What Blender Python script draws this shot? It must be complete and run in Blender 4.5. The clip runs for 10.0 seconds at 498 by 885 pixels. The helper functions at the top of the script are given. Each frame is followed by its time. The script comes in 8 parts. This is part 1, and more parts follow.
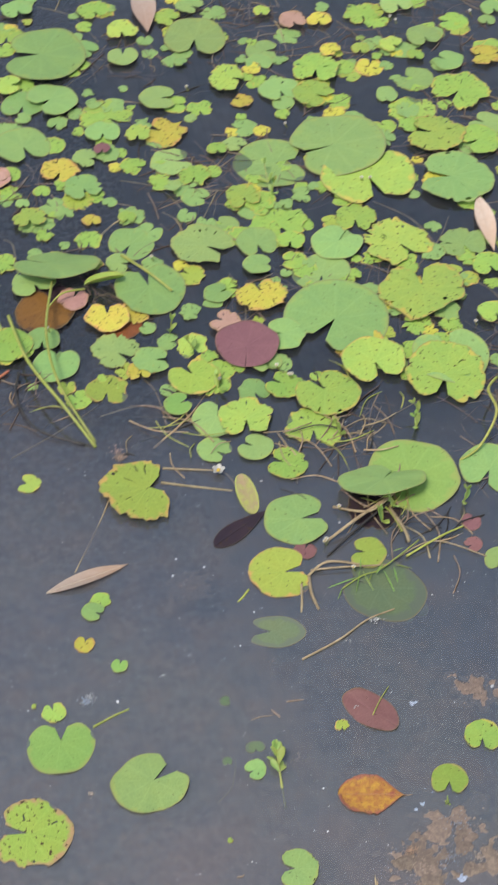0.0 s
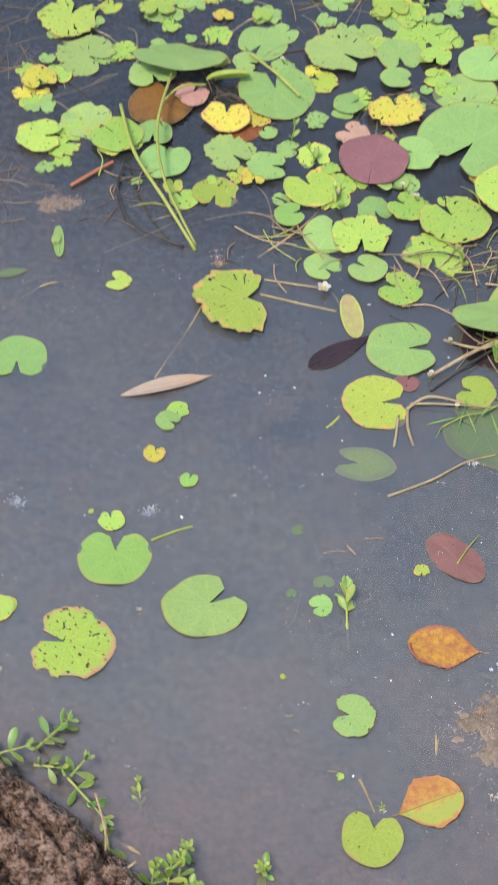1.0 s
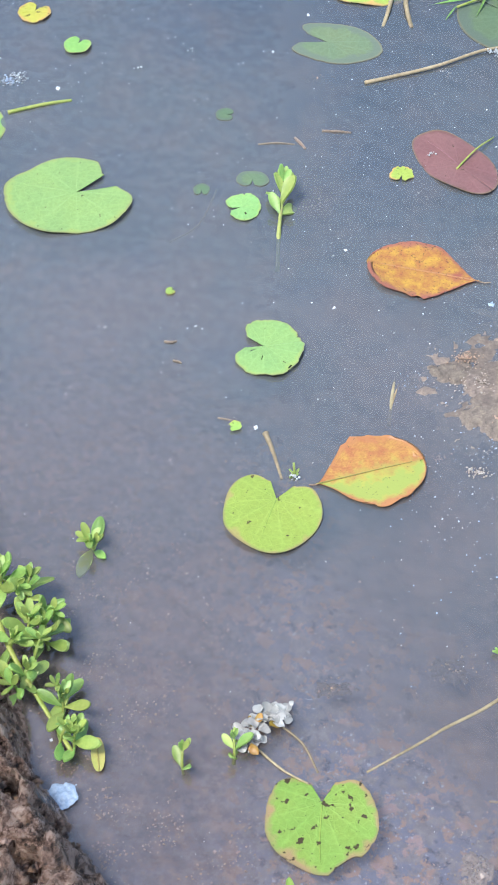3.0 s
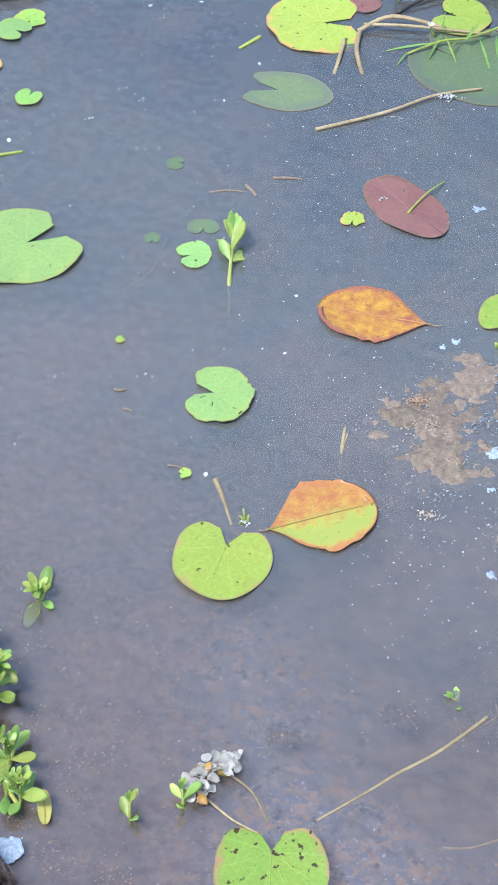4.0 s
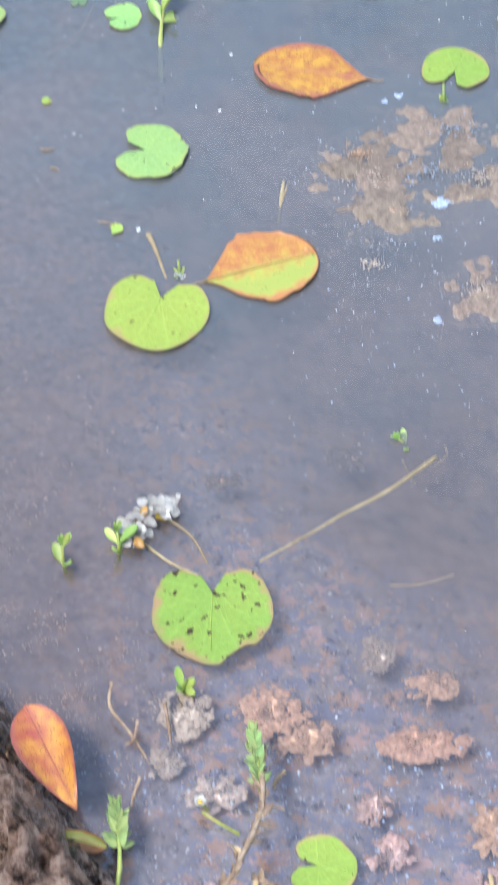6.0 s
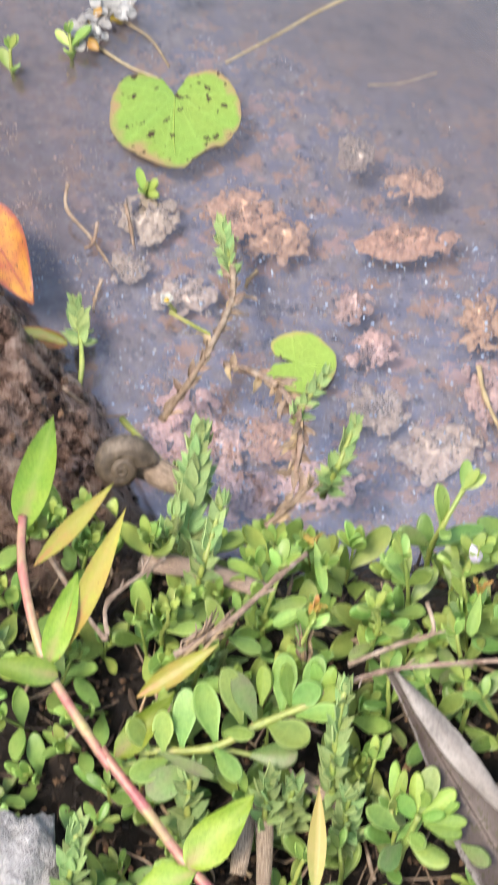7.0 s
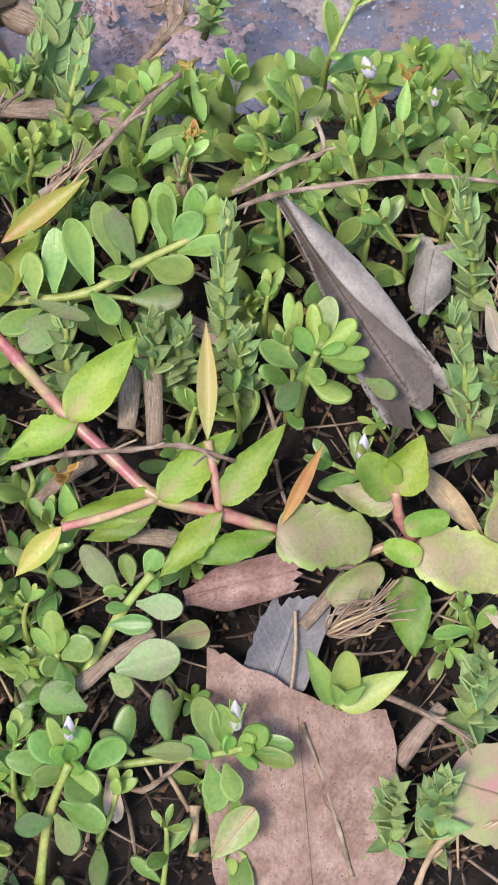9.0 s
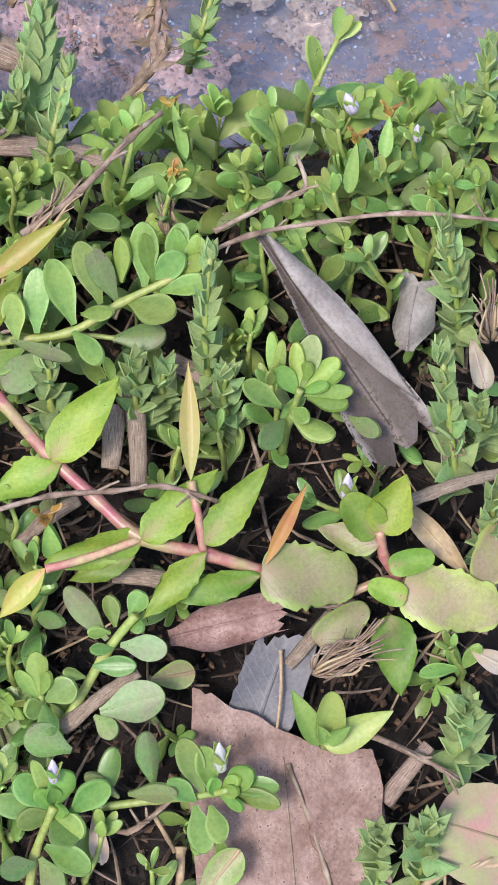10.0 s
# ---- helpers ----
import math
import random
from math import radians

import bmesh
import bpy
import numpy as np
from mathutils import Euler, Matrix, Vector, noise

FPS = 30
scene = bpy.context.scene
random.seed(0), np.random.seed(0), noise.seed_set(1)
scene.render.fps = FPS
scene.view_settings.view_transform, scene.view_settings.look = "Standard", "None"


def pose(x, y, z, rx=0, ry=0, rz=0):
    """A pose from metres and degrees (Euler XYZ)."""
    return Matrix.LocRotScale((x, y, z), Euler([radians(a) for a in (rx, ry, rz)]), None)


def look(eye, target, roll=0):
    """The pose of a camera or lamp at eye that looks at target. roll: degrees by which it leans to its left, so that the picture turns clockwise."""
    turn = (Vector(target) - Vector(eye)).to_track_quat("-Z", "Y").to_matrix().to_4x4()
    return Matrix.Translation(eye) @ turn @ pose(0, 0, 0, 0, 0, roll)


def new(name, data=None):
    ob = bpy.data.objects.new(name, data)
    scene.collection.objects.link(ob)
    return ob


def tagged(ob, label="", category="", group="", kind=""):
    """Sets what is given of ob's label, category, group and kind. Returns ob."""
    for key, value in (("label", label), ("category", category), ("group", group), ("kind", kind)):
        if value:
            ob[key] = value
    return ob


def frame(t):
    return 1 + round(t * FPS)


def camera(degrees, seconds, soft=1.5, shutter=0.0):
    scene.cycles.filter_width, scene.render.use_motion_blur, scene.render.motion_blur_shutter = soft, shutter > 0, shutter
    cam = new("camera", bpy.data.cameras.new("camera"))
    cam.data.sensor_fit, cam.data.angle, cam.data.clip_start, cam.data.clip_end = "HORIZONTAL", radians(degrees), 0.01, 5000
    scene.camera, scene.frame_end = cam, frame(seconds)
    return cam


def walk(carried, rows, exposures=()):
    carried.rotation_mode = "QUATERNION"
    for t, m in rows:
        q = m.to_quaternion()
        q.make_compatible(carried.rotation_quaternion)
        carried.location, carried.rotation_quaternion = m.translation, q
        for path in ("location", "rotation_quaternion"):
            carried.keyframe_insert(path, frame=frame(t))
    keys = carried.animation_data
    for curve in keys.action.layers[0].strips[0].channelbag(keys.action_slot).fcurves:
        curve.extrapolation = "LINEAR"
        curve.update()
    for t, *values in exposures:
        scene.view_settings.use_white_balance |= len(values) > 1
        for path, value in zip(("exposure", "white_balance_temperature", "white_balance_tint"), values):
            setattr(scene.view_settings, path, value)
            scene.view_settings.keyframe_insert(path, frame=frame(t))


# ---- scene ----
cam = camera(16.0, 10.0, soft=1.6, shutter=0.25)
PATH = [
    (0, look((-0.2297, -0.4219, 1.6240), (0.0604, 0.9781, 0.0000), 0.13)),
    (0.5, look((-0.1938, -0.4369, 1.5703), (-0.0491, 0.8456, 0.0000), -0.49)),
    (1, look((-0.1644, -0.3899, 1.4315), (-0.0811, 0.7309, 0.0000), 0.79)),
    (1.5, look((-0.1062, -0.3275, 1.1499), (-0.0532, 0.5386, 0.0000), 1.88)),
    (2, look((-0.0655, -0.3153, 0.9038), (-0.0413, 0.3774, 0.0000), 2.20)),
    (2.2, look((-0.0527, -0.3061, 0.8594), (-0.0430, 0.3477, 0.0000), 2.18)),
    (3.5, look((0.0154, -0.3011, 0.7644), (-0.0009, 0.3614, 0.0000), 0.49)),
    (4, look((0.0208, -0.3011, 0.7663), (0.0121, 0.3709, 0.0000), 0.04)),
    (4.5, look((0.0280, -0.3066, 0.7607), (0.0281, 0.3750, 0.0000), -0.25)),
    (5, look((0.0277, -0.3080, 0.7666), (0.0353, 0.3837, 0.0000), -0.04)),
    (5.2, look((0.0229, -0.3082, 0.7628), (0.0353, 0.3762, 0.0000), 0.37)),
    (6.3, look((0.0438, -0.3534, 0.6434), (0.0540, 0.1110, 0.0000), -0.28)),
    (6.5, look((0.0494, -0.3577, 0.6291), (0.0567, 0.0588, 0.0000), -0.91)),
    (7, look((0.0353, -0.3860, 0.5750), (0.0497, -0.0585, 0.0000), -0.20)),
    (7.5, look((0.0201, -0.3959, 0.5289), (0.0481, -0.1467, 0.0000), 2.08)),
    (8, look((0.0390, -0.4126, 0.5095), (0.0620, -0.2012, 0.0000), 1.00)),
    (8.5, look((0.0439, -0.4291, 0.4947), (0.0695, -0.2291, 0.0000), 1.24)),
    (9, look((0.0538, -0.4184, 0.5051), (0.0733, -0.2244, 0.0000), -0.74)),
    (9.5, look((0.0574, -0.4102, 0.5046), (0.0785, -0.2174, 0.0000), -0.47)),
    (10, look((0.0616, -0.4089, 0.5072), (0.0787, -0.2135, 0.0000), -1.82)),
]
walk(cam, PATH, exposures=[(0.0, 0.38, 7250, 13), (0.5, 0.58, 7200, 13), (1.0, 0.70, 7200, 13), (1.5, 0.66, 7100, 12), (2.0, 0.86, 6600, 9), (3.5, 1.06, 6200, 8), (5.0, 1.09, 6150, 8), (6.5, 1.19, 6600, 11), (7.0, 1.18, 7050, 13), (7.5, 1.0, 7150, 15), (8.5, 0.78, 6800, 15), (10.0, 0.8, 6300, 17)])

# ---- sky and sun: a bright, thinly overcast day ----
world = bpy.data.worlds.new("sky")
scene.world = world
world.use_nodes = True
wn = world.node_tree.nodes
sky = wn.new("ShaderNodeTexSky")
sky.sky_type = "NISHITA"
sky.sun_disc = False
sky.sun_elevation = radians(65)
sky.sun_rotation = radians(228)
sky.air_density = 1.4
sky.dust_density = 2.0
world.node_tree.links.new(sky.outputs[0], wn["Background"].inputs[0])
wn["Background"].inputs[1].default_value = 0.15
sun_data = bpy.data.lights.new("sun", "SUN")
sun_data.energy = 2.1
sun_data.angle = radians(14)
sun_data.color = (1.0, 0.95, 0.87)
sun = new("sun", sun_data)
sun.matrix_basis = look((-0.85, -0.76, 2.44), (0, 0, 0))


# ---- materials ----
def node_material(name, rough=0.5, translucent=0.0, spec=0.5):
    m = bpy.data.materials.new(name)
    m.use_nodes = True
    nt = m.node_tree
    b = nt.nodes["Principled BSDF"]
    b.inputs["Roughness"].default_value = rough
    b.inputs["Specular IOR Level"].default_value = spec
    if translucent:
        tr = nt.nodes.new("ShaderNodeBsdfTranslucent")
        mx = nt.nodes.new("ShaderNodeMixShader")
        mx.inputs[0].default_value = translucent
        nt.links.new(b.outputs[0], mx.inputs[1])
        nt.links.new(tr.outputs[0], mx.inputs[2])
        nt.links.new(mx.outputs[0], nt.nodes["Material Output"].inputs[0])
        m["translucent_node"] = tr.name
    return m, nt, b


def noise_tex(nt, scale, detail=4.0, rough=0.6, coord="Object"):
    tc = nt.nodes.new("ShaderNodeTexCoord")
    n = nt.nodes.new("ShaderNodeTexNoise")
    n.inputs["Scale"].default_value = scale
    n.inputs["Detail"].default_value = detail
    n.inputs["Roughness"].default_value = rough
    nt.links.new(tc.outputs[coord], n.inputs["Vector"])
    return n.outputs["Fac"]


def ramp(nt, fac, stops):
    r = nt.nodes.new("ShaderNodeValToRGB")
    while len(r.color_ramp.elements) < len(stops):
        r.color_ramp.elements.new(0.5)
    for el, (p, c) in zip(r.color_ramp.elements, stops):
        el.position = p
        el.color = (*c, 1) if len(c) == 3 else c
    nt.links.new(fac, r.inputs[0])
    return r.outputs[0]


def mix(nt, fac, a, b, mode="MIX"):
    m = nt.nodes.new("ShaderNodeMix")
    m.data_type = "RGBA"
    m.blend_type = mode
    if isinstance(fac, (int, float)):
        m.inputs[0].default_value = fac
    else:
        nt.links.new(fac, m.inputs[0])
    for sock, val in ((m.inputs[6], a), (m.inputs[7], b)):
        if isinstance(val, tuple):
            sock.default_value = (*val, 1)
        else:
            nt.links.new(val, sock)
    return m.outputs[2]


def calc(nt, op, a, b=0.0):
    m = nt.nodes.new("ShaderNodeMath")
    m.operation = op
    for sock, val in zip(m.inputs, (a, b)):
        if isinstance(val, (int, float)):
            sock.default_value = val
        else:
            nt.links.new(val, sock)
    return m.outputs[0]


def add_bump(nt, b, height, strength=0.4, distance=0.001):
    bp = nt.nodes.new("ShaderNodeBump")
    bp.inputs["Strength"].default_value = strength
    bp.inputs["Distance"].default_value = distance
    nt.links.new(height, bp.inputs["Height"])
    nt.links.new(bp.outputs[0], b.inputs["Normal"])


def vary(nt, colour, value=0.35, hue=0.03):
    """Each object a little lighter, darker or warmer than the next."""
    oi = nt.nodes.new("ShaderNodeObjectInfo")
    hs = nt.nodes.new("ShaderNodeHueSaturation")
    v = calc(nt, "MULTIPLY_ADD", oi.outputs["Random"], value)
    v.node.inputs[2].default_value = 1 - value / 2
    other = calc(nt, "FRACT", calc(nt, "MULTIPLY", oi.outputs["Random"], 17.3))
    h = calc(nt, "MULTIPLY_ADD", other, hue)
    h.node.inputs[2].default_value = 0.5 - hue / 2
    nt.links.new(v, hs.inputs["Value"])
    nt.links.new(h, hs.inputs["Hue"])
    nt.links.new(colour, hs.inputs["Color"])
    return hs.outputs[0]


def finish(m, nt, b, colour):
    nt.links.new(colour, b.inputs["Base Color"])
    if "translucent_node" in m:
        nt.links.new(colour, nt.nodes[m["translucent_node"]].inputs["Color"])
    return m


def pad_material(name, main, second, rim, spot=(0.06, 0.04, 0.018), rim_at=0.86, mottle=0.5, spots=0.63, rough=0.42, patchy=0.35):
    """Floating leaf: mottled blade, worn rim in patches, pale veins, small dark spots."""
    m, nt, b = node_material(name, rough, 0.15, 0.3)
    big = noise_tex(nt, 38, 3)
    col = mix(nt, ramp(nt, big, [(0.38, (0, 0, 0)), (0.38 + mottle, (1, 1, 1))]), main, second)
    fine = noise_tex(nt, 420, 4, 0.7)
    col = mix(nt, 0.25, col, ramp(nt, fine, [(0.3, (0.25, 0.25, 0.25)), (0.7, (1, 1, 1))]), "MULTIPLY")
    cells = nt.nodes.new("ShaderNodeTexVoronoi")
    cells.feature = "DISTANCE_TO_EDGE"
    cells.inputs["Scale"].default_value = 230
    tc = nt.nodes.new("ShaderNodeTexCoord")
    nt.links.new(tc.outputs["Object"], cells.inputs["Vector"])
    net = ramp(nt, cells.outputs["Distance"], [(0.0, (1, 1, 1)), (0.12, (0, 0, 0))])
    col = mix(nt, calc(nt, "MULTIPLY", net, 0.10), col, tuple(min(1, c * 1.5 + 0.02) for c in main))
    at = nt.nodes.new("ShaderNodeAttribute")
    at.attribute_name = "rim"
    veins = nt.nodes.new("ShaderNodeAttribute")
    veins.attribute_name = "vein"
    col = mix(nt, calc(nt, "MULTIPLY", veins.outputs["Fac"], 0.22), col, tuple(min(1, c * 1.45 + 0.03) for c in main))
    edge = calc(nt, "ADD", at.outputs["Fac"], calc(nt, "MULTIPLY", calc(nt, "SUBTRACT", noise_tex(nt, 60, 3), 0.5), patchy * 2.2))
    col = mix(nt, ramp(nt, edge, [(rim_at, (0, 0, 0)), (min(rim_at + 0.13, 1.0), (1, 1, 1))]), col, rim)
    line = ramp(nt, at.outputs["Fac"], [(0.955, (0, 0, 0)), (0.99, (0.5, 0.5, 0.5))])
    col = mix(nt, line, col, (0.24, 0.19, 0.11))
    sp = noise_tex(nt, 185, 3.0, 0.6)
    col = mix(nt, ramp(nt, sp, [(spots - 0.025, (0, 0, 0)), (spots + 0.005, (1, 1, 1))]), col, spot)
    col = vary(nt, col, 0.32, 0.035)
    add_bump(nt, b, calc(nt, "ADD", calc(nt, "ADD", fine, calc(nt, "MULTIPLY", net, 0.4)), calc(nt, "MULTIPLY", veins.outputs["Fac"], 0.8)), 0.4, 0.0006)
    return finish(m, nt, b, col)


def leaf_material(name, main, second, vein=(0.2, 0.3, 0.1), rough=0.42, translucent=0.2, patch=0.55, tip=None, spots=0.74, vary_by=0.5, ribs=0.0, rib_count=7, blush=None, edge=None, half=None, grain=0.22):
    """A leaf: two tones in patches, midrib, side veins (ribs), small dark marks; a tip, heart (blush) or margin (edge) of another colour."""
    m, nt, b = node_material(name, rough, translucent)
    col = mix(nt, ramp(nt, noise_tex(nt, 110, 4), [(patch - 0.14, (0, 0, 0)), (patch + 0.16, (1, 1, 1))]), main, second)
    fine = noise_tex(nt, 900, 3, 0.7)
    col = mix(nt, grain, col, ramp(nt, fine, [(0.3, (0.3, 0.3, 0.3)), (0.7, (1, 1, 1))]), "MULTIPLY")
    at = nt.nodes.new("ShaderNodeAttribute")
    at.attribute_name = "vein"
    along = nt.nodes.new("ShaderNodeAttribute")
    along.attribute_name = "along"
    side = nt.nodes.new("ShaderNodeAttribute")
    side.attribute_name = "rim"
    wobble = calc(nt, "MULTIPLY", calc(nt, "SUBTRACT", noise_tex(nt, 160, 4), 0.5), 0.7)
    col = mix(nt, calc(nt, "MULTIPLY", at.outputs["Fac"], 0.4), col, vein)
    height = calc(nt, "ADD", fine, at.outputs["Fac"])
    if ribs:
        f = calc(nt, "SUBTRACT", calc(nt, "MULTIPLY", along.outputs["Fac"], rib_count), calc(nt, "MULTIPLY", side.outputs["Fac"], 2.2))
        f = calc(nt, "ABSOLUTE", calc(nt, "SUBTRACT", calc(nt, "FRACT", calc(nt, "ADD", f, calc(nt, "MULTIPLY", wobble, 0.4))), 0.5))
        lines = ramp(nt, f, [(0.0, (1, 1, 1)), (0.07, (0, 0, 0))])
        col = mix(nt, calc(nt, "MULTIPLY", lines, ribs), col, vein)
        height = calc(nt, "ADD", height, calc(nt, "MULTIPLY", lines, -0.7))
    if tip:
        col = mix(nt, ramp(nt, calc(nt, "ADD", along.outputs["Fac"], wobble), [(0.35, (0, 0, 0)), (0.8, (1, 1, 1))]), col, tip)
    if half:
        tc = nt.nodes.new("ShaderNodeTexCoord")
        sp = nt.nodes.new("ShaderNodeSeparateXYZ")
        nt.links.new(tc.outputs["UV"], sp.inputs[0])
        f = calc(nt, "ADD", sp.outputs["Y"], calc(nt, "MULTIPLY", wobble, 0.6))
        col = mix(nt, ramp(nt, f, [(0.38, (1, 1, 1)), (0.58, (0, 0, 0))]), col, half)
    if blush:
        f = calc(nt, "ADD", calc(nt, "ADD", along.outputs["Fac"], calc(nt, "MULTIPLY", side.outputs["Fac"], 0.55)), wobble)
        col = mix(nt, ramp(nt, f, [(0.08, (0.8, 0.8, 0.8)), (0.5, (0, 0, 0))]), col, blush)
    if edge:
        col = mix(nt, ramp(nt, calc(nt, "ADD", side.outputs["Fac"], calc(nt, "MULTIPLY", wobble, 0.7)), [(0.76, (0, 0, 0)), (0.95, (1, 1, 1))]), col, edge)
    sp = noise_tex(nt, 900, 1.5, 0.5)
    col = mix(nt, ramp(nt, sp, [(spots, (0, 0, 0)), (spots + 0.05, (0.85, 0.85, 0.85))]), col, (0.05, 0.04, 0.02))
    col = vary(nt, col, vary_by, 0.055)
    add_bump(nt, b, height, 0.3, 0.0003)
    return finish(m, nt, b, col)


def rough_material(name, stops, scale=60, rough=0.85, bump=0.8, distance=0.002, fine=500, island=False, wet=None, stretch=None, vary_by=0.3):
    """Soil, bark, twigs, stone, crumbs: a ramp over broken noise."""
    m, nt, b = node_material(name, rough)
    if stretch:
        tc = nt.nodes.new("ShaderNodeTexCoord")
        mp = nt.nodes.new("ShaderNodeMapping")
        mp.inputs["Scale"].default_value = stretch
        nt.links.new(tc.outputs["UV"], mp.inputs["Vector"])
        n = nt.nodes.new("ShaderNodeTexNoise")
        n.inputs["Scale"].default_value = scale
        n.inputs["Detail"].default_value = 6
        nt.links.new(mp.outputs[0], n.inputs["Vector"])
        f = n.outputs["Fac"]
    else:
        f = noise_tex(nt, scale, 6, 0.65)
    fac = f
    if island:
        g = nt.nodes.new("ShaderNodeNewGeometry")
        fac = calc(nt, "ADD", calc(nt, "MULTIPLY", f, 0.35), calc(nt, "MULTIPLY", g.outputs["Random Per Island"], 0.75))
    col = ramp(nt, fac, stops)
    fn = noise_tex(nt, fine, 4, 0.7)
    col = mix(nt, 0.45, col, ramp(nt, fn, [(0.3, (0.2, 0.2, 0.2)), (0.65, (1, 1, 1))]), "MULTIPLY")
    if not island:
        col = vary(nt, col, vary_by, 0.02)
    if wet:
        nt.links.new(ramp(nt, f, [(0.4, (wet,) * 3), (0.6, (rough,) * 3)]), b.inputs["Roughness"])
    add_bump(nt, b, calc(nt, "ADD", f, calc(nt, "MULTIPLY", fn, 0.4)), bump, distance)
    return finish(m, nt, b, col)


# floating leaves
PAD_GREEN = pad_material("pad_green", (0.245, 0.41, 0.14), (0.30, 0.46, 0.14), (0.29, 0.41, 0.12), spots=0.70, rim_at=0.9)
PAD_LIME = pad_material("pad_lime", (0.30, 0.48, 0.105), (0.40, 0.53, 0.10), (0.50, 0.45, 0.10), spots=0.655, rim_at=0.93)
PAD_BRIGHT = pad_material("pad_bright", (0.225, 0.385, 0.10), (0.26, 0.41, 0.10), (0.27, 0.36, 0.10), spots=0.70)
PAD_FRESH = pad_material("pad_fresh", (0.265, 0.40, 0.075), (0.31, 0.42, 0.08), (0.37, 0.35, 0.11), spots=0.685, rim_at=0.92)
PAD_WORN = pad_material("pad_worn", (0.265, 0.40, 0.075), (0.33, 0.41, 0.078), (0.38, 0.24, 0.13), spots=0.63, rim_at=0.86)
PAD_YELLOW = pad_material("pad_yellow", (0.52, 0.50, 0.085), (0.64, 0.47, 0.095), (0.58, 0.34, 0.12), spots=0.63)
PAD_GOLD = pad_material("pad_gold", (0.32, 0.42, 0.078), (0.27, 0.41, 0.082), (0.53, 0.36, 0.11), spots=0.67, rim_at=0.9)
PAD_RED = pad_material("pad_red", (0.25, 0.115, 0.125), (0.31, 0.15, 0.155), (0.20, 0.09, 0.09), spots=0.7, rim_at=0.95)
PAD_PINK = pad_material("pad_pink", (0.48, 0.30, 0.24), (0.42, 0.24, 0.20), (0.4, 0.25, 0.15), spots=0.68)
PAD_BROWN = pad_material("pad_brown", (0.24, 0.10, 0.03), (0.16, 0.07, 0.03), (0.1, 0.05, 0.03), spots=0.66)
# for a blackened leaf, and for discs that paint shade under raised pads
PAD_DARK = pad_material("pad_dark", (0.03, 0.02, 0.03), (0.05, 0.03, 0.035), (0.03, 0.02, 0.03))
PAD_SUNK = pad_material("pad_sunk", (0.135, 0.205, 0.115), (0.165, 0.215, 0.105), (0.125, 0.165, 0.12), spots=0.74, rim_at=0.7)
LEAF_ORANGE = leaf_material("leaf_orange", (0.74, 0.47, 0.06), (0.46, 0.17, 0.06), (0.30, 0.10, 0.06), ribs=0.22, rib_count=6, blush=(0.36, 0.12, 0.08), edge=(0.36, 0.15, 0.08), patch=0.53, spots=0.62, translucent=0.1, grain=0.6)
LEAF_TURNING = leaf_material("leaf_turning", (0.36, 0.085, 0.05), (0.46, 0.21, 0.055), (0.30, 0.10, 0.05), ribs=0.15, half=(0.27, 0.275, 0.058), edge=(0.33, 0.10, 0.055), patch=0.52, translucent=0.08, spots=0.68, grain=0.55)
LEAF_PALE = leaf_material("leaf_pale", (0.60, 0.51, 0.41), (0.54, 0.43, 0.32), (0.45, 0.35, 0.26), tip=(0.5, 0.38, 0.26), spots=0.70)
# bank plants
WATER_HYSSOP = leaf_material("hyssop_leaf", (0.20, 0.355, 0.085), (0.30, 0.435, 0.105), (0.26, 0.41, 0.11), spots=0.74, rough=0.34, grain=0.35, translucent=0.34, edge=(0.31, 0.455, 0.14))
WATER_HYSSOP_YOUNG = leaf_material("hyssop_young_leaf", (0.325, 0.49, 0.125), (0.42, 0.53, 0.14), (0.37, 0.50, 0.13), spots=0.8, rough=0.4, grain=0.3, translucent=0.34)
WATER_HYSSOP_FRESH = leaf_material("hyssop_fresh_leaf", (0.235, 0.40, 0.085), (0.32, 0.46, 0.10), (0.28, 0.43, 0.10), spots=0.8, rough=0.38, grain=0.3, translucent=0.3)
WATER_HYSSOP_OLD = leaf_material("hyssop_old_leaf", (0.23, 0.36, 0.11), (0.27, 0.27, 0.14), (0.28, 0.34, 0.12), spots=0.70, patch=0.57, grain=0.45, translucent=0.3)
HYSSOP_STEM = rough_material("hyssop_stem", [(0.3, (0.22, 0.33, 0.07)), (0.6, (0.33, 0.37, 0.10)), (0.8, (0.42, 0.34, 0.16))], 90, 0.45, 0.2, 0.0004)
SPIKE_LEAF = leaf_material("hairy_leaf", (0.30, 0.455, 0.165), (0.39, 0.51, 0.20), (0.40, 0.52, 0.22), rough=0.8, ribs=0.3, rib_count=6, spots=0.84, translucent=0.36, grain=0.45, edge=(0.35, 0.47, 0.19))
PRIMROSE_LEAF = leaf_material("primrose_leaf", (0.215, 0.365, 0.042), (0.31, 0.43, 0.055), (0.36, 0.44, 0.11), spots=0.73, ribs=0.05, rib_count=6, blush=(0.33, 0.27, 0.10), rough=0.5, grain=0.4, translucent=0.3)
PRIMROSE_PALE = leaf_material("primrose_pale_leaf", (0.33, 0.40, 0.11), (0.37, 0.32, 0.165), (0.36, 0.29, 0.16), spots=0.73, patch=0.50, ribs=0.05, rib_count=5, blush=(0.38, 0.28, 0.17), edge=(0.31, 0.41, 0.10), rough=0.45, grain=0.45)
PRIMROSE_BLUSH = leaf_material("blushed_leaf", (0.265, 0.305, 0.125), (0.37, 0.22, 0.175), (0.42, 0.22, 0.17), spots=0.74, ribs=0.3, rib_count=5)
POD_YELLOW = leaf_material("pod_yellow", (0.36, 0.37, 0.10), (0.43, 0.36, 0.12), (0.40, 0.30, 0.1), spots=0.73, tip=(0.38, 0.30, 0.09))
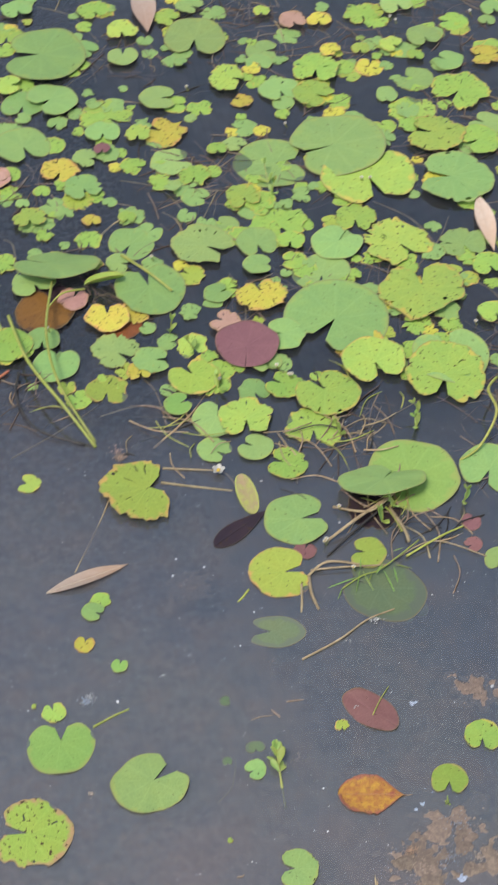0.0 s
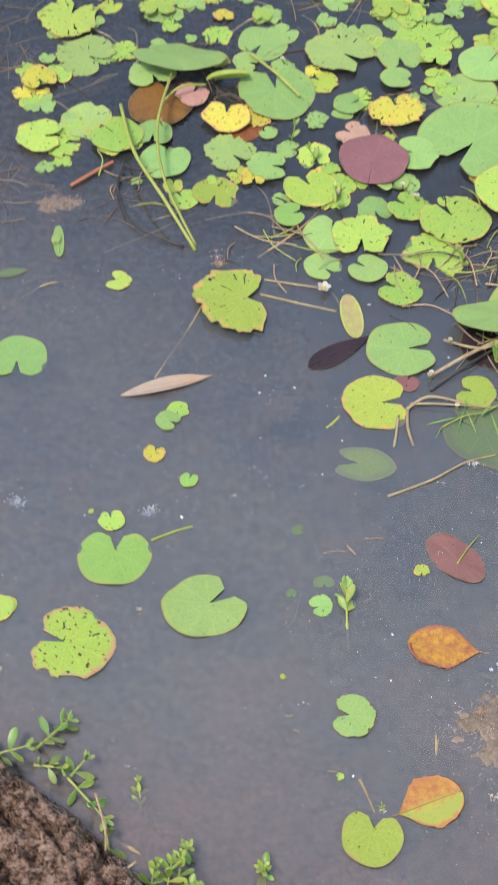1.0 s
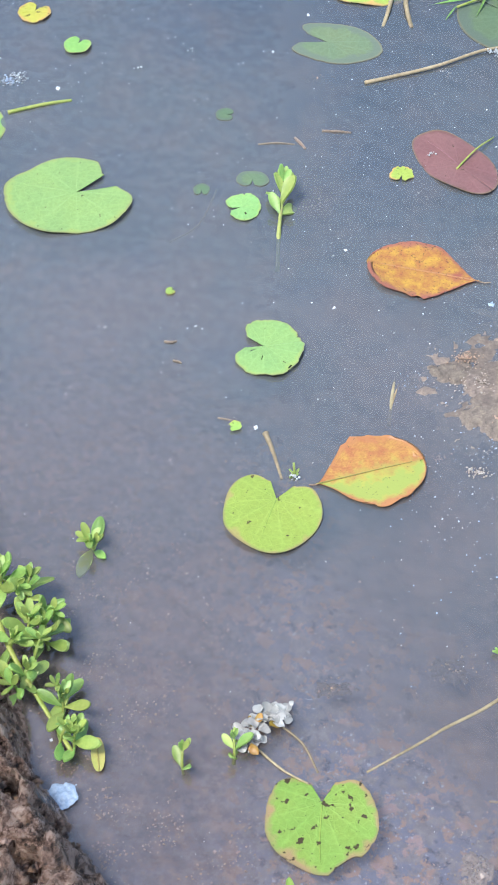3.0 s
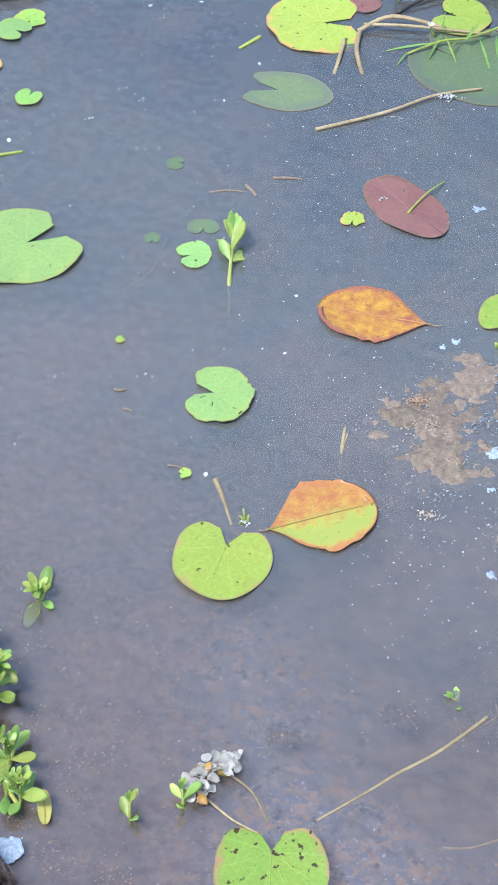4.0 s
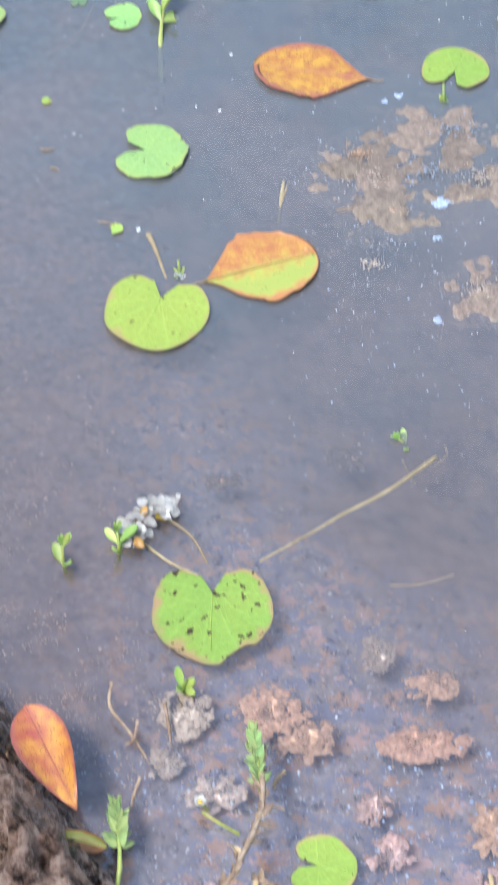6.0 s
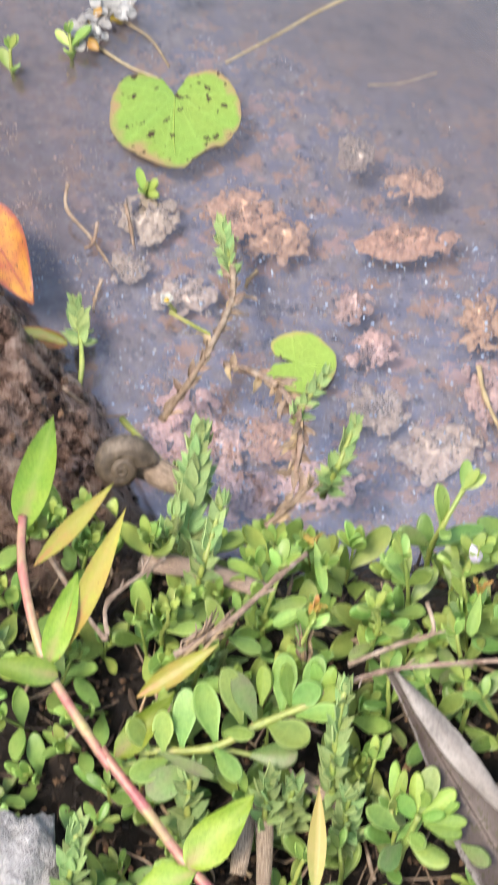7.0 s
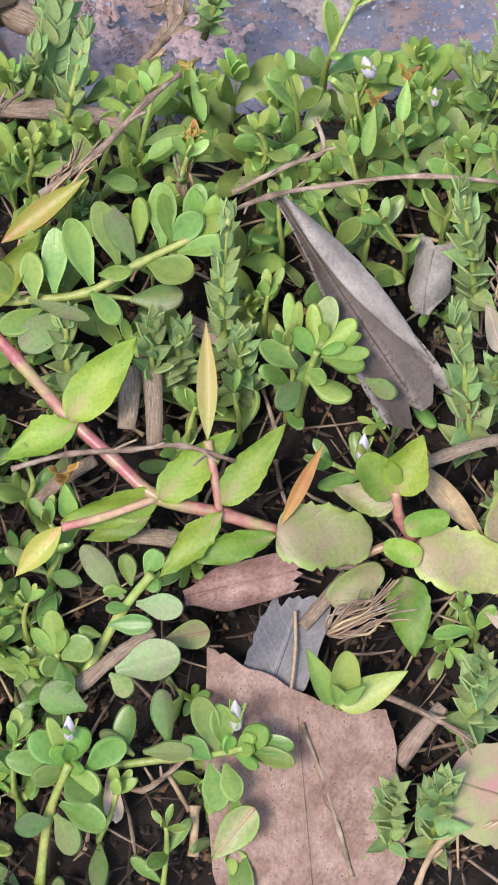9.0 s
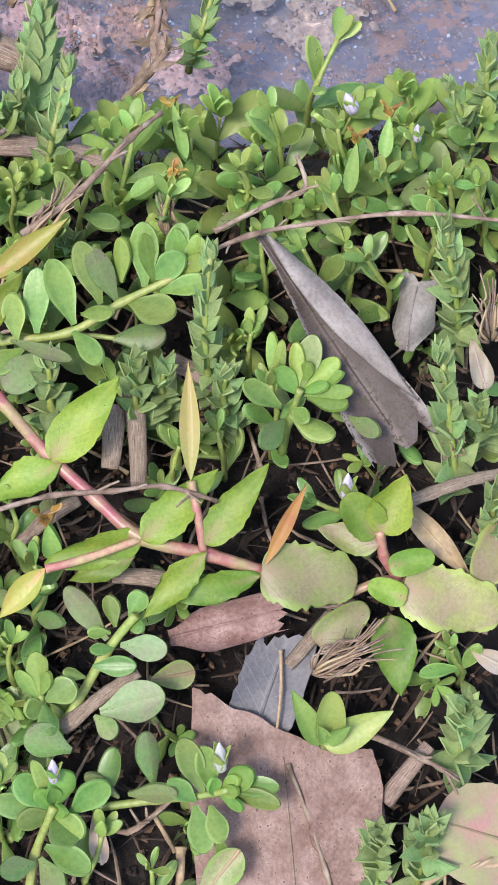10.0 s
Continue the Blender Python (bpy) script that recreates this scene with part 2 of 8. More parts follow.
POD_BLUSH = leaf_material("pod_blush", (0.37, 0.40, 0.07), (0.45, 0.37, 0.08), (0.4, 0.36, 0.1), blush=(0.50, 0.20, 0.09), ribs=0.2)
POD_ORANGE = leaf_material("pod_orange", (0.46, 0.31, 0.07), (0.40, 0.21, 0.06), (0.5, 0.25, 0.05))
RED_STEM = rough_material("red_stem", [(0.3, (0.36, 0.10, 0.10)), (0.46, (0.47, 0.18, 0.16)), (0.56, (0.48, 0.32, 0.19)), (0.7, (0.38, 0.40, 0.12))], 60, 0.38, 0.2, 0.0004)
DRY_STEM = rough_material("dry_stem", [(0.3, (0.10, 0.066, 0.045)), (0.48, (0.265, 0.185, 0.13)), (0.7, (0.45, 0.36, 0.28))], 160, 0.85, 0.9, 0.0008)
STRAW = rough_material("straw", [(0.3, (0.28, 0.19, 0.10)), (0.55, (0.46, 0.34, 0.20)), (0.8, (0.56, 0.46, 0.32))], 90, 0.75, 0.5, 0.0005)
BARK = rough_material("bark", [(0.25, (0.075, 0.05, 0.036)), (0.42, (0.23, 0.165, 0.12)), (0.62, (0.40, 0.31, 0.235)), (0.8, (0.50, 0.42, 0.35))], 5, 0.85, 0.8, 0.0005, 800, stretch=(0.4, 16, 1))
PETIOLE = rough_material("petiole", [(0.3, (0.24, 0.32, 0.05)), (0.6, (0.36, 0.38, 0.09)), (0.85, (0.42, 0.34, 0.14))], 60, 0.45, 0.2, 0.0005)
PETIOLE_DEAD = rough_material("petiole_dead", [(0.3, (0.22, 0.17, 0.09)), (0.6, (0.36, 0.29, 0.17)), (0.85, (0.45, 0.40, 0.28))], 60, 0.6, 0.3, 0.0005)
STEM_DARK = rough_material("stem_dark", [(0.3, (0.012, 0.012, 0.014)), (0.7, (0.05, 0.045, 0.04))], 60, 0.5, 0.3, 0.0005)
PETAL = leaf_material("petal", (0.78, 0.78, 0.74), (0.66, 0.68, 0.68), (0.5, 0.5, 0.46), rough=0.4, translucent=0.5, spots=0.85, vary_by=0.3)
PETAL_WET = leaf_material("wet_petal", (0.70, 0.69, 0.66), (0.58, 0.57, 0.56), (0.55, 0.53, 0.48), rough=0.25, translucent=0.55, spots=0.8, vary_by=0.5)
PETAL_MAUVE = leaf_material("petal_mauve", (0.66, 0.60, 0.74), (0.74, 0.70, 0.80), (0.7, 0.65, 0.8), rough=0.5, spots=0.8, vary_by=0.1)
POLLEN = rough_material("pollen", [(0.3, (0.6, 0.42, 0.04)), (0.7, (0.75, 0.6, 0.08))], 300, 0.6, 0.3, 0.0004)
DEAD_BROWN = leaf_material("dead_brown_leaf", (0.245, 0.145, 0.10), (0.43, 0.30, 0.235), (0.17, 0.10, 0.075), rough=0.62, spots=0.67, translucent=0.05, vary_by=0.15, ribs=0.28, rib_count=7, grain=0.75)
DEAD_GREY = leaf_material("dead_grey_leaf", (0.085, 0.058, 0.053), (0.135, 0.102, 0.095), (0.36, 0.27, 0.24), rough=0.6, spots=0.57, translucent=0.05, vary_by=0.15, edge=(0.26, 0.225, 0.21), grain=0.6)
DEAD_BLUE = leaf_material("dead_blue_grey_leaf", (0.14, 0.14, 0.155), (0.205, 0.195, 0.20), (0.36, 0.34, 0.34), rough=0.55, spots=0.72, translucent=0.05, vary_by=0.15, ribs=0.3, rib_count=8, grain=0.5)
DEAD_TAN = leaf_material("dead_tan_leaf", (0.255, 0.225, 0.20), (0.37, 0.33, 0.295), (0.25, 0.21, 0.18), rough=0.65, spots=0.72, translucent=0.1, vary_by=0.15, ribs=0.15, rib_count=8, grain=0.55)
SHELL = rough_material("shell", [(0.3, (0.05, 0.036, 0.026)), (0.5, (0.13, 0.095, 0.065)), (0.75, (0.26, 0.20, 0.15))], 140, 0.55, 0.8, 0.0012)
STONE = rough_material("stone", [(0.3, (0.30, 0.28, 0.27)), (0.5, (0.52, 0.50, 0.49)), (0.7, (0.72, 0.70, 0.68))], 330, 0.85, 1.0, 0.004)
FILM = rough_material("film", [(0.3, (0.24, 0.32, 0.46)), (0.7, (0.38, 0.45, 0.56))], 200, 0.5, 0.4, 0.0006)
FOAM = rough_material("foam", [(0.3, (0.40, 0.42, 0.43)), (0.7, (0.6, 0.62, 0.62))], 400, 0.3, 0.6, 0.001)
SPECK = rough_material("speck", [(0.2, (0.17, 0.175, 0.18)), (0.5, (0.25, 0.28, 0.33)), (0.75, (0.27, 0.37, 0.54)), (0.97, (0.42, 0.46, 0.5))], 200, 0.6, 0.2, 0.0005, island=True)
MOTE = rough_material("mote", [(0.2, (0.28, 0.28, 0.28)), (0.5, (0.42, 0.44, 0.47)), (0.8, (0.5, 0.54, 0.6)), (0.95, (0.7, 0.7, 0.7))], 200, 0.6, 0.2, 0.0005, island=True)
CRUMB = rough_material("crumb", [(0.15, (0.34, 0.22, 0.16)), (0.4, (0.45, 0.28, 0.19)), (0.65, (0.50, 0.33, 0.23)), (0.95, (0.54, 0.41, 0.31))], 200, 0.7, 0.6, 0.001, island=True)
CRUMB_PINK = rough_material("crumb_pink", [(0.15, (0.42, 0.28, 0.25)), (0.5, (0.50, 0.35, 0.31)), (0.85, (0.55, 0.41, 0.37))], 200, 0.7, 0.6, 0.001, island=True)
CRUMB_WHITE = rough_material("crumb_white", [(0.15, (0.34, 0.27, 0.22)), (0.5, (0.47, 0.38, 0.32)), (0.85, (0.54, 0.48, 0.43))], 200, 0.7, 0.6, 0.001, island=True)
SILT_ORANGE = rough_material("silt_orange", [(0.3, (0.34, 0.23, 0.19)), (0.46, (0.58, 0.36, 0.25)), (0.6, (0.70, 0.46, 0.33)), (0.75, (0.72, 0.58, 0.48))], 380, 0.85, 0.45, 0.0008)
SILT_PINK = rough_material("silt_pink", [(0.3, (0.40, 0.28, 0.28)), (0.46, (0.62, 0.42, 0.38)), (0.6, (0.72, 0.52, 0.47)), (0.75, (0.72, 0.6, 0.58))], 380, 0.85, 0.45, 0.0008)
SILT_PALE = rough_material("silt_pale", [(0.3, (0.34, 0.28, 0.25)), (0.46, (0.50, 0.40, 0.33)), (0.6, (0.60, 0.50, 0.42)), (0.75, (0.64, 0.60, 0.57))], 380, 0.85, 0.45, 0.0008)
SILT_DEEP = rough_material("silt_deep", [(0.3, (0.12, 0.095, 0.085)), (0.6, (0.2, 0.155, 0.135))], 150, 0.85, 1.0, 0.002)
CRUST = rough_material("algae_crust", [(0.3, (0.11, 0.088, 0.072)), (0.44, (0.19, 0.148, 0.122)), (0.58, (0.245, 0.19, 0.15)), (0.72, (0.34, 0.28, 0.21))], 230, 0.75, 0.9, 0.0015, 900)
SOIL_BITS = rough_material("soil_bits", [(0.2, (0.012, 0.008, 0.006)), (0.5, (0.040, 0.024, 0.015)), (0.75, (0.115, 0.064, 0.036)), (0.95, (0.25, 0.145, 0.08))], 150, 0.9, 0.8, 0.001, island=True)


def ground_material():
    """Dark bank soil that turns into wet red-brown mud and pale silt towards and under the water."""
    m, nt, b = node_material("bank_soil_and_silt", 0.8)
    n1 = noise_tex(nt, 45, 8, 0.7)
    n2 = noise_tex(nt, 260, 6, 0.7)
    n3 = noise_tex(nt, 14, 6, 0.65)
    soil = ramp(nt, n1, [(0.3, (0.007, 0.005, 0.004)), (0.55, (0.022, 0.014, 0.010)), (0.75, (0.075, 0.05, 0.034))])
    n4 = noise_tex(nt, 120, 9, 0.75)
    # mud tones; the near-black low stop paints shade into the crevices
    mud = ramp(nt, n4, [(0.39, (0.014, 0.009, 0.007)), (0.45, (0.16, 0.10, 0.078)), (0.54, (0.40, 0.265, 0.21)), (0.66, (0.64, 0.51, 0.43))])
    silt = ramp(nt, n2, [(0.3, (0.17, 0.155, 0.175)), (0.5, (0.25, 0.225, 0.25)), (0.7, (0.33, 0.30, 0.31))])
    silt = mix(nt, ramp(nt, noise_tex(nt, 95, 7, 0.62), [(0.44, (0, 0, 0)), (0.56, (0.85, 0.85, 0.85))]), silt, (0.165, 0.182, 0.285))
    silt = mix(nt, ramp(nt, noise_tex(nt, 85, 8, 0.66), [(0.53, (0, 0, 0)), (0.58, (0.9, 0.9, 0.9))]), silt, (0.40, 0.25, 0.185))
    silt = mix(nt, ramp(nt, noise_tex(nt, 60, 8, 0.68), [(0.575, (0, 0, 0)), (0.61, (0.85, 0.85, 0.85))]), silt, (0.44, 0.29, 0.275))
    silt = mix(nt, ramp(nt, noise_tex(nt, 120, 8, 0.7), [(0.36, (0.9, 0.9, 0.9)), (0.44, (0, 0, 0))]), silt, (0.05, 0.058, 0.10))
    silt = mix(nt, ramp(nt, noise_tex(nt, 420, 3, 0.6), [(0.62, (0, 0, 0)), (0.68, (0.8, 0.8, 0.8))]), silt, (0.46, 0.47, 0.56))
    calm = nt.nodes.new("ShaderNodeAttribute")
    calm.attribute_name = "calm"
    silt = mix(nt, calm.outputs["Fac"], silt, ramp(nt, noise_tex(nt, 48, 7, 0.66), [(0.34, (0.09, 0.076, 0.09)), (0.5, (0.145, 0.114, 0.114)), (0.68, (0.205, 0.148, 0.128))]))
    at = nt.nodes.new("ShaderNodeAttribute")
    at.attribute_name = "muddy"
    un = nt.nodes.new("ShaderNodeAttribute")
    un.attribute_name = "under"
    col = mix(nt, at.outputs["Fac"], soil, mud)
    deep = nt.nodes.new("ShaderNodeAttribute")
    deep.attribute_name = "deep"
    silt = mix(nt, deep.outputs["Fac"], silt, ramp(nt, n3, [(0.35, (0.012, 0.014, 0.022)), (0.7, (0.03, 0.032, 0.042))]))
    col = mix(nt, un.outputs["Fac"], col, silt)
    nt.links.new(mix(nt, at.outputs["Fac"], ramp(nt, n1, [(0.35, (0.35, 0.35, 0.35)), (0.6, (0.85, 0.85, 0.85))]), ramp(nt, n4, [(0.4, (0.12, 0.12, 0.12)), (0.62, (0.42, 0.42, 0.42))])), b.inputs["Roughness"])
    relief = calc(nt, "ADD", n1, calc(nt, "ADD", calc(nt, "MULTIPLY", n4, 1.3), calc(nt, "MULTIPLY", n2, 0.5)))
    add_bump(nt, b, relief, 1.0, 0.007)
    # the drowned silt is smooth, the bank rough
    strength = calc(nt, "SUBTRACT", 1.0, calc(nt, "MULTIPLY", un.outputs["Fac"], 0.97))
    nt.links.new(strength, b.inputs["Normal"].links[0].from_node.inputs["Strength"])
    return finish(m, nt, b, col)


def water_material():
    """Murky pond water: silt in it hides the bed more the further it is from the bank; the sky mirrors in the surface."""
    m = bpy.data.materials.new("murky_water")
    m.use_nodes = True
    nt = m.node_tree
    nt.nodes.remove(nt.nodes["Principled BSDF"])
    tc = nt.nodes.new("ShaderNodeTexCoord")
    sep = nt.nodes.new("ShaderNodeSeparateXYZ")
    nt.links.new(tc.outputs["Object"], sep.inputs[0])
    n = noise_tex(nt, 9, 6, 0.6)
    far = calc(nt, "ADD", sep.outputs["Y"], calc(nt, "MULTIPLY", calc(nt, "SUBTRACT", n, 0.5), 0.22))
    far = calc(nt, "ADD", far, calc(nt, "MULTIPLY", sep.outputs["X"], 0.25))
    murk = ramp(nt, calc(nt, "MULTIPLY_ADD", far, 0.75), [(0.0, (0.20,) * 3), (0.06, (0.16,) * 3), (0.13, (0.14,) * 3), (0.24, (0.40,) * 3), (0.40, (0.64,) * 3), (0.62, (0.60,) * 3), (0.78, (0.47,) * 3), (0.95, (0.19,) * 3)])
    for nd in nt.nodes:
        if nd.type == "MATH" and nd.operation == "MULTIPLY_ADD":
            nd.inputs[2].default_value = 0.1
    tp = nt.nodes.new("ShaderNodeBsdfTransparent")
    tp.inputs[0].default_value = (0.94, 0.95, 0.97, 1)
    df = nt.nodes.new("ShaderNodeBsdfDiffuse")
    cloud = calc(nt, "ADD", calc(nt, "MULTIPLY", calc(nt, "SUBTRACT", noise_tex(nt, 5, 2.5, 0.5), 0.5), 1.3), calc(nt, "MULTIPLY", far, 1.15))
    silt = ramp(nt, cloud, [(0.0, (0.198, 0.166, 0.162)), (0.26, (0.160, 0.150, 0.155)), (0.55, (0.122, 0.139, 0.150)), (1.0, (0.092, 0.112, 0.140))])
    stain = ramp(nt, noise_tex(nt, 26, 5, 0.62), [(0.46, (0, 0, 0)), (0.70, (0.42, 0.42, 0.42))])
    silt = mix(nt, stain, silt, (0.175, 0.145, 0.135))
    silt = mix(nt, ramp(nt, noise_tex(nt, 17, 4, 0.6), [(0.56, (0, 0, 0)), (0.72, (0.35, 0.35, 0.35))]), silt, (0.10, 0.12, 0.155))
    # bluish film along the bank, with the sky's shine painted into the silt colour
    film = calc(nt, "MULTIPLY_ADD", far, 0.75)
    film.node.inputs[2].default_value = 0.1
    film = ramp(nt, calc(nt, "ADD", film, calc(nt, "MULTIPLY", calc(nt, "SUBTRACT", noise_tex(nt, 60, 5, 0.6), 0.5), 0.2)), [(0.05, (1, 1, 1)), (0.12, (0, 0, 0))])
    silt = mix(nt, film, silt, (0.33, 0.36, 0.47))
    nt.links.new(silt, df.inputs[0])
    body = nt.nodes.new("ShaderNodeMixShader")
    nt.links.new(murk, body.inputs[0])
    nt.links.new(tp.outputs[0], body.inputs[1])
    nt.links.new(df.outputs[0], body.inputs[2])
    gl = nt.nodes.new("ShaderNodeBsdfGlossy")
    gl.inputs["Roughness"].default_value = 0.04
    fr = nt.nodes.new("ShaderNodeFresnel")
    fr.inputs[0].default_value = 1.9
    bp = nt.nodes.new("ShaderNodeBump")
    bp.inputs["Strength"].default_value = 0.05
    bp.inputs["Distance"].default_value = 0.004
    nt.links.new(noise_tex(nt, 9, 1.0), bp.inputs["Height"])
    for nd in (gl, fr):
        nt.links.new(bp.outputs[0], nd.inputs["Normal"])
    top = nt.nodes.new("ShaderNodeMixShader")
    nt.links.new(fr.outputs[0], top.inputs[0])
    nt.links.new(body.outputs[0], top.inputs[1])
    nt.links.new(gl.outputs[0], top.inputs[2])
    nt.links.new(top.outputs[0], nt.nodes["Material Output"].inputs[0])
    return m


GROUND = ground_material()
WATER = water_material()


# ---- building helpers ----
def mesh_object(name, bm, material, parent=None, label="", smooth=True):
    me = bpy.data.meshes.new(name)
    bm.to_mesh(me)
    bm.free()
    me.materials.append(material)
    if smooth:
        me.polygons.foreach_set("use_smooth", [True] * len(me.polygons))
    ob = new(name, me)
    if parent:
        ob.parent = parent
    if label:
        ob["label"] = label
    return ob


def part(name, bm, material, parent, label=""):
    return mesh_object(name, bm, material, parent, label)


def piece(name, mesh, parent, m, label=""):
    """A part on shared mesh data, at the pose m within its thing."""
    ob = new(name, mesh)
    ob.parent = parent
    ob.matrix_basis = m
    if label:
        ob["label"] = label
    return ob


def thing(name, at, label, category, group="", kind=""):
    ob = new(name)
    ob.empty_display_size = 0.01
    ob.matrix_basis = Matrix.Translation(at)
    return tagged(ob, label, category, group, kind)


def lerp(a, b, f):
    return a + (b - a) * f


def smooth(f):
    f = max(0.0, min(1.0, f))
    return f * f * (3 - 2 * f)


def tube_bm(points, r0, r1, sides=7, knobs=0.0, steps=4, rnd=None, flat=1.0):
    """A tapering stem through the points, smoothed between them, with swollen knobs at the points."""
    pts = [Vector(p) for p in points]
    line = []
    for i in range(len(pts) - 1):
        a, b = pts[i], pts[i + 1]
        p, q = pts[max(i - 1, 0)], pts[min(i + 2, len(pts) - 1)]
        for k in range(steps):
            f = k / steps
            line.append((0.5 * ((2 * a) + (b - p) * f + (2 * p - 5 * a + 4 * b - q) * f * f + (3 * a - p - 3 * b + q) * f ** 3), abs(f)))
    line.append((pts[-1], 0.0))
    bm = bmesh.new()
    uv = bm.loops.layers.uv.new("UVMap")
    rings = []
    up = Vector((0.13, 0.31, 0.94))
    n = len(line)
    for i, (c, f) in enumerate(line):
        d = (line[min(i + 1, n - 1)][0] - line[max(i - 1, 0)][0]).normalized()
        s = d.cross(up).normalized()
        u = s.cross(d)
        r = lerp(r0, r1, i / (n - 1)) * (1 + (knobs if f == 0.0 else 0.0))
        if rnd:
            r *= rnd.uniform(0.85, 1.15)
        rings.append([bm.verts.new(c + (s * math.cos(t) + u * flat * math.sin(t)) * r) for t in (2 * math.pi * k / sides for k in range(sides))])
    for i in range(n - 1):
        for k in range(sides):
            f = bm.faces.new((rings[i][k], rings[i][(k + 1) % sides], rings[i + 1][(k + 1) % sides], rings[i + 1][k]))
            for lp, (a, b) in zip(f.loops, ((i, k), (i, k + 1), (i + 1, k + 1), (i + 1, k))):
                lp[uv].uv = (a / 4, b / sides)
    bm.faces.new(rings[0][::-1])
    bm.faces.new(rings[-1])
    return bm


PROFILES = {
    "spoon": lambda u: (0.20 + 0.80 * smooth(u / 0.60) ** 0.8) * math.sqrt(max(0.0, 1 - max(0.0, (u - 0.5) / 0.5) ** 2.3)),
    "ovate": lambda u: max(0.0, math.sin(math.pi * min(1.0, u ** 0.62))) ** 1.05 * (1 - 0.15 * u),
    "egg": lambda u: max(0.0, math.sin(math.pi * min(1.0, u ** 0.72))) ** 0.8 * (1 - 0.25 * u),
    "lance": lambda u: max(0.0, math.sin(math.pi * u ** 0.85)) ** 1.1,
    "oval": lambda u: math.sqrt(max(0.0, 1 - (2 * u - 1) ** 2)) ** 0.9,
    "broad": lambda u: math.sqrt(max(0.0, 1 - (2 * u ** 0.8 - 1) ** 2)) ** 0.75,
    "blunt": lambda u: smooth(u / 0.55) ** 0.75 * math.sqrt(max(0.0, 1 - max(0.0, (u - 0.4) / 0.6) ** 3.6)),
    "torn": lambda u: 0.35 + 0.65 * smooth(u / 0.35) - 0.12 * smooth((u - 0.7) / 0.3),
}


def leaf_bm(length, width, profile="egg", bend=0.0, fold=0.0, roll=0.0, teeth=0.0, wave=0.0, torn=0.0, thick=0.0004, nu=12, nv=6, seed=1, slant=0.0):
    """A leaf blade along +x from its base, face up (+z). bend: droop of the tip; fold: rise of the sides; roll: curl of the margins."""
    rnd = random.Random(seed)
    shape = PROFILES[profile]
    bm = bmesh.new()
    vein = bm.verts.layers.float.new("vein")
    along = bm.verts.layers.float.new("along")
    rim = bm.verts.layers.float.new("rim")
    uv = bm.loops.layers.uv.new("UVMap")
    ph = rnd.uniform(0, 6)
    rips = [1.6 * noise.noise((j * 0.45, seed * 3.7, 0)) + 0.5 * rnd.uniform(-1, 1) for j in range(nv + 1)]
    sides = []
    for side in (1, -1):
        grid = []
        for i in range(nu + 1):
            u = (1 - math.cos(math.pi * i / nu)) / 2
            row = []
            for j in range(nv + 1):
                v = math.sin(math.pi / 2 * (2 * j / nv - 1))
                w = width / 2 * max(shape(u), 0.02)
                if teeth and abs(v) > 0.999:
                    w *= 1 + 0.16 * teeth * (1 if i % 2 else -1) * (0.2 + 0.9 * rnd.random()) + 1.8 * teeth * noise.noise((u * 7, v * 3, seed * 1.7)) + 1.5 * teeth * noise.noise((u * 17, v * 3, seed * 0.9))
                x = u * length
                if torn:
                    x += length * smooth((u - 0.6) / 0.4) * (torn * rips[j] + slant * v)
                a = abs(v)
                y = v * w
                z = -bend * length * u * u + fold * (a if fold > 0.4 else 1.25 * a * a) * w + wave * length * math.sin(ph + 7 * u + 2 * v) * (0.3 + a)
                if roll:
                    ang = roll * a * a
                    y = math.copysign(w * math.sin(ang * 1.0) / max(roll, 0.3) if roll > 1.2 else w * a * math.cos(ang * 0.6), v) if a else 0
                    z += w * (1 - math.cos(ang)) * 0.8
                vert = bm.verts.new((x, y, z + side * thick / 2))
                vert[vein] = 0.8 if 2 * j == nv else 0.0
                vert[along] = u
                vert[rim] = a
                row.append(vert)
            grid.append(row)
        sides.append(grid)
    def quad(vs, uvs):
        f = bm.faces.new(vs)
        for lp, c in zip(f.loops, uvs):
            lp[uv].uv = c
        return f
    t, b = sides
    for i in range(nu):
        for j in range(nv):
            c = [((1 - math.cos(math.pi * a / nu)) / 2, b / nv) for a, b in ((i, j), (i + 1, j), (i + 1, j + 1), (i, j + 1))]
            quad((t[i][j], t[i + 1][j], t[i + 1][j + 1], t[i][j + 1]), c)
            quad((b[i][j + 1], b[i + 1][j + 1], b[i + 1][j], b[i][j]), c[::-1])
    edge = [(i, 0) for i in range(nu)] + [(nu, j) for j in range(nv)] + [(i, nv) for i in range(nu, 0, -1)] + [(0, j) for j in range(nv, 0, -1)]
    for k, (i, j) in enumerate(edge):
        i2, j2 = edge[(k + 1) % len(edge)]
        wall = quad((t[i][j], b[i][j], b[i2][j2], t[i2][j2]), [(i / nu, j / nv)] * 4)
        for e in wall.edges:
            e.smooth = False
    return bm


def mesh_of(name, bm, material):
    me = bpy.data.meshes.new(name)
    bm.to_mesh(me)
    bm.free()
    me.materials.append(material)
    me.polygons.foreach_set("use_smooth", [True] * len(me.polygons))
    return me


def aim(base, direction, roll=0.0, up=(0, 0, 1)):
    """The pose of a leaf whose base is there and whose length goes that way; roll in degrees about its length."""
    x = Vector(direction).normalized()
    u = Vector(up)
    if abs(x.dot(u.normalized())) > 0.97:
        u = Vector((0, -1, 0.2))
    y = u.cross(x).normalized()
    z = x.cross(y)
    m = Matrix((x, y, z)).transposed().to_4x4()
    m.translation = base
    return m @ pose(0, 0, 0, roll)


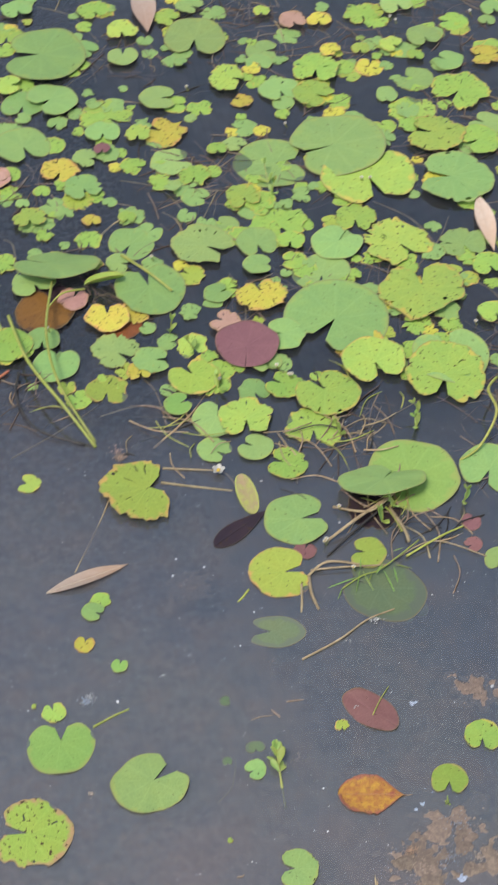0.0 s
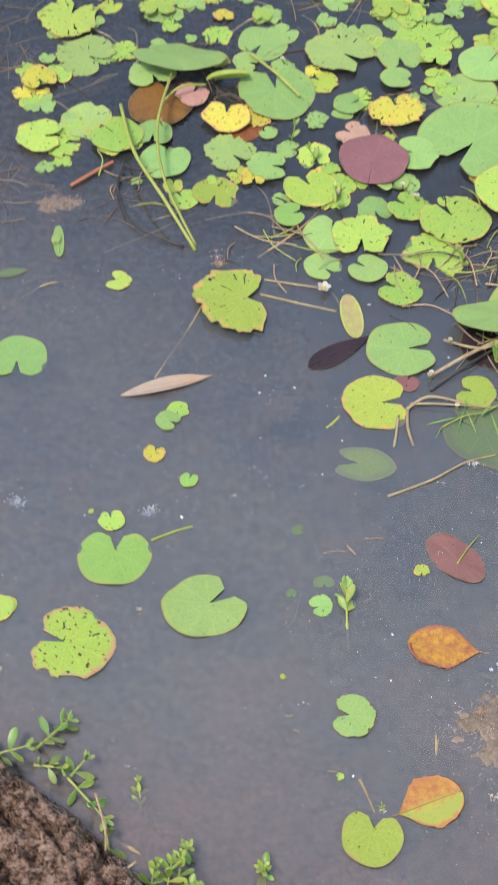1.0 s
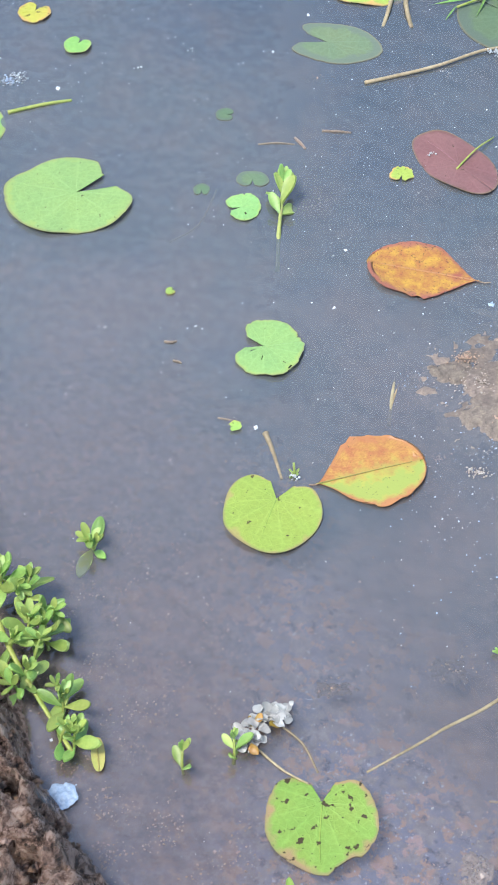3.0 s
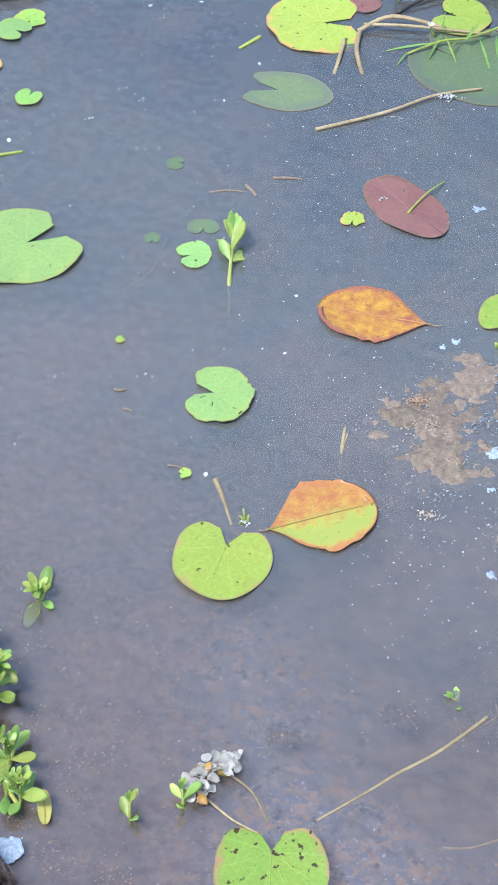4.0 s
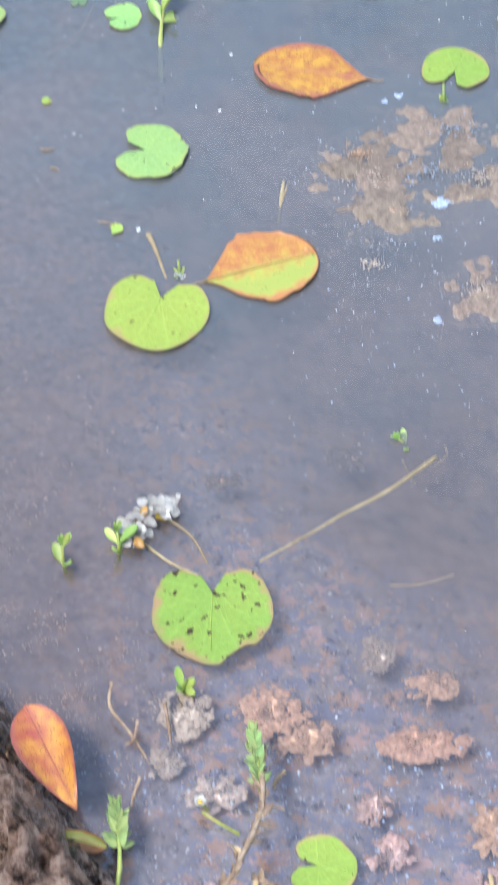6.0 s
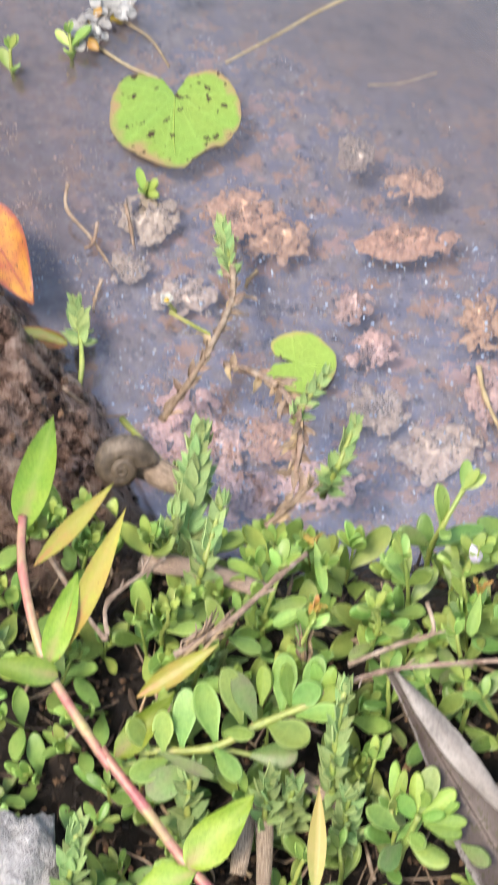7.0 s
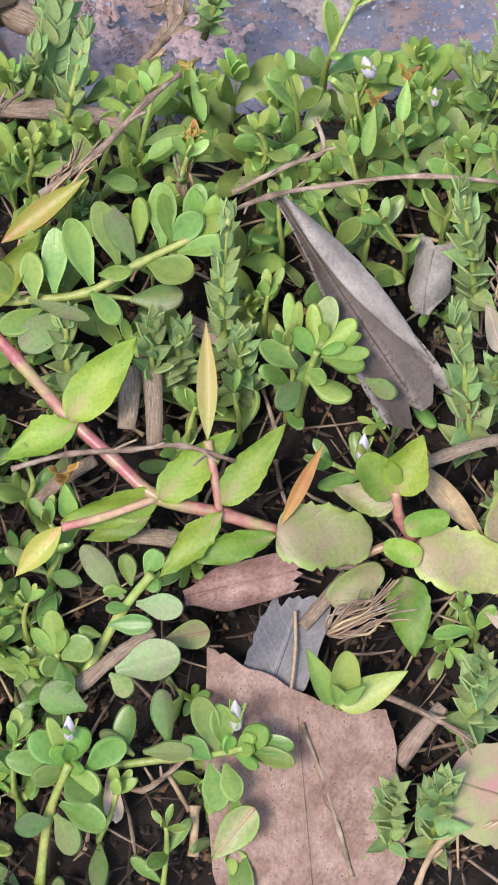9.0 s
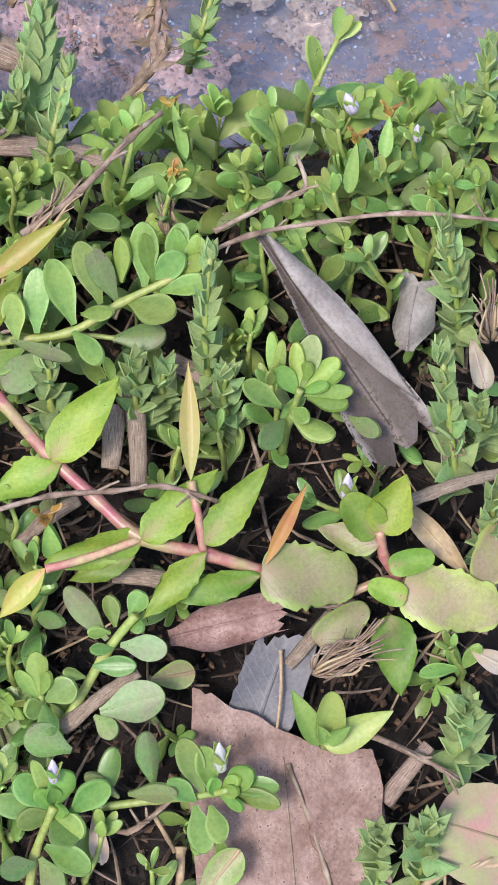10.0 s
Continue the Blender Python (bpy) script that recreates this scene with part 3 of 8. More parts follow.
def chip_bm(bm, centre, size, rnd, flat=0.5):
    """Adds one small irregular crumb (a squashed, jittered octahedron)."""
    c = Vector(centre)
    turn = Euler((rnd.uniform(-0.4, 0.4), rnd.uniform(-0.4, 0.4), rnd.uniform(0, 6.28))).to_matrix()
    vs = [bm.verts.new(c + turn @ Vector((x * size * rnd.uniform(0.6, 1.3), y * size * rnd.uniform(0.5, 1.1), z * size * flat * rnd.uniform(0.6, 1.2))))
          for x, y, z in ((1, 0, 0), (0.1, 1, 0), (-1, 0.1, 0), (0, -1, 0), (0, 0, 1), (0, 0, -1))]
    for a, b in ((0, 1), (1, 2), (2, 3), (3, 0)):
        bm.faces.new((vs[a], vs[b], vs[4]))
        bm.faces.new((vs[b], vs[a], vs[5]))


# ---- ground, bank and water ----
SHORE = ((-40, 40), (-0.33, 0.385), (-0.255, 0.318), (-0.177, 0.234), (-0.146, 0.212), (-0.129, 0.172), (-0.116, 0.13), (-0.09, 0.09), (-0.034, 0.006), (-0.004, -0.040), (0.012, -0.082), (0.05, -0.104), (0.17, -0.106), (3, -0.4), (40, -3))


def from_shore(x, y):
    """Metres from the water's edge: above 0 on the bank, below 0 in the pond."""
    best, side = 1e9, 1
    for (ax, ay), (bx, by) in zip(SHORE, SHORE[1:]):
        dx, dy = bx - ax, by - ay
        f = max(0.0, min(1.0, ((x - ax) * dx + (y - ay) * dy) / (dx * dx + dy * dy)))
        d = math.hypot(x - ax - f * dx, y - ay - f * dy)
        if d < best:
            best, side = d, dx * (y - ay) - dy * (x - ax)
    return best if side < 0 else -best


def bank_height(x, y):
    d = from_shore(x, y)
    if d <= 0:
        return max(-0.004 + 0.11 * d, -0.12)
    steep = smooth((0.02 - x) / 0.03)
    return -0.004 + 0.050 * lerp(smooth(d / 0.05), smooth((d + 0.006) / 0.036), steep) - 0.034 * max(0.0, min(1.0, (d - 0.055) / 0.16)) * smooth((x + 0.06) / 0.06)


def stops(lo, hi, step, reach):
    fine = [lo + step * i for i in range(int((hi - lo) / step) + 1)]
    out, s = [], step
    a, b = lo, hi
    before, after = [], []
    while b < reach:
        s *= 1.3
        a, b = a - s, b + s
        before.append(a)
        after.append(b)
    return before[::-1] + fine + after


def build_ground():
    xs, ys = stops(-0.40, 0.24, 0.0022, 45), stops(-0.40, 0.45, 0.0022, 45)
    verts, under, muddy, deep, calm = [], [], [], [], []
    for y in ys:
        for x in xs:
            p = Vector((x, y, 0))
            d = from_shore(x, y) + 0.010 * noise.noise(p * 38) + 0.005 * noise.noise(p * 110)
            z = bank_height(x, y + 0.008 * noise.noise(p * 38))
            mud = smooth((0.02 - x) / 0.03) * smooth((y + 0.16) / 0.05) * (1 - 0.9 * smooth((-x - 0.45) / 0.5))
            if d > 0:
                rise = smooth(d / 0.02)
                z += rise * (0.004 * noise.noise(p * 70) + 0.0028 * noise.noise(p * 190) + mud * (0.014 * noise.ridged_multi_fractal(p * 24, 0.8, 2.2, 6, 1.0, 2.0) - 0.018 + 0.020 * abs(noise.noise(p * 48)) + 0.016 * abs(noise.noise(p * 100 + Vector((3, 1, 0)))) + 0.010 * abs(noise.noise(p * 165)) - 0.003 - 0.022 * smooth((noise.noise(p * 62 + Vector((7, 2, 0))) - 0.18) / 0.2)))
            else:
                z += 0.0016 * noise.noise(p * 120) + 0.001 * noise.noise(p * 300)
            verts.append((x, y, z))
            under.append(1 - smooth((z + 0.001) / 0.004 + 0.5))
            muddy.append(mud)
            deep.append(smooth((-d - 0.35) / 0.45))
            calm.append(max(smooth((-d - 0.12 + 0.05 * noise.noise(p * 14)) / 0.13), 0.8 * smooth((0.04 - x) / 0.08)))
    n = len(xs)
    faces = [(r * n + c, r * n + c + 1, (r + 1) * n + c + 1, (r + 1) * n + c) for r in range(len(ys) - 1) for c in range(n - 1)]
    me = bpy.data.meshes.new("ground")
    me.from_pydata(verts, [], faces)
    for key, values in (("under", under), ("muddy", muddy), ("deep", deep), ("calm", calm)):
        me.attributes.new(key, "FLOAT", "POINT").data.foreach_set("value", values)
    me.polygons.foreach_set("use_smooth", [True] * len(faces))
    me.materials.append(GROUND)
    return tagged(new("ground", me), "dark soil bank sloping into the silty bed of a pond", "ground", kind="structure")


ground = build_ground()


def build_water():
    bm = bmesh.new()
    bmesh.ops.create_grid(bm, x_segments=40, y_segments=40, size=40)
    return tagged(mesh_object("water", bm, WATER), "still murky grey-blue pond water mirroring a pale sky", "water", kind="structure")


water = build_water()

# ---- floating leaves ----
PAD_WORDS = {
    "pad_green": "green", "pad_worn": "brown-edged light green", "pad_lime": "light green", "pad_bright": "bright green", "pad_fresh": "fresh yellow-green", "pad_yellow": "yellow withering", "pad_gold": "yellow-green", "pad_red": "dull red",
    "pad_pink": "faded pink", "pad_brown": "brown", "pad_dark": "blackened", "pad_sunk": "pale green",
}
pad_count = 0
PAD_PLACES = []


def pad_bm(r, notch, jag, open_by, stretch, seed, cup=0.0, curl=0.0, sinus=0.1, wavy=1.0):
    """A round floating leaf with a slit, built with its slit along +x. jag: how much of it has been eaten."""
    rnd = random.Random(seed)
    n, rings = (108, 9) if jag > 0.2 and r > 0.02 else (76, 7)
    reach = (0.0, 0.2, 0.4, 0.58, 0.74, 0.86, 0.94, 1.0) if rings == 7 else (0.0, 0.17, 0.33, 0.48, 0.62, 0.74, 0.84, 0.92, 0.97, 1.0)
    bites = [(rnd.uniform(0, 2 * math.pi), rnd.choice((0.05, 0.07, 0.1, 0.16, 0.3, 0.42)), rnd.uniform(0.05, 0.3) * (0.4 + jag)) for _ in range(int(jag * 15))]
    ph = rnd.uniform(0, 6)
    holes = set()
    for _ in range(int(jag * 18) if jag > 0.15 else 0):
        i, j = rnd.randint(3, n - 5), rnd.randint(2, rings - 2)
        holes.add((i, j))
        for _ in range(rnd.choice((0, 0, 1, 1, 2))):
            i, j = (i + 1, j) if rnd.random() < 0.5 else (i, min(j + 1, rings - 2))
            holes.add((i, j))
    bm = bmesh.new()
    rim = bm.verts.layers.float.new("rim")
    vein = bm.verts.layers.float.new("vein")
    sides = []
    for side in (1, -1):
        grid = []
        for i in range(n + 1):
            f = i / n
            th = open_by + f * (2 * math.pi - 2 * open_by)
            lobe = 1 - (0.30 if open_by > 0.01 else 0.0) * math.exp(-((min(f, 1 - f) * 2 * math.pi) / 0.26) ** 2)
            rr = r * lobe * (1 + 0.03 * math.sin(2 * th + ph) + 0.02 * math.sin(5 * th + 2 * ph))
            cut = 0.0
            for c, w, d in bites:
                k = abs((th - c + math.pi) % (2 * math.pi) - math.pi) / w
                if k < 1:
                    cut = max(cut, d * (1 - k * k) ** 0.35)
            if jag:
                a, b = math.cos(th), math.sin(th)
                nibble = 0.20 * max(0.0, noise.noise((2.4 * a, 2.4 * b, seed * 1.7))) + 0.17 * abs(noise.noise((6.5 * a, 6.5 * b, seed * 2.3))) + 0.09 * abs(noise.noise((15 * a, 15 * b, seed * 0.9)))
                cut = max(cut, min(1.0, 1.5 * jag) * nibble * 1.25)
            rr *= 1 - min(cut, 0.6)
            row = []
            for j in range(rings + 1):
                q = reach[j]
                # the slit runs in to the stalk, a little behind the middle
                x = sinus * r * (1 - q) + rr * q * math.cos(th)
                y = rr * q * math.sin(th) * stretch
                z = cup * r * q * q + wavy * (0.02 * math.sin(5 * th + ph) + 0.03 * math.sin(2 * th + 2 * ph)) * r * q * q + curl * r * max(0.0, y / r - 0.15) ** 1.5
                v = bm.verts.new((x, y - curl * 0.9 * r * max(0.0, y / r - 0.15) ** 2, z + side * 0.00025))
                v[rim] = q
                v[vein] = (1.0 if i % 9 == 0 else 0.0) * (1 - 0.6 * q)
                row.append(v)
            grid.append(row)
        sides.append(grid)
    t, b = sides
    for i in range(n):
        for j in range(rings):
            if (i, j) in holes:
                continue
            if j == 0:
                bm.faces.new((t[i][0], t[i][1], t[i + 1][1]))
                bm.faces.new((b[i][0], b[i + 1][1], b[i][1]))
            else:
                bm.faces.new((t[i][j], t[i][j + 1], t[i + 1][j + 1], t[i + 1][j]))
                bm.faces.new((b[i][j], b[i + 1][j], b[i + 1][j + 1], b[i][j + 1]))
        wall = bm.faces.new((t[i][rings], b[i][rings], b[i + 1][rings], t[i + 1][rings]))
        for e in wall.edges:
            e.smooth = False
    for i in (0, n):
        for j in range(rings):
            bm.faces.new((t[i][j], t[i][j + 1], b[i][j + 1], b[i][j]) if i else (t[i][j + 1], t[i][j], b[i][j], b[i][j + 1]))
    return bm


def lily_pad(x, y, r, notch, material, jag=0.0, z=None, open_by=0.2, stretch=1.0, tilt=(0, 0), cup=0.0, curl=0.0, label="", sinus=0.1, squash=1.0):
    global pad_count
    pad_count += 1
    PAD_PLACES.append((x, y, r))
    rnd = random.Random(pad_count * 7 + 3)
    if z is None:
        z = 0.0010 + (0.0018 if y > 0.9 else 0.0004) * (pad_count * 7 % 5)
        if tilt == (0, 0):
            tilt = (rnd.uniform(-2.2, 2.2), rnd.uniform(-2.2, 2.2)) if y > 0.9 else (rnd.uniform(-0.6, 0.6), rnd.uniform(-0.6, 0.6))
    ob = mesh_object("lily_pad", pad_bm(r, notch, jag, open_by, stretch, pad_count, cup, curl, sinus, 0.0 if z < 0.001 else 1.0), material)
    ob.matrix_basis = pose(x, y, z, tilt[0], tilt[1], 0)
    if squash != 1.0:
        ob.data.transform(Matrix.Diagonal((1, squash, 1, 1)) @ pose(0, 0, 0, 0, 0, notch))
    else:
        ob.matrix_basis = ob.matrix_basis @ pose(0, 0, 0, 0, 0, notch)
    if r > 0.012 and squash == 1.0 and not jag > 0.5 and "sunk" not in material.name and y < 0.95:
        rib = tube_bm([(sinus * r - 0.001, 0, 0.0001), (-0.35 * r, 0.012 * r, 0.0002), (-0.78 * r, -0.01 * r, 0.0001)], 0.0005, 0.0002, 6, 0.0, 4, None, 0.5)
        part("midrib", rib, material, ob)
    words = PAD_WORDS[material.name]
    if not label:
        label = f"{words} lily pad with " + ("ragged insect-eaten edges" if jag > 0.5 else "chewed bites" if jag > 0.15 else "a smooth rim") + (" under the water" if z < 0 else " on the pond")
    return tagged(ob, label, "lily pad", "lily pads on the pond")


# the dense mat of leaves, from far to near
lily_pad(0.1441, 1.7968, 0.0482, -105, PAD_GREEN)
lily_pad(-0.0872, 1.7947, 0.0638, 169, PAD_GREEN)
lily_pad(-0.0242, 1.8034, 0.0214, -42, PAD_GREEN)
lily_pad(0.0287, 1.7711, 0.0238, 78, PAD_GREEN)
lily_pad(-0.1324, 1.6884, 0.0310, -103, PAD_GREEN, z=0.002)
lily_pad(-0.0887, 1.6891, 0.0381, -147, PAD_GREEN, z=0.006, tilt=(-3, 4))
lily_pad(-0.148, 1.7326, 0.0217, -12, PAD_LIME, 0.2)
lily_pad(-0.1435, 1.5944, 0.0404, -77, PAD_GREEN)
lily_pad(0.0642, 1.6606, 0.0282, -12, PAD_GREEN)
lily_pad(-0.0163, 1.638, 0.0411, -53, PAD_LIME, 0.5)
lily_pad(-0.0269, 1.6005, 0.0252, -98, PAD_GREEN, 0.1)
lily_pad(-0.0338, 1.5592, 0.0121, -98, PAD_RED)
lily_pad(0.0594, 1.5842, 0.0366, 139, PAD_YELLOW, 0.8)
lily_pad(0.0223, 1.584, 0.0211, -106, PAD_LIME, 0.6)
lily_pad(0.0603, 1.5184, 0.0320, 4, PAD_GREEN, 0.3)
lily_pad(0.0856, 1.4794, 0.0246, -107, PAD_LIME, 0.7)
lily_pad(0.0499, 1.4595, 0.0126, 140, PAD_GREEN, 0.5)
lily_pad(-0.0971, 1.5279, 0.0310, -119, PAD_YELLOW, 0.8)
lily_pad(-0.0722, 1.4832, 0.0283, -78, PAD_GREEN, 0.4)
lily_pad(0.0056, 1.5207, 0.0208, -27, PAD_LIME, 0.7)
lily_pad(-0.059, 1.5478, 0.0208, -27, PAD_GREEN, 0.6)
lily_pad(0.1747, 1.6849, 0.0327, -27, PAD_LIME, 0.7)
lily_pad(0.184, 1.6335, 0.0182, 138, PAD_YELLOW, 0.6)
lily_pad(0.1121, 1.7399, 0.0102, -54, PAD_GREEN)
lily_pad(0.1038, 1.6095, 0.0107, -54, PAD_GREEN, 0.4)
lily_pad(-0.0215, 1.4114, 0.0132, -92, PAD_LIME, 0.5)
lily_pad(0.0367, 1.8334, 0.0277, -93, PAD_LIME, 0.6)
lily_pad(0.0028, 1.9001, 0.0280, -73, PAD_LIME, 0.6)
lily_pad(-0.1135, 1.9207, 0.0245, -78, PAD_GREEN, 0.2)
lily_pad(-0.1358, 1.8626, 0.0267, -102, PAD_LIME, 0.2)
lily_pad(0.1118, 1.8568, 0.0227, -43, PAD_LIME, 0.7)
lily_pad(0.1499, 1.8763, 0.0237, -43, PAD_GREEN, 0.5)
lily_pad(0.1539, 1.5377, 0.0194, -41, PAD_GREEN, 0.6)
lily_pad(0.1267, 1.5291, 0.0153, -88, PAD_LIME, 0.5)
lily_pad(-0.148, 1.4265, 0.0247, -39, PAD_GREEN, 0.8)
lily_pad(-0.1585, 1.468, 0.0109, -84, PAD_GREEN, 0.4)
lily_pad(-0.1872, 1.5275, 0.0142, -83, PAD_PINK)
lily_pad(-0.0699, 1.4165, 0.0139, -85, PAD_YELLOW, 0.4)
lily_pad(0.2971, 1.5047, 0.0694, -169, PAD_GREEN, open_by=0.06)
lily_pad(0.1967, 1.4869, 0.0528, -4, PAD_GREEN)
lily_pad(0.3243, 1.4308, 0.0655, -83, PAD_LIME, 0.1)
lily_pad(0.4412, 1.3995, 0.0562, 161, PAD_GREEN, 0.25)
lily_pad(0.3966, 1.6053, 0.0200, -105, PAD_GREEN, open_by=0.02, stretch=0.8)
lily_pad(0.4868, 1.7301, 0.0267, -86, PAD_GREEN, 0.15)
lily_pad(0.446, 1.6353, 0.0303, 137, PAD_GREEN, 0.4)
lily_pad(0.506, 1.6654, 0.0246, 136, PAD_GREEN, 0.2)
lily_pad(0.3075, 1.6817, 0.0388, -109, PAD_LIME, 0.5)
lily_pad(0.2441, 1.6486, 0.0317, -83, PAD_GREEN, 0.2)
lily_pad(0.2902, 1.6256, 0.0333, -42, PAD_LIME, 0.4)
lily_pad(0.4236, 1.5618, 0.0379, -105, PAD_LIME, 0.5)
lily_pad(0.5053, 1.5928, 0.0467, -141, PAD_LIME, 0.6)
lily_pad(0.4402, 1.4989, 0.0455, 153, PAD_LIME, 0.4)
lily_pad(0.5216, 1.5112, 0.0270, 137, PAD_GREEN, 0.2)
lily_pad(0.5003, 1.4737, 0.0340, -163, PAD_LIME, 0.4)
lily_pad(0.2395, 1.7483, 0.0257, -11, PAD_GREEN)
lily_pad(0.3404, 1.8044, 0.0200, -103, PAD_YELLOW, 0.3)
lily_pad(0.299, 1.8068, 0.0226, -84, PAD_PINK, 0.3)
lily_pad(0.4083, 1.8071, 0.0315, -85, PAD_LIME, 0.7)
lily_pad(0.468, 1.8208, 0.0282, -86, PAD_GREEN, 0.2)
lily_pad(0.5411, 1.7636, 0.0270, 169, PAD_LIME, 0.6)
lily_pad(0.612, 1.7824, 0.0193, -88, PAD_GREEN)
lily_pad(0.3388, 1.7224, 0.0179, -56, PAD_YELLOW, 0.5)
lily_pad(0.3856, 1.723, 0.0154, -104, PAD_LIME, 0.4)
lily_pad(0.4327, 1.7206, 0.0206, -57, PAD_LIME, 0.6)
lily_pad(0.3549, 1.6622, 0.0177, -149, PAD_LIME, 0.5)
lily_pad(0.565, 1.6677, 0.0273, 169, PAD_YELLOW, 0.8)
lily_pad(0.2569, 1.8394, 0.0140, -102, PAD_LIME, 0.3)
lily_pad(0.5944, 1.7542, 0.0131, -107, PAD_GREEN)
lily_pad(0.4615, 1.6859, 0.0145, -105, PAD_LIME, 0.5)
lily_pad(-0.0241, 1.3605, 0.0313, -129, PAD_GREEN)
lily_pad(-0.0143, 1.2662, 0.0492, 95, PAD_GREEN, 0.1)
lily_pad(-0.0774, 1.2219, 0.0301, 81, PAD_YELLOW, 0.2)
lily_pad(-0.0394, 1.228, 0.0236, -12, PAD_YELLOW, 0.6)
lily_pad(0.0702, 1.3332, 0.0442, -40, PAD_GREEN, 0.3)
lily_pad(0.1087, 1.3707, 0.0193, 140, PAD_GREEN)
lily_pad(0.0724, 1.2398, 0.0193, 16, PAD_GREEN, 0.1)
lily_pad(0.1266, 1.2233, 0.0356, 92, PAD_YELLOW, 0.7)
lily_pad(-0.0756, 1.162, 0.0332, -49, PAD_GREEN, 0.6)
lily_pad(-0.0327, 1.1348, 0.0258, -12, PAD_GREEN, 0.4)
lily_pad(-0.0962, 1.0977, 0.0276, -106, PAD_GOLD, 0.25)
lily_pad(-0.0496, 1.1201, 0.0193, -99, PAD_YELLOW, 0.5)
lily_pad(-0.2089, 1.1964, 0.0311, 142, PAD_LIME)
lily_pad(-0.1527, 1.1543, 0.0301, 75, PAD_GREEN)
lily_pad(-0.1652, 1.1978, 0.0225, -97, PAD_GREEN)
lily_pad(0.022, 1.1545, 0.0232, -78, PAD_LIME, 0.5)
lily_pad(0.0143, 1.097, 0.0327, 115, PAD_GOLD, 0.1)
lily_pad(-0.014, 1.0516, 0.0182, 15, PAD_BRIGHT)
lily_pad(0.0291, 1.0235, 0.0307, 64, PAD_GREEN)
lily_pad(0.0649, 1.0143, 0.0362, -102, PAD_LIME, 0.5)
lily_pad(0.0168, 0.9741, 0.0213, -49, PAD_GREEN)
lily_pad(0.0656, 0.966, 0.0220, 143, PAD_GREEN)
lily_pad(0.142, 1.1445, 0.0276, 168, PAD_GREEN, 0.1)
lily_pad(0.0905, 1.1355, 0.0404, -105, PAD_RED, 0.05, z=0.010, tilt=(3, -2), open_by=0.004)
lily_pad(0.2155, 1.1643, 0.0668, -134, PAD_GREEN, open_by=0.2)
lily_pad(0.2158, 1.2525, 0.0384, -105, PAD_GREEN, open_by=0.2)
lily_pad(0.2492, 1.3048, 0.0352, 40, PAD_GREEN)
lily_pad(0.1878, 1.3173, 0.0191, -109, PAD_LIME, 0.1)
lily_pad(0.1433, 1.3287, 0.0291, -88, PAD_GREEN)
lily_pad(0.1342, 1.2815, 0.0196, -12, PAD_GREEN, open_by=0.02)
lily_pad(0.1797, 1.3633, 0.0433, -81, PAD_LIME, 0.4)
lily_pad(0.3301, 1.2883, 0.0504, -65, PAD_LIME, 0.6)
lily_pad(0.3368, 1.1914, 0.0596, 82, PAD_LIME, 0.4)
lily_pad(0.4162, 1.2707, 0.0321, -84, PAD_GREEN, 0.4)
lily_pad(0.4378, 1.2208, 0.0234, -85, PAD_LIME, 0.3)
lily_pad(0.2342, 1.1091, 0.0340, -81, PAD_YELLOW, 0.4)
lily_pad(0.2415, 1.0751, 0.0400, -81, PAD_LIME, 0.1, z=0.011, tilt=(4, 0))
lily_pad(0.3407, 1.0668, 0.0503, 89, PAD_GREEN)
lily_pad(0.325, 1.0349, 0.0533, -113, PAD_LIME, 0.25, z=0.010, tilt=(5, 0))
lily_pad(0.1724, 1.036, 0.0416, 119, PAD_LIME, 0.2)
lily_pad(0.1434, 0.9858, 0.0389, -103, PAD_LIME, 0.5)
lily_pad(0.1222, 1.0611, 0.0255, 142, PAD_LIME, 0.5)
lily_pad(0.4183, 1.1304, 0.0228, -84, PAD_LIME, 0.3)
lily_pad(0.098, 0.9344, 0.0266, 149, PAD_LIME, 0.3)
lily_pad(0.0919, 0.8481, 0.0391, -1, PAD_GREEN)
lily_pad(0.0558, 0.7758, 0.0375, 1, PAD_GOLD, 0.1)
lily_pad(0.1608, 0.7827, 0.0222, 156, PAD_FRESH)
lily_pad(0.3363, 0.8784, 0.0381, -122, PAD_GREEN)
lily_pad(0.1658, 0.7283, 0.0514, 144, PAD_SUNK, z=0.0004, open_by=0.02, stretch=0.8)
lily_pad(0.032, 0.6965, 0.0355, 166, PAD_SUNK, 0.08, z=0.0004, open_by=0.42, stretch=0.60)
lily_pad(0.3075, 0.7444, 0.0176, -107, PAD_GREEN)
lily_pad(0.0807, 1.1529, 0.0218, 141, PAD_YELLOW, 0.4)
lily_pad(0.0714, 1.181, 0.0219, 141, PAD_PINK, 0.3)
lily_pad(0.2863, 1.3499, 0.0310, -104, PAD_LIME, 0.5)
lily_pad(0.1426, 1.4211, 0.0274, -81, PAD_LIME, 0.6)
lily_pad(0.0839, 1.061, 0.0212, -79, PAD_GREEN, 0.3)
lily_pad(0.1079, 1.1062, 0.0215, -79, PAD_GREEN, 0.1)
lily_pad(-0.163, 1.3043, 0.0299, -76, PAD_GREEN, 0.2)
lily_pad(-0.0466, 1.3251, 0.0189, -26, PAD_GREEN, 0.3)
lily_pad(-0.0820, 0.9260, 0.0500, 8, PAD_GOLD, 0.42, open_by=0.42, sinus=0.22, stretch=1.08)
lily_pad(-0.2115, 0.9658, 0.0155, 156, PAD_LIME, 0.2, open_by=0.5)
lily_pad(-0.1524, 0.7767, 0.0121, -98, PAD_LIME, 0.3)
lily_pad(-0.1628, 0.7628, 0.0133, -35, PAD_GREEN, 0.1)
lily_pad(-0.1783, 0.7213, 0.0120, 74, PAD_YELLOW, 0.2)
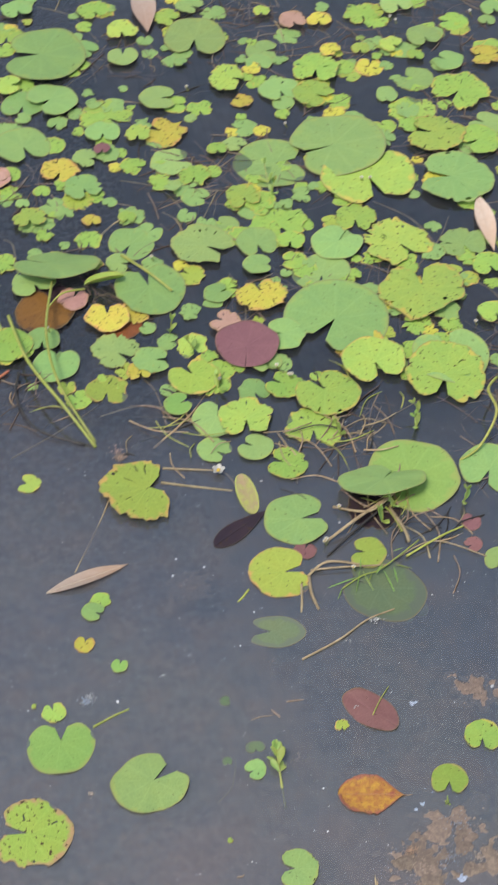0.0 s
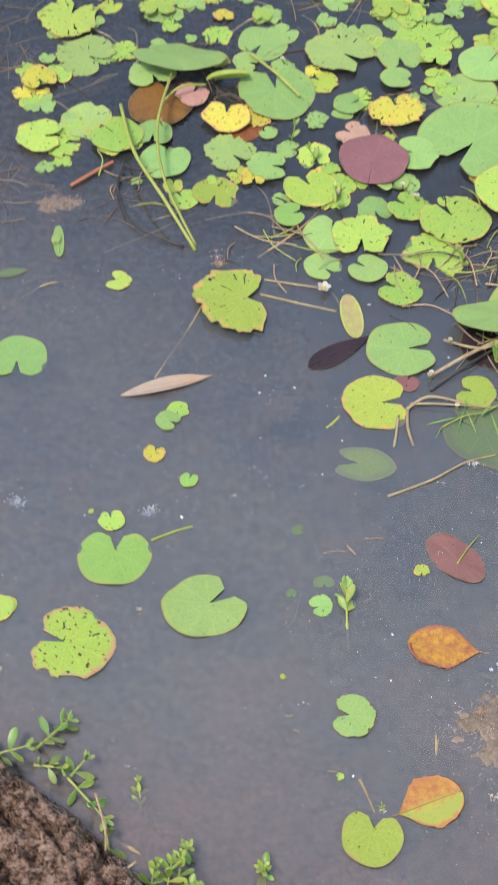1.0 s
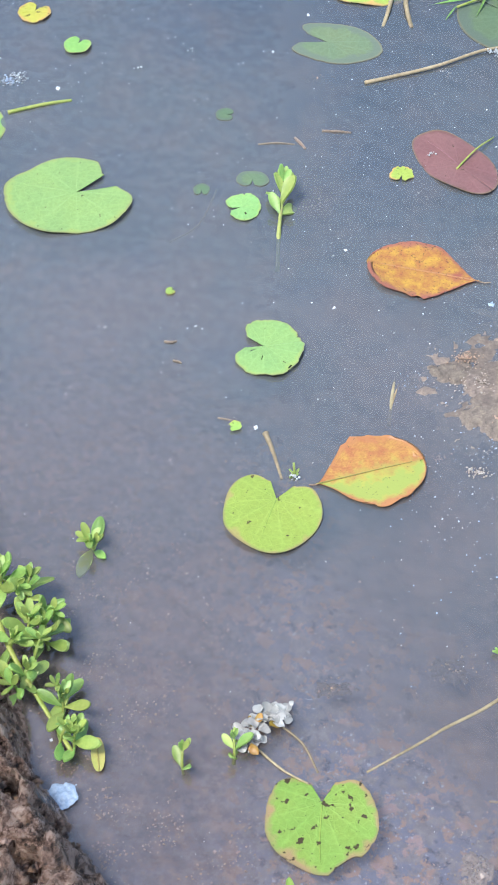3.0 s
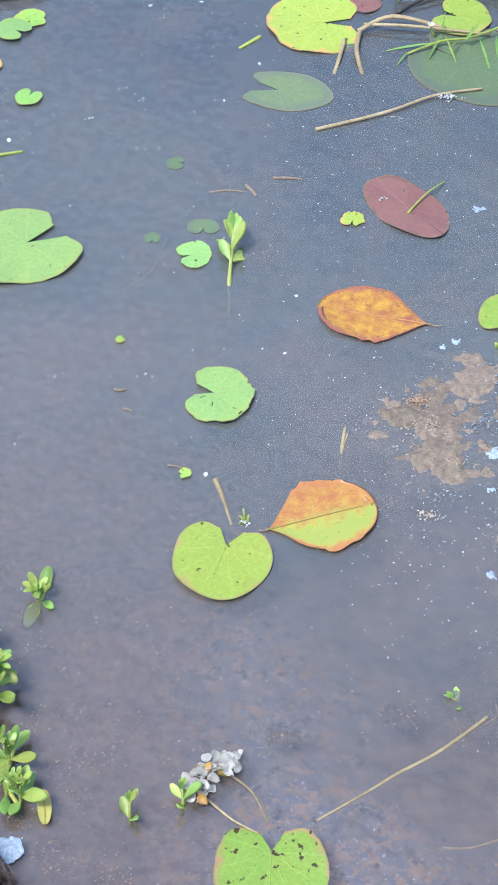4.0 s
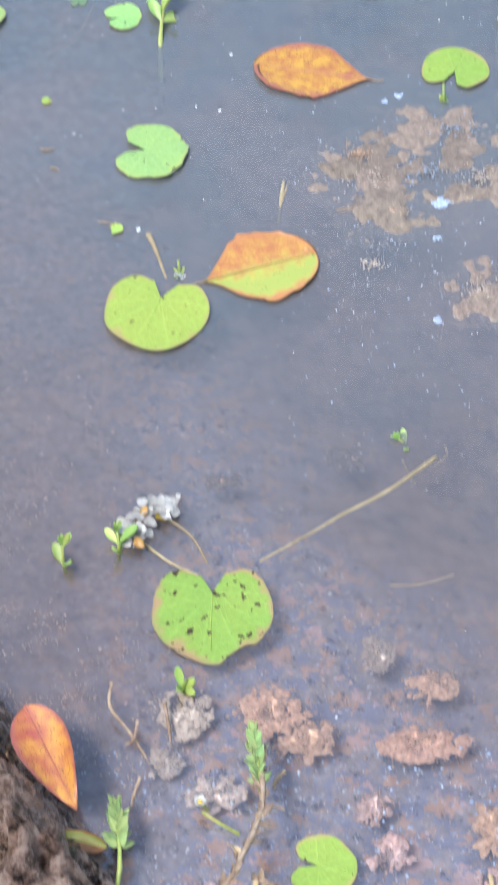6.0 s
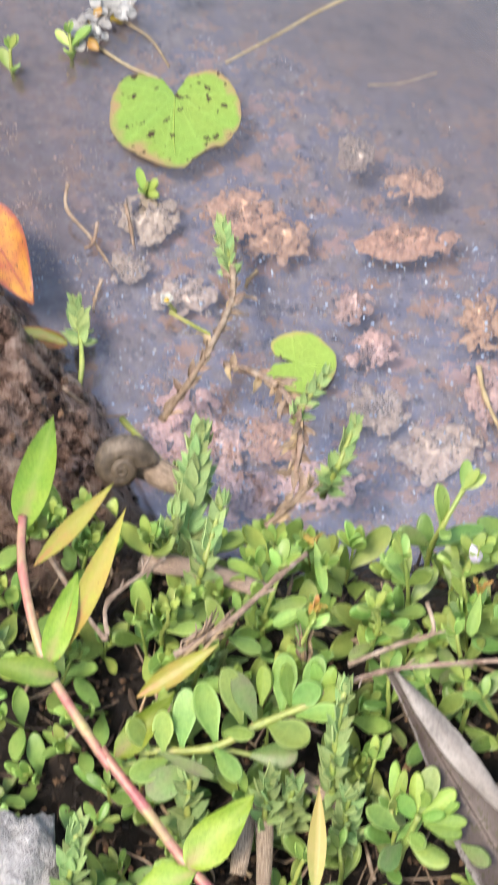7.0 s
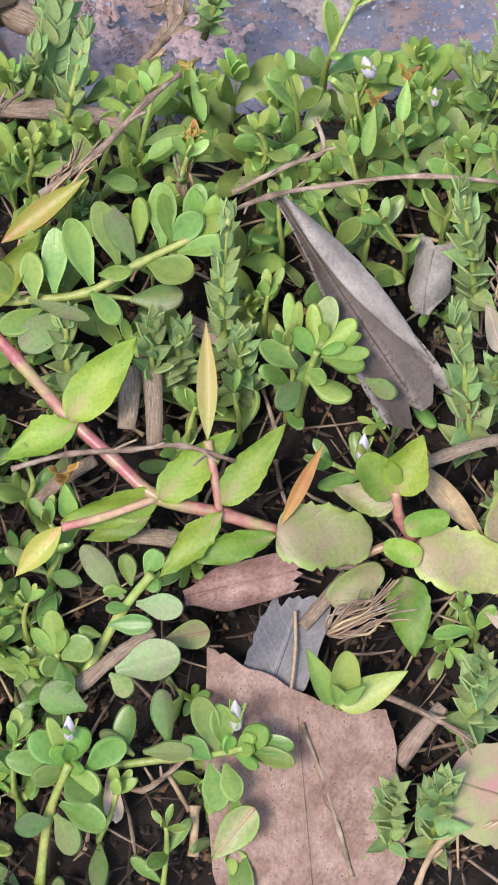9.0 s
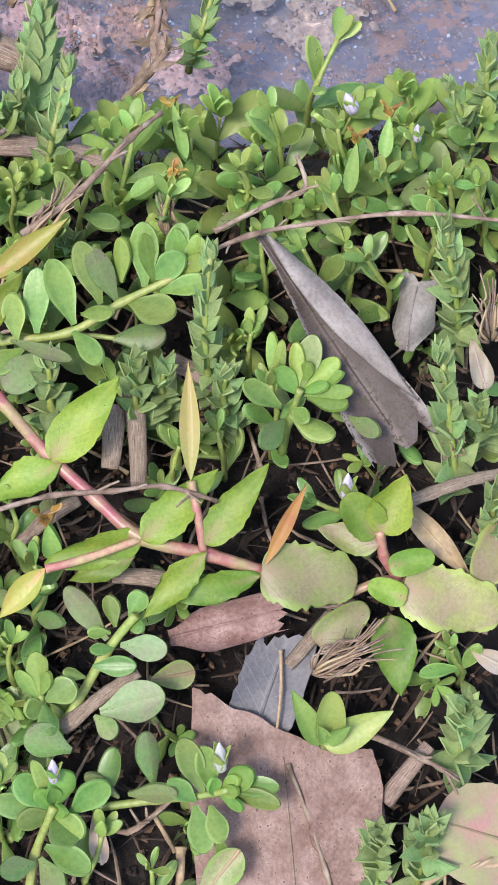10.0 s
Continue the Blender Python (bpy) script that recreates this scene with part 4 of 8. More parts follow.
lily_pad(-0.1447, 0.6853, 0.0093, 68, PAD_BRIGHT)
lily_pad(-0.2216, 0.5968, 0.0356, 82, PAD_BRIGHT, open_by=0.28, sinus=0.2)
lily_pad(-0.2233, 0.6402, 0.0138, 103, PAD_LIME, 0.3)
lily_pad(-0.1354, 0.5340, 0.0425, 32, PAD_GREEN, 0.10, open_by=0.26, squash=0.84)
lily_pad(-0.264, 0.4994, 0.0424, 160, PAD_WORN, 0.19)
lily_pad(-0.334, 0.5427, 0.0157, 151, PAD_LIME)
lily_pad(-0.3204, 0.8591, 0.0315, -92, PAD_GREEN)
lily_pad(-0.2794, 1.0302, 0.0088, -93, PAD_GREEN, stretch=0.6)
lily_pad(0.2201, 0.5194, 0.0204, -107, PAD_LIME, 0.1)
lily_pad(-0.2434, 0.6518, 0.0030, -12, PAD_LIME)
lily_pad(-0.1911, 1.5267, 0.0242, 144, PAD_PINK, 0.1)
lily_pad(-0.2788, 1.5158, 0.0474, -35, PAD_LIME, 0.3)
lily_pad(-0.2635, 1.4225, 0.0425, 66, PAD_LIME, 0.5)
lily_pad(-0.3016, 1.304, 0.0242, -71, PAD_YELLOW, 0.5)
lily_pad(-0.2444, 1.3485, 0.0416, -35, PAD_GREEN, 0.6)
lily_pad(-0.2981, 1.2013, 0.0299, -7, PAD_LIME, 0.3)
lily_pad(-0.2432, 1.2296, 0.0331, -34, PAD_GREEN, 0.3)
lily_pad(-0.2061, 1.1898, 0.0299, -72, PAD_LIME, 0.1)
lily_pad(-0.1526, 1.4318, 0.0244, -94, PAD_LIME, 0.6)
lily_pad(-0.2943, 1.6278, 0.0280, -92, PAD_GREEN, 0.3)
lily_pad(-0.0015, 0.2865, 0.0280, 74, PAD_FRESH, open_by=0.34, sinus=0.28)
lily_pad(0.0261, 0.1015, 0.0286, 88, PAD_WORN, 0.1, open_by=0.3, sinus=0.3)
lily_pad(0.0705, -0.0255, 0.0145, 168, PAD_FRESH, 0.1)
lily_pad(-0.0065, 0.4066, 0.0225, 166, PAD_GREEN, 0.22, open_by=0.3, sinus=0.1)
lily_pad(-0.0252, 0.5277, 0.0126, -159, PAD_GREEN, 0.25)
lily_pad(-0.0522, 0.5437, 0.0054, -88, PAD_SUNK, z=0.0004)
lily_pad(-0.0198, 0.5547, 0.0077, -89, PAD_SUNK, z=0.0004, stretch=1.4)
lily_pad(0.1711, 0.475, 0.0195, -109, PAD_FRESH, open_by=0.3)
lily_pad(-0.0397, 0.6179, 0.0064, -1, PAD_SUNK, z=0.0004)
lily_pad(0.0765, 0.5622, 0.0081, -99, PAD_GOLD, 0.4)
lily_pad(0.1892, 0.6974, 0.0198, -75, PAD_SUNK, z=-0.001)
lily_pad(-0.3258, 0.546, 0.0108, 154, PAD_LIME)
lily_pad(0.1706, 0.1876, 0.0061, 178, PAD_FRESH)


# ---- bank plants ----
def bank_z(x, y):
    return bank_height(x, y)


PROFILES["fan"] = lambda u: 0.10 + 0.90 * smooth(u / 0.95)


def leaf_set(name, material, profile, ratio, count, bends, folds, teeth=0.0, nu=10, nv=4):
    """Alike leaves 10 mm long in a few shapes, to be shared."""
    out = []
    for i in range(count):
        f = i / max(1, count - 1)
        out.append(mesh_of(name, leaf_bm(0.010, 0.010 * ratio * lerp(0.9, 1.12, f), profile, lerp(*bends, f), lerp(*folds, (f * 2.7) % 1), 0, teeth, 0.012, 0, 0.0008, nu, nv, i + 1), material))
    return out


HYSSOP_LEAVES = leaf_set("hyssop_leaf", WATER_HYSSOP, "spoon", 0.37, 5, (-0.15, 0.25), (-0.3, 0.3))
HYSSOP_YOUNG = leaf_set("hyssop_young_leaf", WATER_HYSSOP_YOUNG, "spoon", 0.40, 4, (-0.18, 0.18), (-0.1, 0.3))
HYSSOP_OLD = leaf_set("hyssop_old_leaf", WATER_HYSSOP_OLD, "spoon", 0.39, 4, (0.0, 0.3), (-0.2, 0.15))
HYSSOP_NARROW = leaf_set("hyssop_narrow_leaf", WATER_HYSSOP_YOUNG, "spoon", 0.40, 4, (-0.1, 0.12), (-0.1, 0.3))
SPIKE_LEAVES = leaf_set("hairy_leaf", SPIKE_LEAF, "ovate", 0.54, 5, (-0.25, 0.2), (0.1, 0.39), 0.0, 10, 6)


def along_line(pts, f):
    """The place and the direction at a share f of a bent line."""
    lens = [(b - a).length for a, b in zip(pts, pts[1:])]
    d = f * sum(lens)
    for a, b, l in zip(pts, pts[1:], lens):
        if d <= l or b is pts[-1]:
            return a.lerp(b, min(1.0, d / max(l, 1e-6))), (b - a).normalized()
        d -= l


def shoot(name, points, nodes, leaf, label, category, group, meshes, young=(), old=(), spread=(62, 30), stem=0.0009, stem_material=None, seed=1, start=0.25, tuft=4, shrink=0.55, per_node=2, bare=0.0):
    """A leafy shoot: a stem through the points with pairs of leaves crossing one another and a tuft of small ones at the tip."""
    rnd = random.Random(seed * 31 + 5)
    pts = [Vector(p) for p in points]
    soil = bank_z(pts[0].x, pts[0].y) - 0.001
    if soil > -0.003 and pts[0].z > soil + 0.002:
        pts.insert(0, Vector((pts[0].x, pts[0].y, soil)))
    root = thing(name, pts[0], label, category, group)
    rel = [p - pts[0] for p in pts]
    part("stem", tube_bm(rel, stem, stem * 0.7, 7, 0.25), stem_material or HYSSOP_STEM, root)
    turn = rnd.uniform(0, 90)
    for k in range(nodes + 1):
        g = k / max(1, nodes)
        c, axis = along_line(rel, lerp(start, 0.985, g))
        top = k == nodes
        side = axis.orthogonal().normalized()
        n = tuft if top else per_node
        for j in range(n):
            if not top and rnd.random() < bare:
                continue
            az = radians(turn + 90 * k + 360 * j / n + rnd.uniform(-16, 16))
            out = Matrix.Rotation(az, 3, axis) @ side
            away = radians(lerp(spread[0], spread[1], g) + rnd.uniform(-12, 12))
            if top:
                away *= 0.8 if j % 2 else 1.15
            d = axis * math.cos(away) + out * math.sin(away)
            d.z = max(d.z, -0.35)
            size = 1.35 * leaf / 0.010 * rnd.uniform(0.8, 1.15) * (1.0 if g < 0.5 else lerp(1.0, shrink, (g - 0.5) * 2))
            pool = young if (young and (top or g > 0.75) and rnd.random() < 0.75) else old if (old and g < 0.45 and rnd.random() < 0.45) else meshes
            m = aim(c + d * stem * 0.6, d, rnd.uniform(-38, 38), up=Vector((0, -0.3, 1)) + axis * 0.35) @ Matrix.Diagonal((size, size, size, 1))
            piece("leaf", rnd.choice(pool), root, m)
    return root


HYSSOP_LABEL = "water hyssop shoot with small fleshy green leaves on the bank"


def hyssop(points, nodes=3, leaf=0.012, seed=1, **kw):
    kw.setdefault("label", HYSSOP_LABEL)
    return shoot("water_hyssop", points, nodes, leaf, kw.pop("label"), "plant", "water hyssop shoots on the bank", HYSSOP_LEAVES, HYSSOP_YOUNG, HYSSOP_OLD, seed=seed, **kw)


def hairy_spike(points, nodes=6, leaf=0.010, seed=1, **kw):
    kw.setdefault("label", "hairy pale green shoot with stacked pointed leaves on the bank")
    return shoot("hairy_herb", points, int(nodes * 1.35) + 2, leaf * 0.64, kw.pop("label"), "plant", "hairy herbs on the bank", SPIKE_LEAVES, spread=tuple(0.95 * a for a in kw.pop("spread", (66, 26))), start=kw.pop("start", 0.12), stem=0.0011, seed=seed, tuft=8, per_node=4, shrink=0.75, **kw)


def blade(parent, base, tip, width, material, profile="egg", name="leaf", roll=0.0, up=(0, -0.35, 1), label="", curl=0.0, **kw):
    """A single leaf from base to tip, as a part of a plant."""
    b, t = Vector(base), Vector(tip)
    o = parent.matrix_basis.translation if parent else Vector((0, 0, 0))
    kw.setdefault("nu", 24)
    kw.setdefault("nv", 8)
    ob = mesh_object(name, leaf_bm((t - b).length, width, profile, roll=curl, **kw), material, parent, label)
    ob.matrix_basis = aim(b - o, t - b, roll, up)
    if name in ("dead_leaf", "fallen_leaf"):
        long = (t - b).length
        ph = random.Random(kw.get("seed", 1)).uniform(0, 6)
        line = [(u * long, 0, -kw.get("bend", 0) * long * u * u + kw.get("wave", 0) * long * math.sin(ph + 7 * u) * 0.3 + 0.0003) for u in (0, 0.15, 0.3, 0.45, 0.6, 0.75, 0.9)]
        part("midrib", tube_bm(line, 0.0005, 0.00025, 6), material, ob)
    return ob


def loose_leaf(name, base, tip, width, material, label, profile="egg", category="leaf", **kw):
    return tagged(blade(None, base, tip, width, material, profile, name, **kw), label, category, "dead leaves on the bank" if "dead" in name else "")


def stem_part(parent, points, r0, r1, material, name="stem", label="", knobs=0.12, flat=1.0, sides=8):
    o = parent.matrix_basis.translation
    return part(name, tube_bm([Vector(p) - o for p in points], r0, r1, sides, knobs, 5, None, flat), material, parent, label)


def twig(points, r0, r1, material, label, name="twig", seed=1, sides=7, knobs=0.35, group="dry twigs on the bank"):
    ob = mesh_object(name, tube_bm(points, r0, r1, sides, knobs, 5, random.Random(seed)), material)
    rnd = random.Random(seed + 50)
    pts = [Vector(p) for p in points]
    if name == "twig" and r0 < 0.002 and len(pts) > 2 and "bank" in group:
        for k in range(4):
            c, axis = along_line(pts, rnd.uniform(0.15, 0.95))
            d = (axis * 0.7 + Vector((rnd.uniform(-1, 1), rnd.uniform(-1, 1), rnd.uniform(0, 0.6)))).normalized() * rnd.uniform(0.003, 0.008)
            part("side_twig", tube_bm([c, c + d * 0.6 + Vector((0, 0, 0.0004)), c + d], r0 * 0.6, r0 * 0.35, 5), material, ob)
    return tagged(ob, label, "twig", group)


# creeping primrose with a red stem
primrose = thing("creeping_primrose", (0.0108, -0.2171, 0.0621), "creeping water primrose with a red stem and glossy green leaves", "plant")
stem_part(primrose, [(-0.0017, -0.1998, 0.0647), (0.0108, -0.2171, 0.0621), (0.0225, -0.2343, 0.0617), (0.0341, -0.2473, 0.0583), (0.045, -0.2586, 0.0554), (0.0618, -0.2644, 0.0528), (0.0759, -0.2699, 0.0494)], 0.0017, 0.0019, RED_STEM, "stem", "pinkish red stem", 0.18)
stem_part(primrose, [(0.0447, -0.2591, 0.0562), (0.0295, -0.2629, 0.0563), (0.0189, -0.2646, 0.0568)], 0.0011, 0.0012, RED_STEM, "side_stem", "pinkish red stem")
stem_part(primrose, [(0.0611, -0.2639, 0.055), (0.0607, -0.256, 0.06), (0.0599, -0.2473, 0.0643)], 0.0011, 0.0013, RED_STEM, "side_stem", "pinkish red stem")
blade(primrose, (0.0233, -0.2364, 0.0631), (0.0439, -0.2183, 0.0718), 0.0141, PRIMROSE_LEAF, "egg", wave=0.034, fold=0.18, bend=0.05, teeth=0.034)
blade(primrose, (0.0262, -0.2377, 0.0628), (0.0045, -0.2453, 0.0628), 0.0106, PRIMROSE_LEAF, "lance", wave=0.034, fold=0.25, bend=0.1, teeth=0.085, roll=20)
blade(primrose, (0.0453, -0.2582, 0.0555), (0.0181, -0.2624, 0.0514), 0.0119, PRIMROSE_LEAF, "egg", wave=0.034, fold=0.22, bend=0.08, teeth=0.085, roll=-25)
blade(primrose, (0.0428, -0.2622, 0.0514), (0.0238, -0.2658, 0.0475), 0.0073, PRIMROSE_LEAF, "lance", wave=0.034, fold=0.1, teeth=0.068)
blade(primrose, (0.0453, -0.2602, 0.0579), (0.0673, -0.2455, 0.0658), 0.0121, PRIMROSE_LEAF, "egg", fold=0.2, bend=0.12, wave=0.034, teeth=0.085)
blade(primrose, (0.0616, -0.2628, 0.0563), (0.081, -0.2455, 0.0658), 0.0108, PRIMROSE_LEAF, "egg", fold=0.2, bend=0.1, wave=0.02, teeth=0.068)
blade(primrose, (0.062, -0.265, 0.0567), (0.0429, -0.2796, 0.0499), 0.0088, PRIMROSE_LEAF, "lance", fold=0.25, bend=0.05, wave=0.034, teeth=0.119)
blade(primrose, (0.0757, -0.2716, 0.052), (0.0499, -0.2755, 0.049), 0.0094, PRIMROSE_LEAF, "lance", wave=0.034, fold=0.12, bend=0.1, teeth=0.085, roll=-18)
blade(primrose, (0.0758, -0.2707, 0.0522), (0.1014, -0.2762, 0.0508), 0.0179, PRIMROSE_PALE, "broad", fold=0.08, bend=0.14, wave=0.034, teeth=0.10, nu=34, label="pale green leaf with brownish veins")
blade(primrose, (0.0189, -0.2643, 0.0569), (0.0047, -0.2756, 0.052), 0.007, POD_BLUSH, "lance", fold=0.3, bend=0.1, label="leaf turning yellow and pink")
blade(primrose, (0.0599, -0.2473, 0.0643), (0.0628, -0.2186, 0.0778), 0.0055, POD_YELLOW, "lance", "seed_pod", fold=0.45, thick=0.0022, label="yellow seed pod with brown marks")
blade(primrose, (0.0772, -0.2694, 0.0536), (0.0907, -0.2514, 0.0652), 0.0039, POD_ORANGE, "lance", "seed_pod", fold=0.5, bend=-0.12, thick=0.002, label="dried orange seed pod")
blade(primrose, (0.0032, -0.2035, 0.0677), (0.0217, -0.1895, 0.0833), 0.0094, PRIMROSE_LEAF, "egg", wave=0.034, fold=0.2, teeth=0.051)
# its second shoot
primrose_b = thing("creeping_primrose", (0.1117, -0.276, 0.0468), "creeping primrose shoot with short red stem and pale blotched leaves", "plant")
stem_part(primrose_b, [(0.1128, -0.2751, 0.0451), (0.1091, -0.2705, 0.0523), (0.1082, -0.2655, 0.0596)], 0.0014, 0.0015, RED_STEM, "stem", "red stem")
stem_part(primrose_b, [(0.0964, -0.2774, 0.0405), (0.1128, -0.275, 0.0441), (0.1265, -0.2852, 0.0384)], 0.0013, 0.0012, RED_STEM, "runner", "red-brown runner")
blade(primrose_b, (0.1131, -0.2787, 0.0481), (0.1395, -0.2882, 0.0447), 0.0175, PRIMROSE_PALE, "broad", wave=0.034, fold=0.06, bend=0.08, teeth=0.10, nu=34, label="large pale green leaf with pinkish veins")
blade(primrose_b, (0.1079, -0.2686, 0.0568), (0.0918, -0.2621, 0.0575), 0.0101, PRIMROSE_PALE, "egg", wave=0.034, fold=0.2, bend=0.1, teeth=0.051)
blade(primrose_b, (0.1081, -0.2663, 0.0594), (0.1166, -0.2535, 0.0687), 0.0136, PRIMROSE_LEAF, "egg", wave=0.034, fold=0.35, bend=-0.1, teeth=0.051)
blade(primrose_b, (0.1075, -0.2662, 0.0594), (0.0996, -0.2574, 0.0667), 0.0108, PRIMROSE_LEAF, "broad", wave=0.034, fold=0.3, teeth=0.034)
blade(primrose_b, (0.1097, -0.2743, 0.0543), (0.1223, -0.2728, 0.0547), 0.007, PRIMROSE_LEAF, "broad", wave=0.034, fold=0.2, bend=0.05)
blade(primrose_b, (0.1137, -0.282, 0.0493), (0.1039, -0.2775, 0.0514), 0.007, PRIMROSE_LEAF, "broad", fold=0.15, wave=0.034)
blade(primrose_b, (0.0888, -0.2884, 0.0376), (0.1034, -0.2815, 0.0434), 0.0096, PRIMROSE_PALE, "broad", fold=0.2, bend=0.15, wave=0.034)
blade(primrose_b, (0.1094, -0.2838, 0.0408), (0.1102, -0.3049, 0.0333), 0.014, PRIMROSE_LEAF, "egg", wave=0.034, fold=0.1, bend=0.1, teeth=0.051)
blade(primrose_b, (0.1444, -0.2644, 0.0479), (0.1344, -0.2795, 0.0459), 0.0122, PRIMROSE_PALE, "broad", wave=0.034, fold=0.1, teeth=0.051)
# primrose stem at the water side
primrose_c = thing("creeping_primrose", (-0.0298, -0.1924, 0.0726), "tall primrose stem with pink bark and narrow leaves", "plant")
stem_part(primrose_c, [(0.0015, -0.2054, 0.0632), (-0.0065, -0.1939, 0.0682), (-0.0179, -0.1744, 0.0773), (-0.0239, -0.148, 0.083), (-0.0245, -0.1283, 0.0813)], 0.0017, 0.0014, RED_STEM, "stem", "pink stem")
blade(primrose_c, (-0.013, -0.1756, 0.0789), (0.0074, -0.1254, 0.0759), 0.0076, POD_BLUSH, "lance", fold=0.3, bend=-0.06, label="narrow leaf turning orange at its base")
blade(primrose_c, (-0.0205, -0.1473, 0.0847), (0.0028, -0.119, 0.0788), 0.0061, POD_BLUSH, "lance", fold=0.3, bend=-0.15)
blade(primrose_c, (-0.0246, -0.132, 0.0812), (-0.0167, -0.0825, 0.065), 0.0136, PRIMROSE_LEAF, "egg", wave=0.022, fold=0.3)
blade(primrose_c, (-0.0162, -0.1769, 0.0786), (-0.0071, -0.1481, 0.0811), 0.0098, PRIMROSE_LEAF, "egg", wave=0.022, fold=0.2)
blade(primrose_c, (-0.0132, -0.1803, 0.0777), (-0.0363, -0.1774, 0.0825), 0.0097, PRIMROSE_LEAF, "egg", wave=0.022, fold=0.2)
blade(primrose_c, (0.01, -0.1872, 0.0739), (0.0356, -0.1758, 0.0849), 0.0065, POD_BLUSH, "lance", "seed_pod", fold=0.4, thick=0.002, label="orange and green seed pod")

# bright young rosette beside the large brown leaf
rosette = thing("seedling", (0.0877, -0.315, 0.0327), "bright green young seedling with four broad leaves", "plant")
part("stem", tube_bm([(0, 0, -0.012), (0, 0, -0.004), (0.0003, 0, 0.001)], 0.0012, 0.0012), HYSSOP_STEM, rosette)
blade(rosette, (0.0866, -0.3151, 0.0337), (0.0798, -0.3021, 0.048), 0.0072, WATER_HYSSOP_YOUNG, "egg", fold=0.35, bend=-0.05)
blade(rosette, (0.0876, -0.3158, 0.0335), (0.1062, -0.3106, 0.0418), 0.0099, WATER_HYSSOP_YOUNG, "egg", fold=0.2, bend=0.08)
blade(rosette, (0.0887, -0.3155, 0.0346), (0.0907, -0.3044, 0.0475), 0.0081, WATER_HYSSOP_YOUNG, "broad", fold=0.3)
blade(rosette, (0.0883, -0.3154, 0.0366), (0.0946, -0.3136, 0.0451), 0.0045, WATER_HYSSOP_YOUNG, "egg", fold=0.4)
blade(rosette, (0.0881, -0.315, 0.0367), (0.0858, -0.3123, 0.0454), 0.0042, WATER_HYSSOP_YOUNG, "egg", fold=0.4)

# fleshy water hyssop, shoot by shoot
L = 0.0114
hyssop([(0.0494, -0.1608, 0.0658), (0.0524, -0.1569, 0.0774), (0.0553, -0.1521, 0.085)], 2, L * 1.0, 3, spread=(50, 35))
hyssop([(0.1072, -0.1272, 0.0449), (0.1093, -0.128, 0.0613), (0.1167, -0.1181, 0.0684)], 3, L * 1.0, 4, spread=(50, 30), stem=0.0011, label="tall water hyssop shoot with rounded leaves by the water")
hyssop([(0.0963, -0.1525, 0.0573), (0.0952, -0.1499, 0.072), (0.0935, -0.1478, 0.0809)], 2, L * .95, 5)
hyssop([(0.1156, -0.1607, 0.0608), (0.1118, -0.1604, 0.0769), (0.111, -0.1565, 0.0831)], 3, L * .7, 6)
hyssop([(0.0828, -0.1693, 0.0606), (0.0849, -0.1669, 0.0752), (0.0828, -0.166, 0.0834)], 3, L * .85, 7)
hyssop([(0.1413, -0.1805, 0.0577), (0.1404, -0.1775, 0.0724), (0.139, -0.1759, 0.0809)], 2, L * .85, 8)
hyssop([(0.0365, -0.1659, 0.0615), (0.0393, -0.1656, 0.0735), (0.0418, -0.1644, 0.0818)], 2, L * .8, 9)
hyssop([(0.0614, -0.1752, 0.063), (0.0606, -0.1726, 0.0717), (0.0629, -0.1698, 0.0805)], 3, L * .8, 10)
hyssop([(0.1264, -0.1715, 0.058), (0.1239, -0.1717, 0.072), (0.1219, -0.1708, 0.0802)], 3, L * .8, 11)
hyssop([(0.1341, -0.1627, 0.0603), (0.1321, -0.1631, 0.0742), (0.1308, -0.1622, 0.0834)], 3, L * .7, 12)
hyssop([(0.1112, -0.1763, 0.0568), (0.109, -0.1763, 0.0708), (0.1077, -0.1729, 0.0777)], 3, L * .8, 13)
hyssop([(0.0834, -0.2315, 0.0464), (0.0854, -0.2276, 0.0574), (0.0841, -0.223, 0.0666)], 2, L * .8, 16)
hyssop([(0.0355, -0.3551, 0.0183), (0.0375, -0.3474, 0.0263), (0.0382, -0.3426, 0.0335)], 2, L * .75, 20, spread=(80, 40))
hyssop([(0.013, -0.2714, 0.038), (0.0173, -0.2675, 0.045), (0.0154, -0.261, 0.0507)], 3, L * .9, 23)
hyssop([(0.0089, -0.2514, 0.0432), (0.0115, -0.249, 0.0499), (0.0103, -0.2441, 0.0551)], 2, L * .85, 24)
hyssop([(0.055, -0.2382, 0.0467), (0.0562, -0.2359, 0.0513), (0.0579, -0.2337, 0.0558)], 1, L * .75, 25)
hyssop([(0.0695, -0.2352, 0.0474), (0.069, -0.2342, 0.0537), (0.0686, -0.2311, 0.0565)], 1, L * .75, 26)
hyssop([(0.0796, -0.2101, 0.054), (0.0798, -0.2094, 0.0601), (0.0809, -0.2066, 0.0649)], 1, L * .9, 27)
hyssop([(0.1009, -0.1928, 0.0565), (0.1002, -0.19, 0.0652), (0.0975, -0.1862, 0.0722)], 2, L * .95, 28)
hyssop([(0.087, -0.1882, 0.0577), (0.0864, -0.187, 0.066), (0.0864, -0.1835, 0.0729)], 2, L * .85, 29)
hyssop([(0.1108, -0.1907, 0.057), (0.1116, -0.1881, 0.0657), (0.1095, -0.186, 0.0722)], 2, L * .85, 30)
hyssop([(0.1215, -0.1951, 0.0559), (0.118, -0.1935, 0.0643), (0.1148, -0.1912, 0.0709)], 2, L * .85, 31)
hyssop([(0.1517, -0.1775, 0.0565), (0.1485, -0.1775, 0.0705), (0.147, -0.1765, 0.0787)], 3, L * .75, 32)
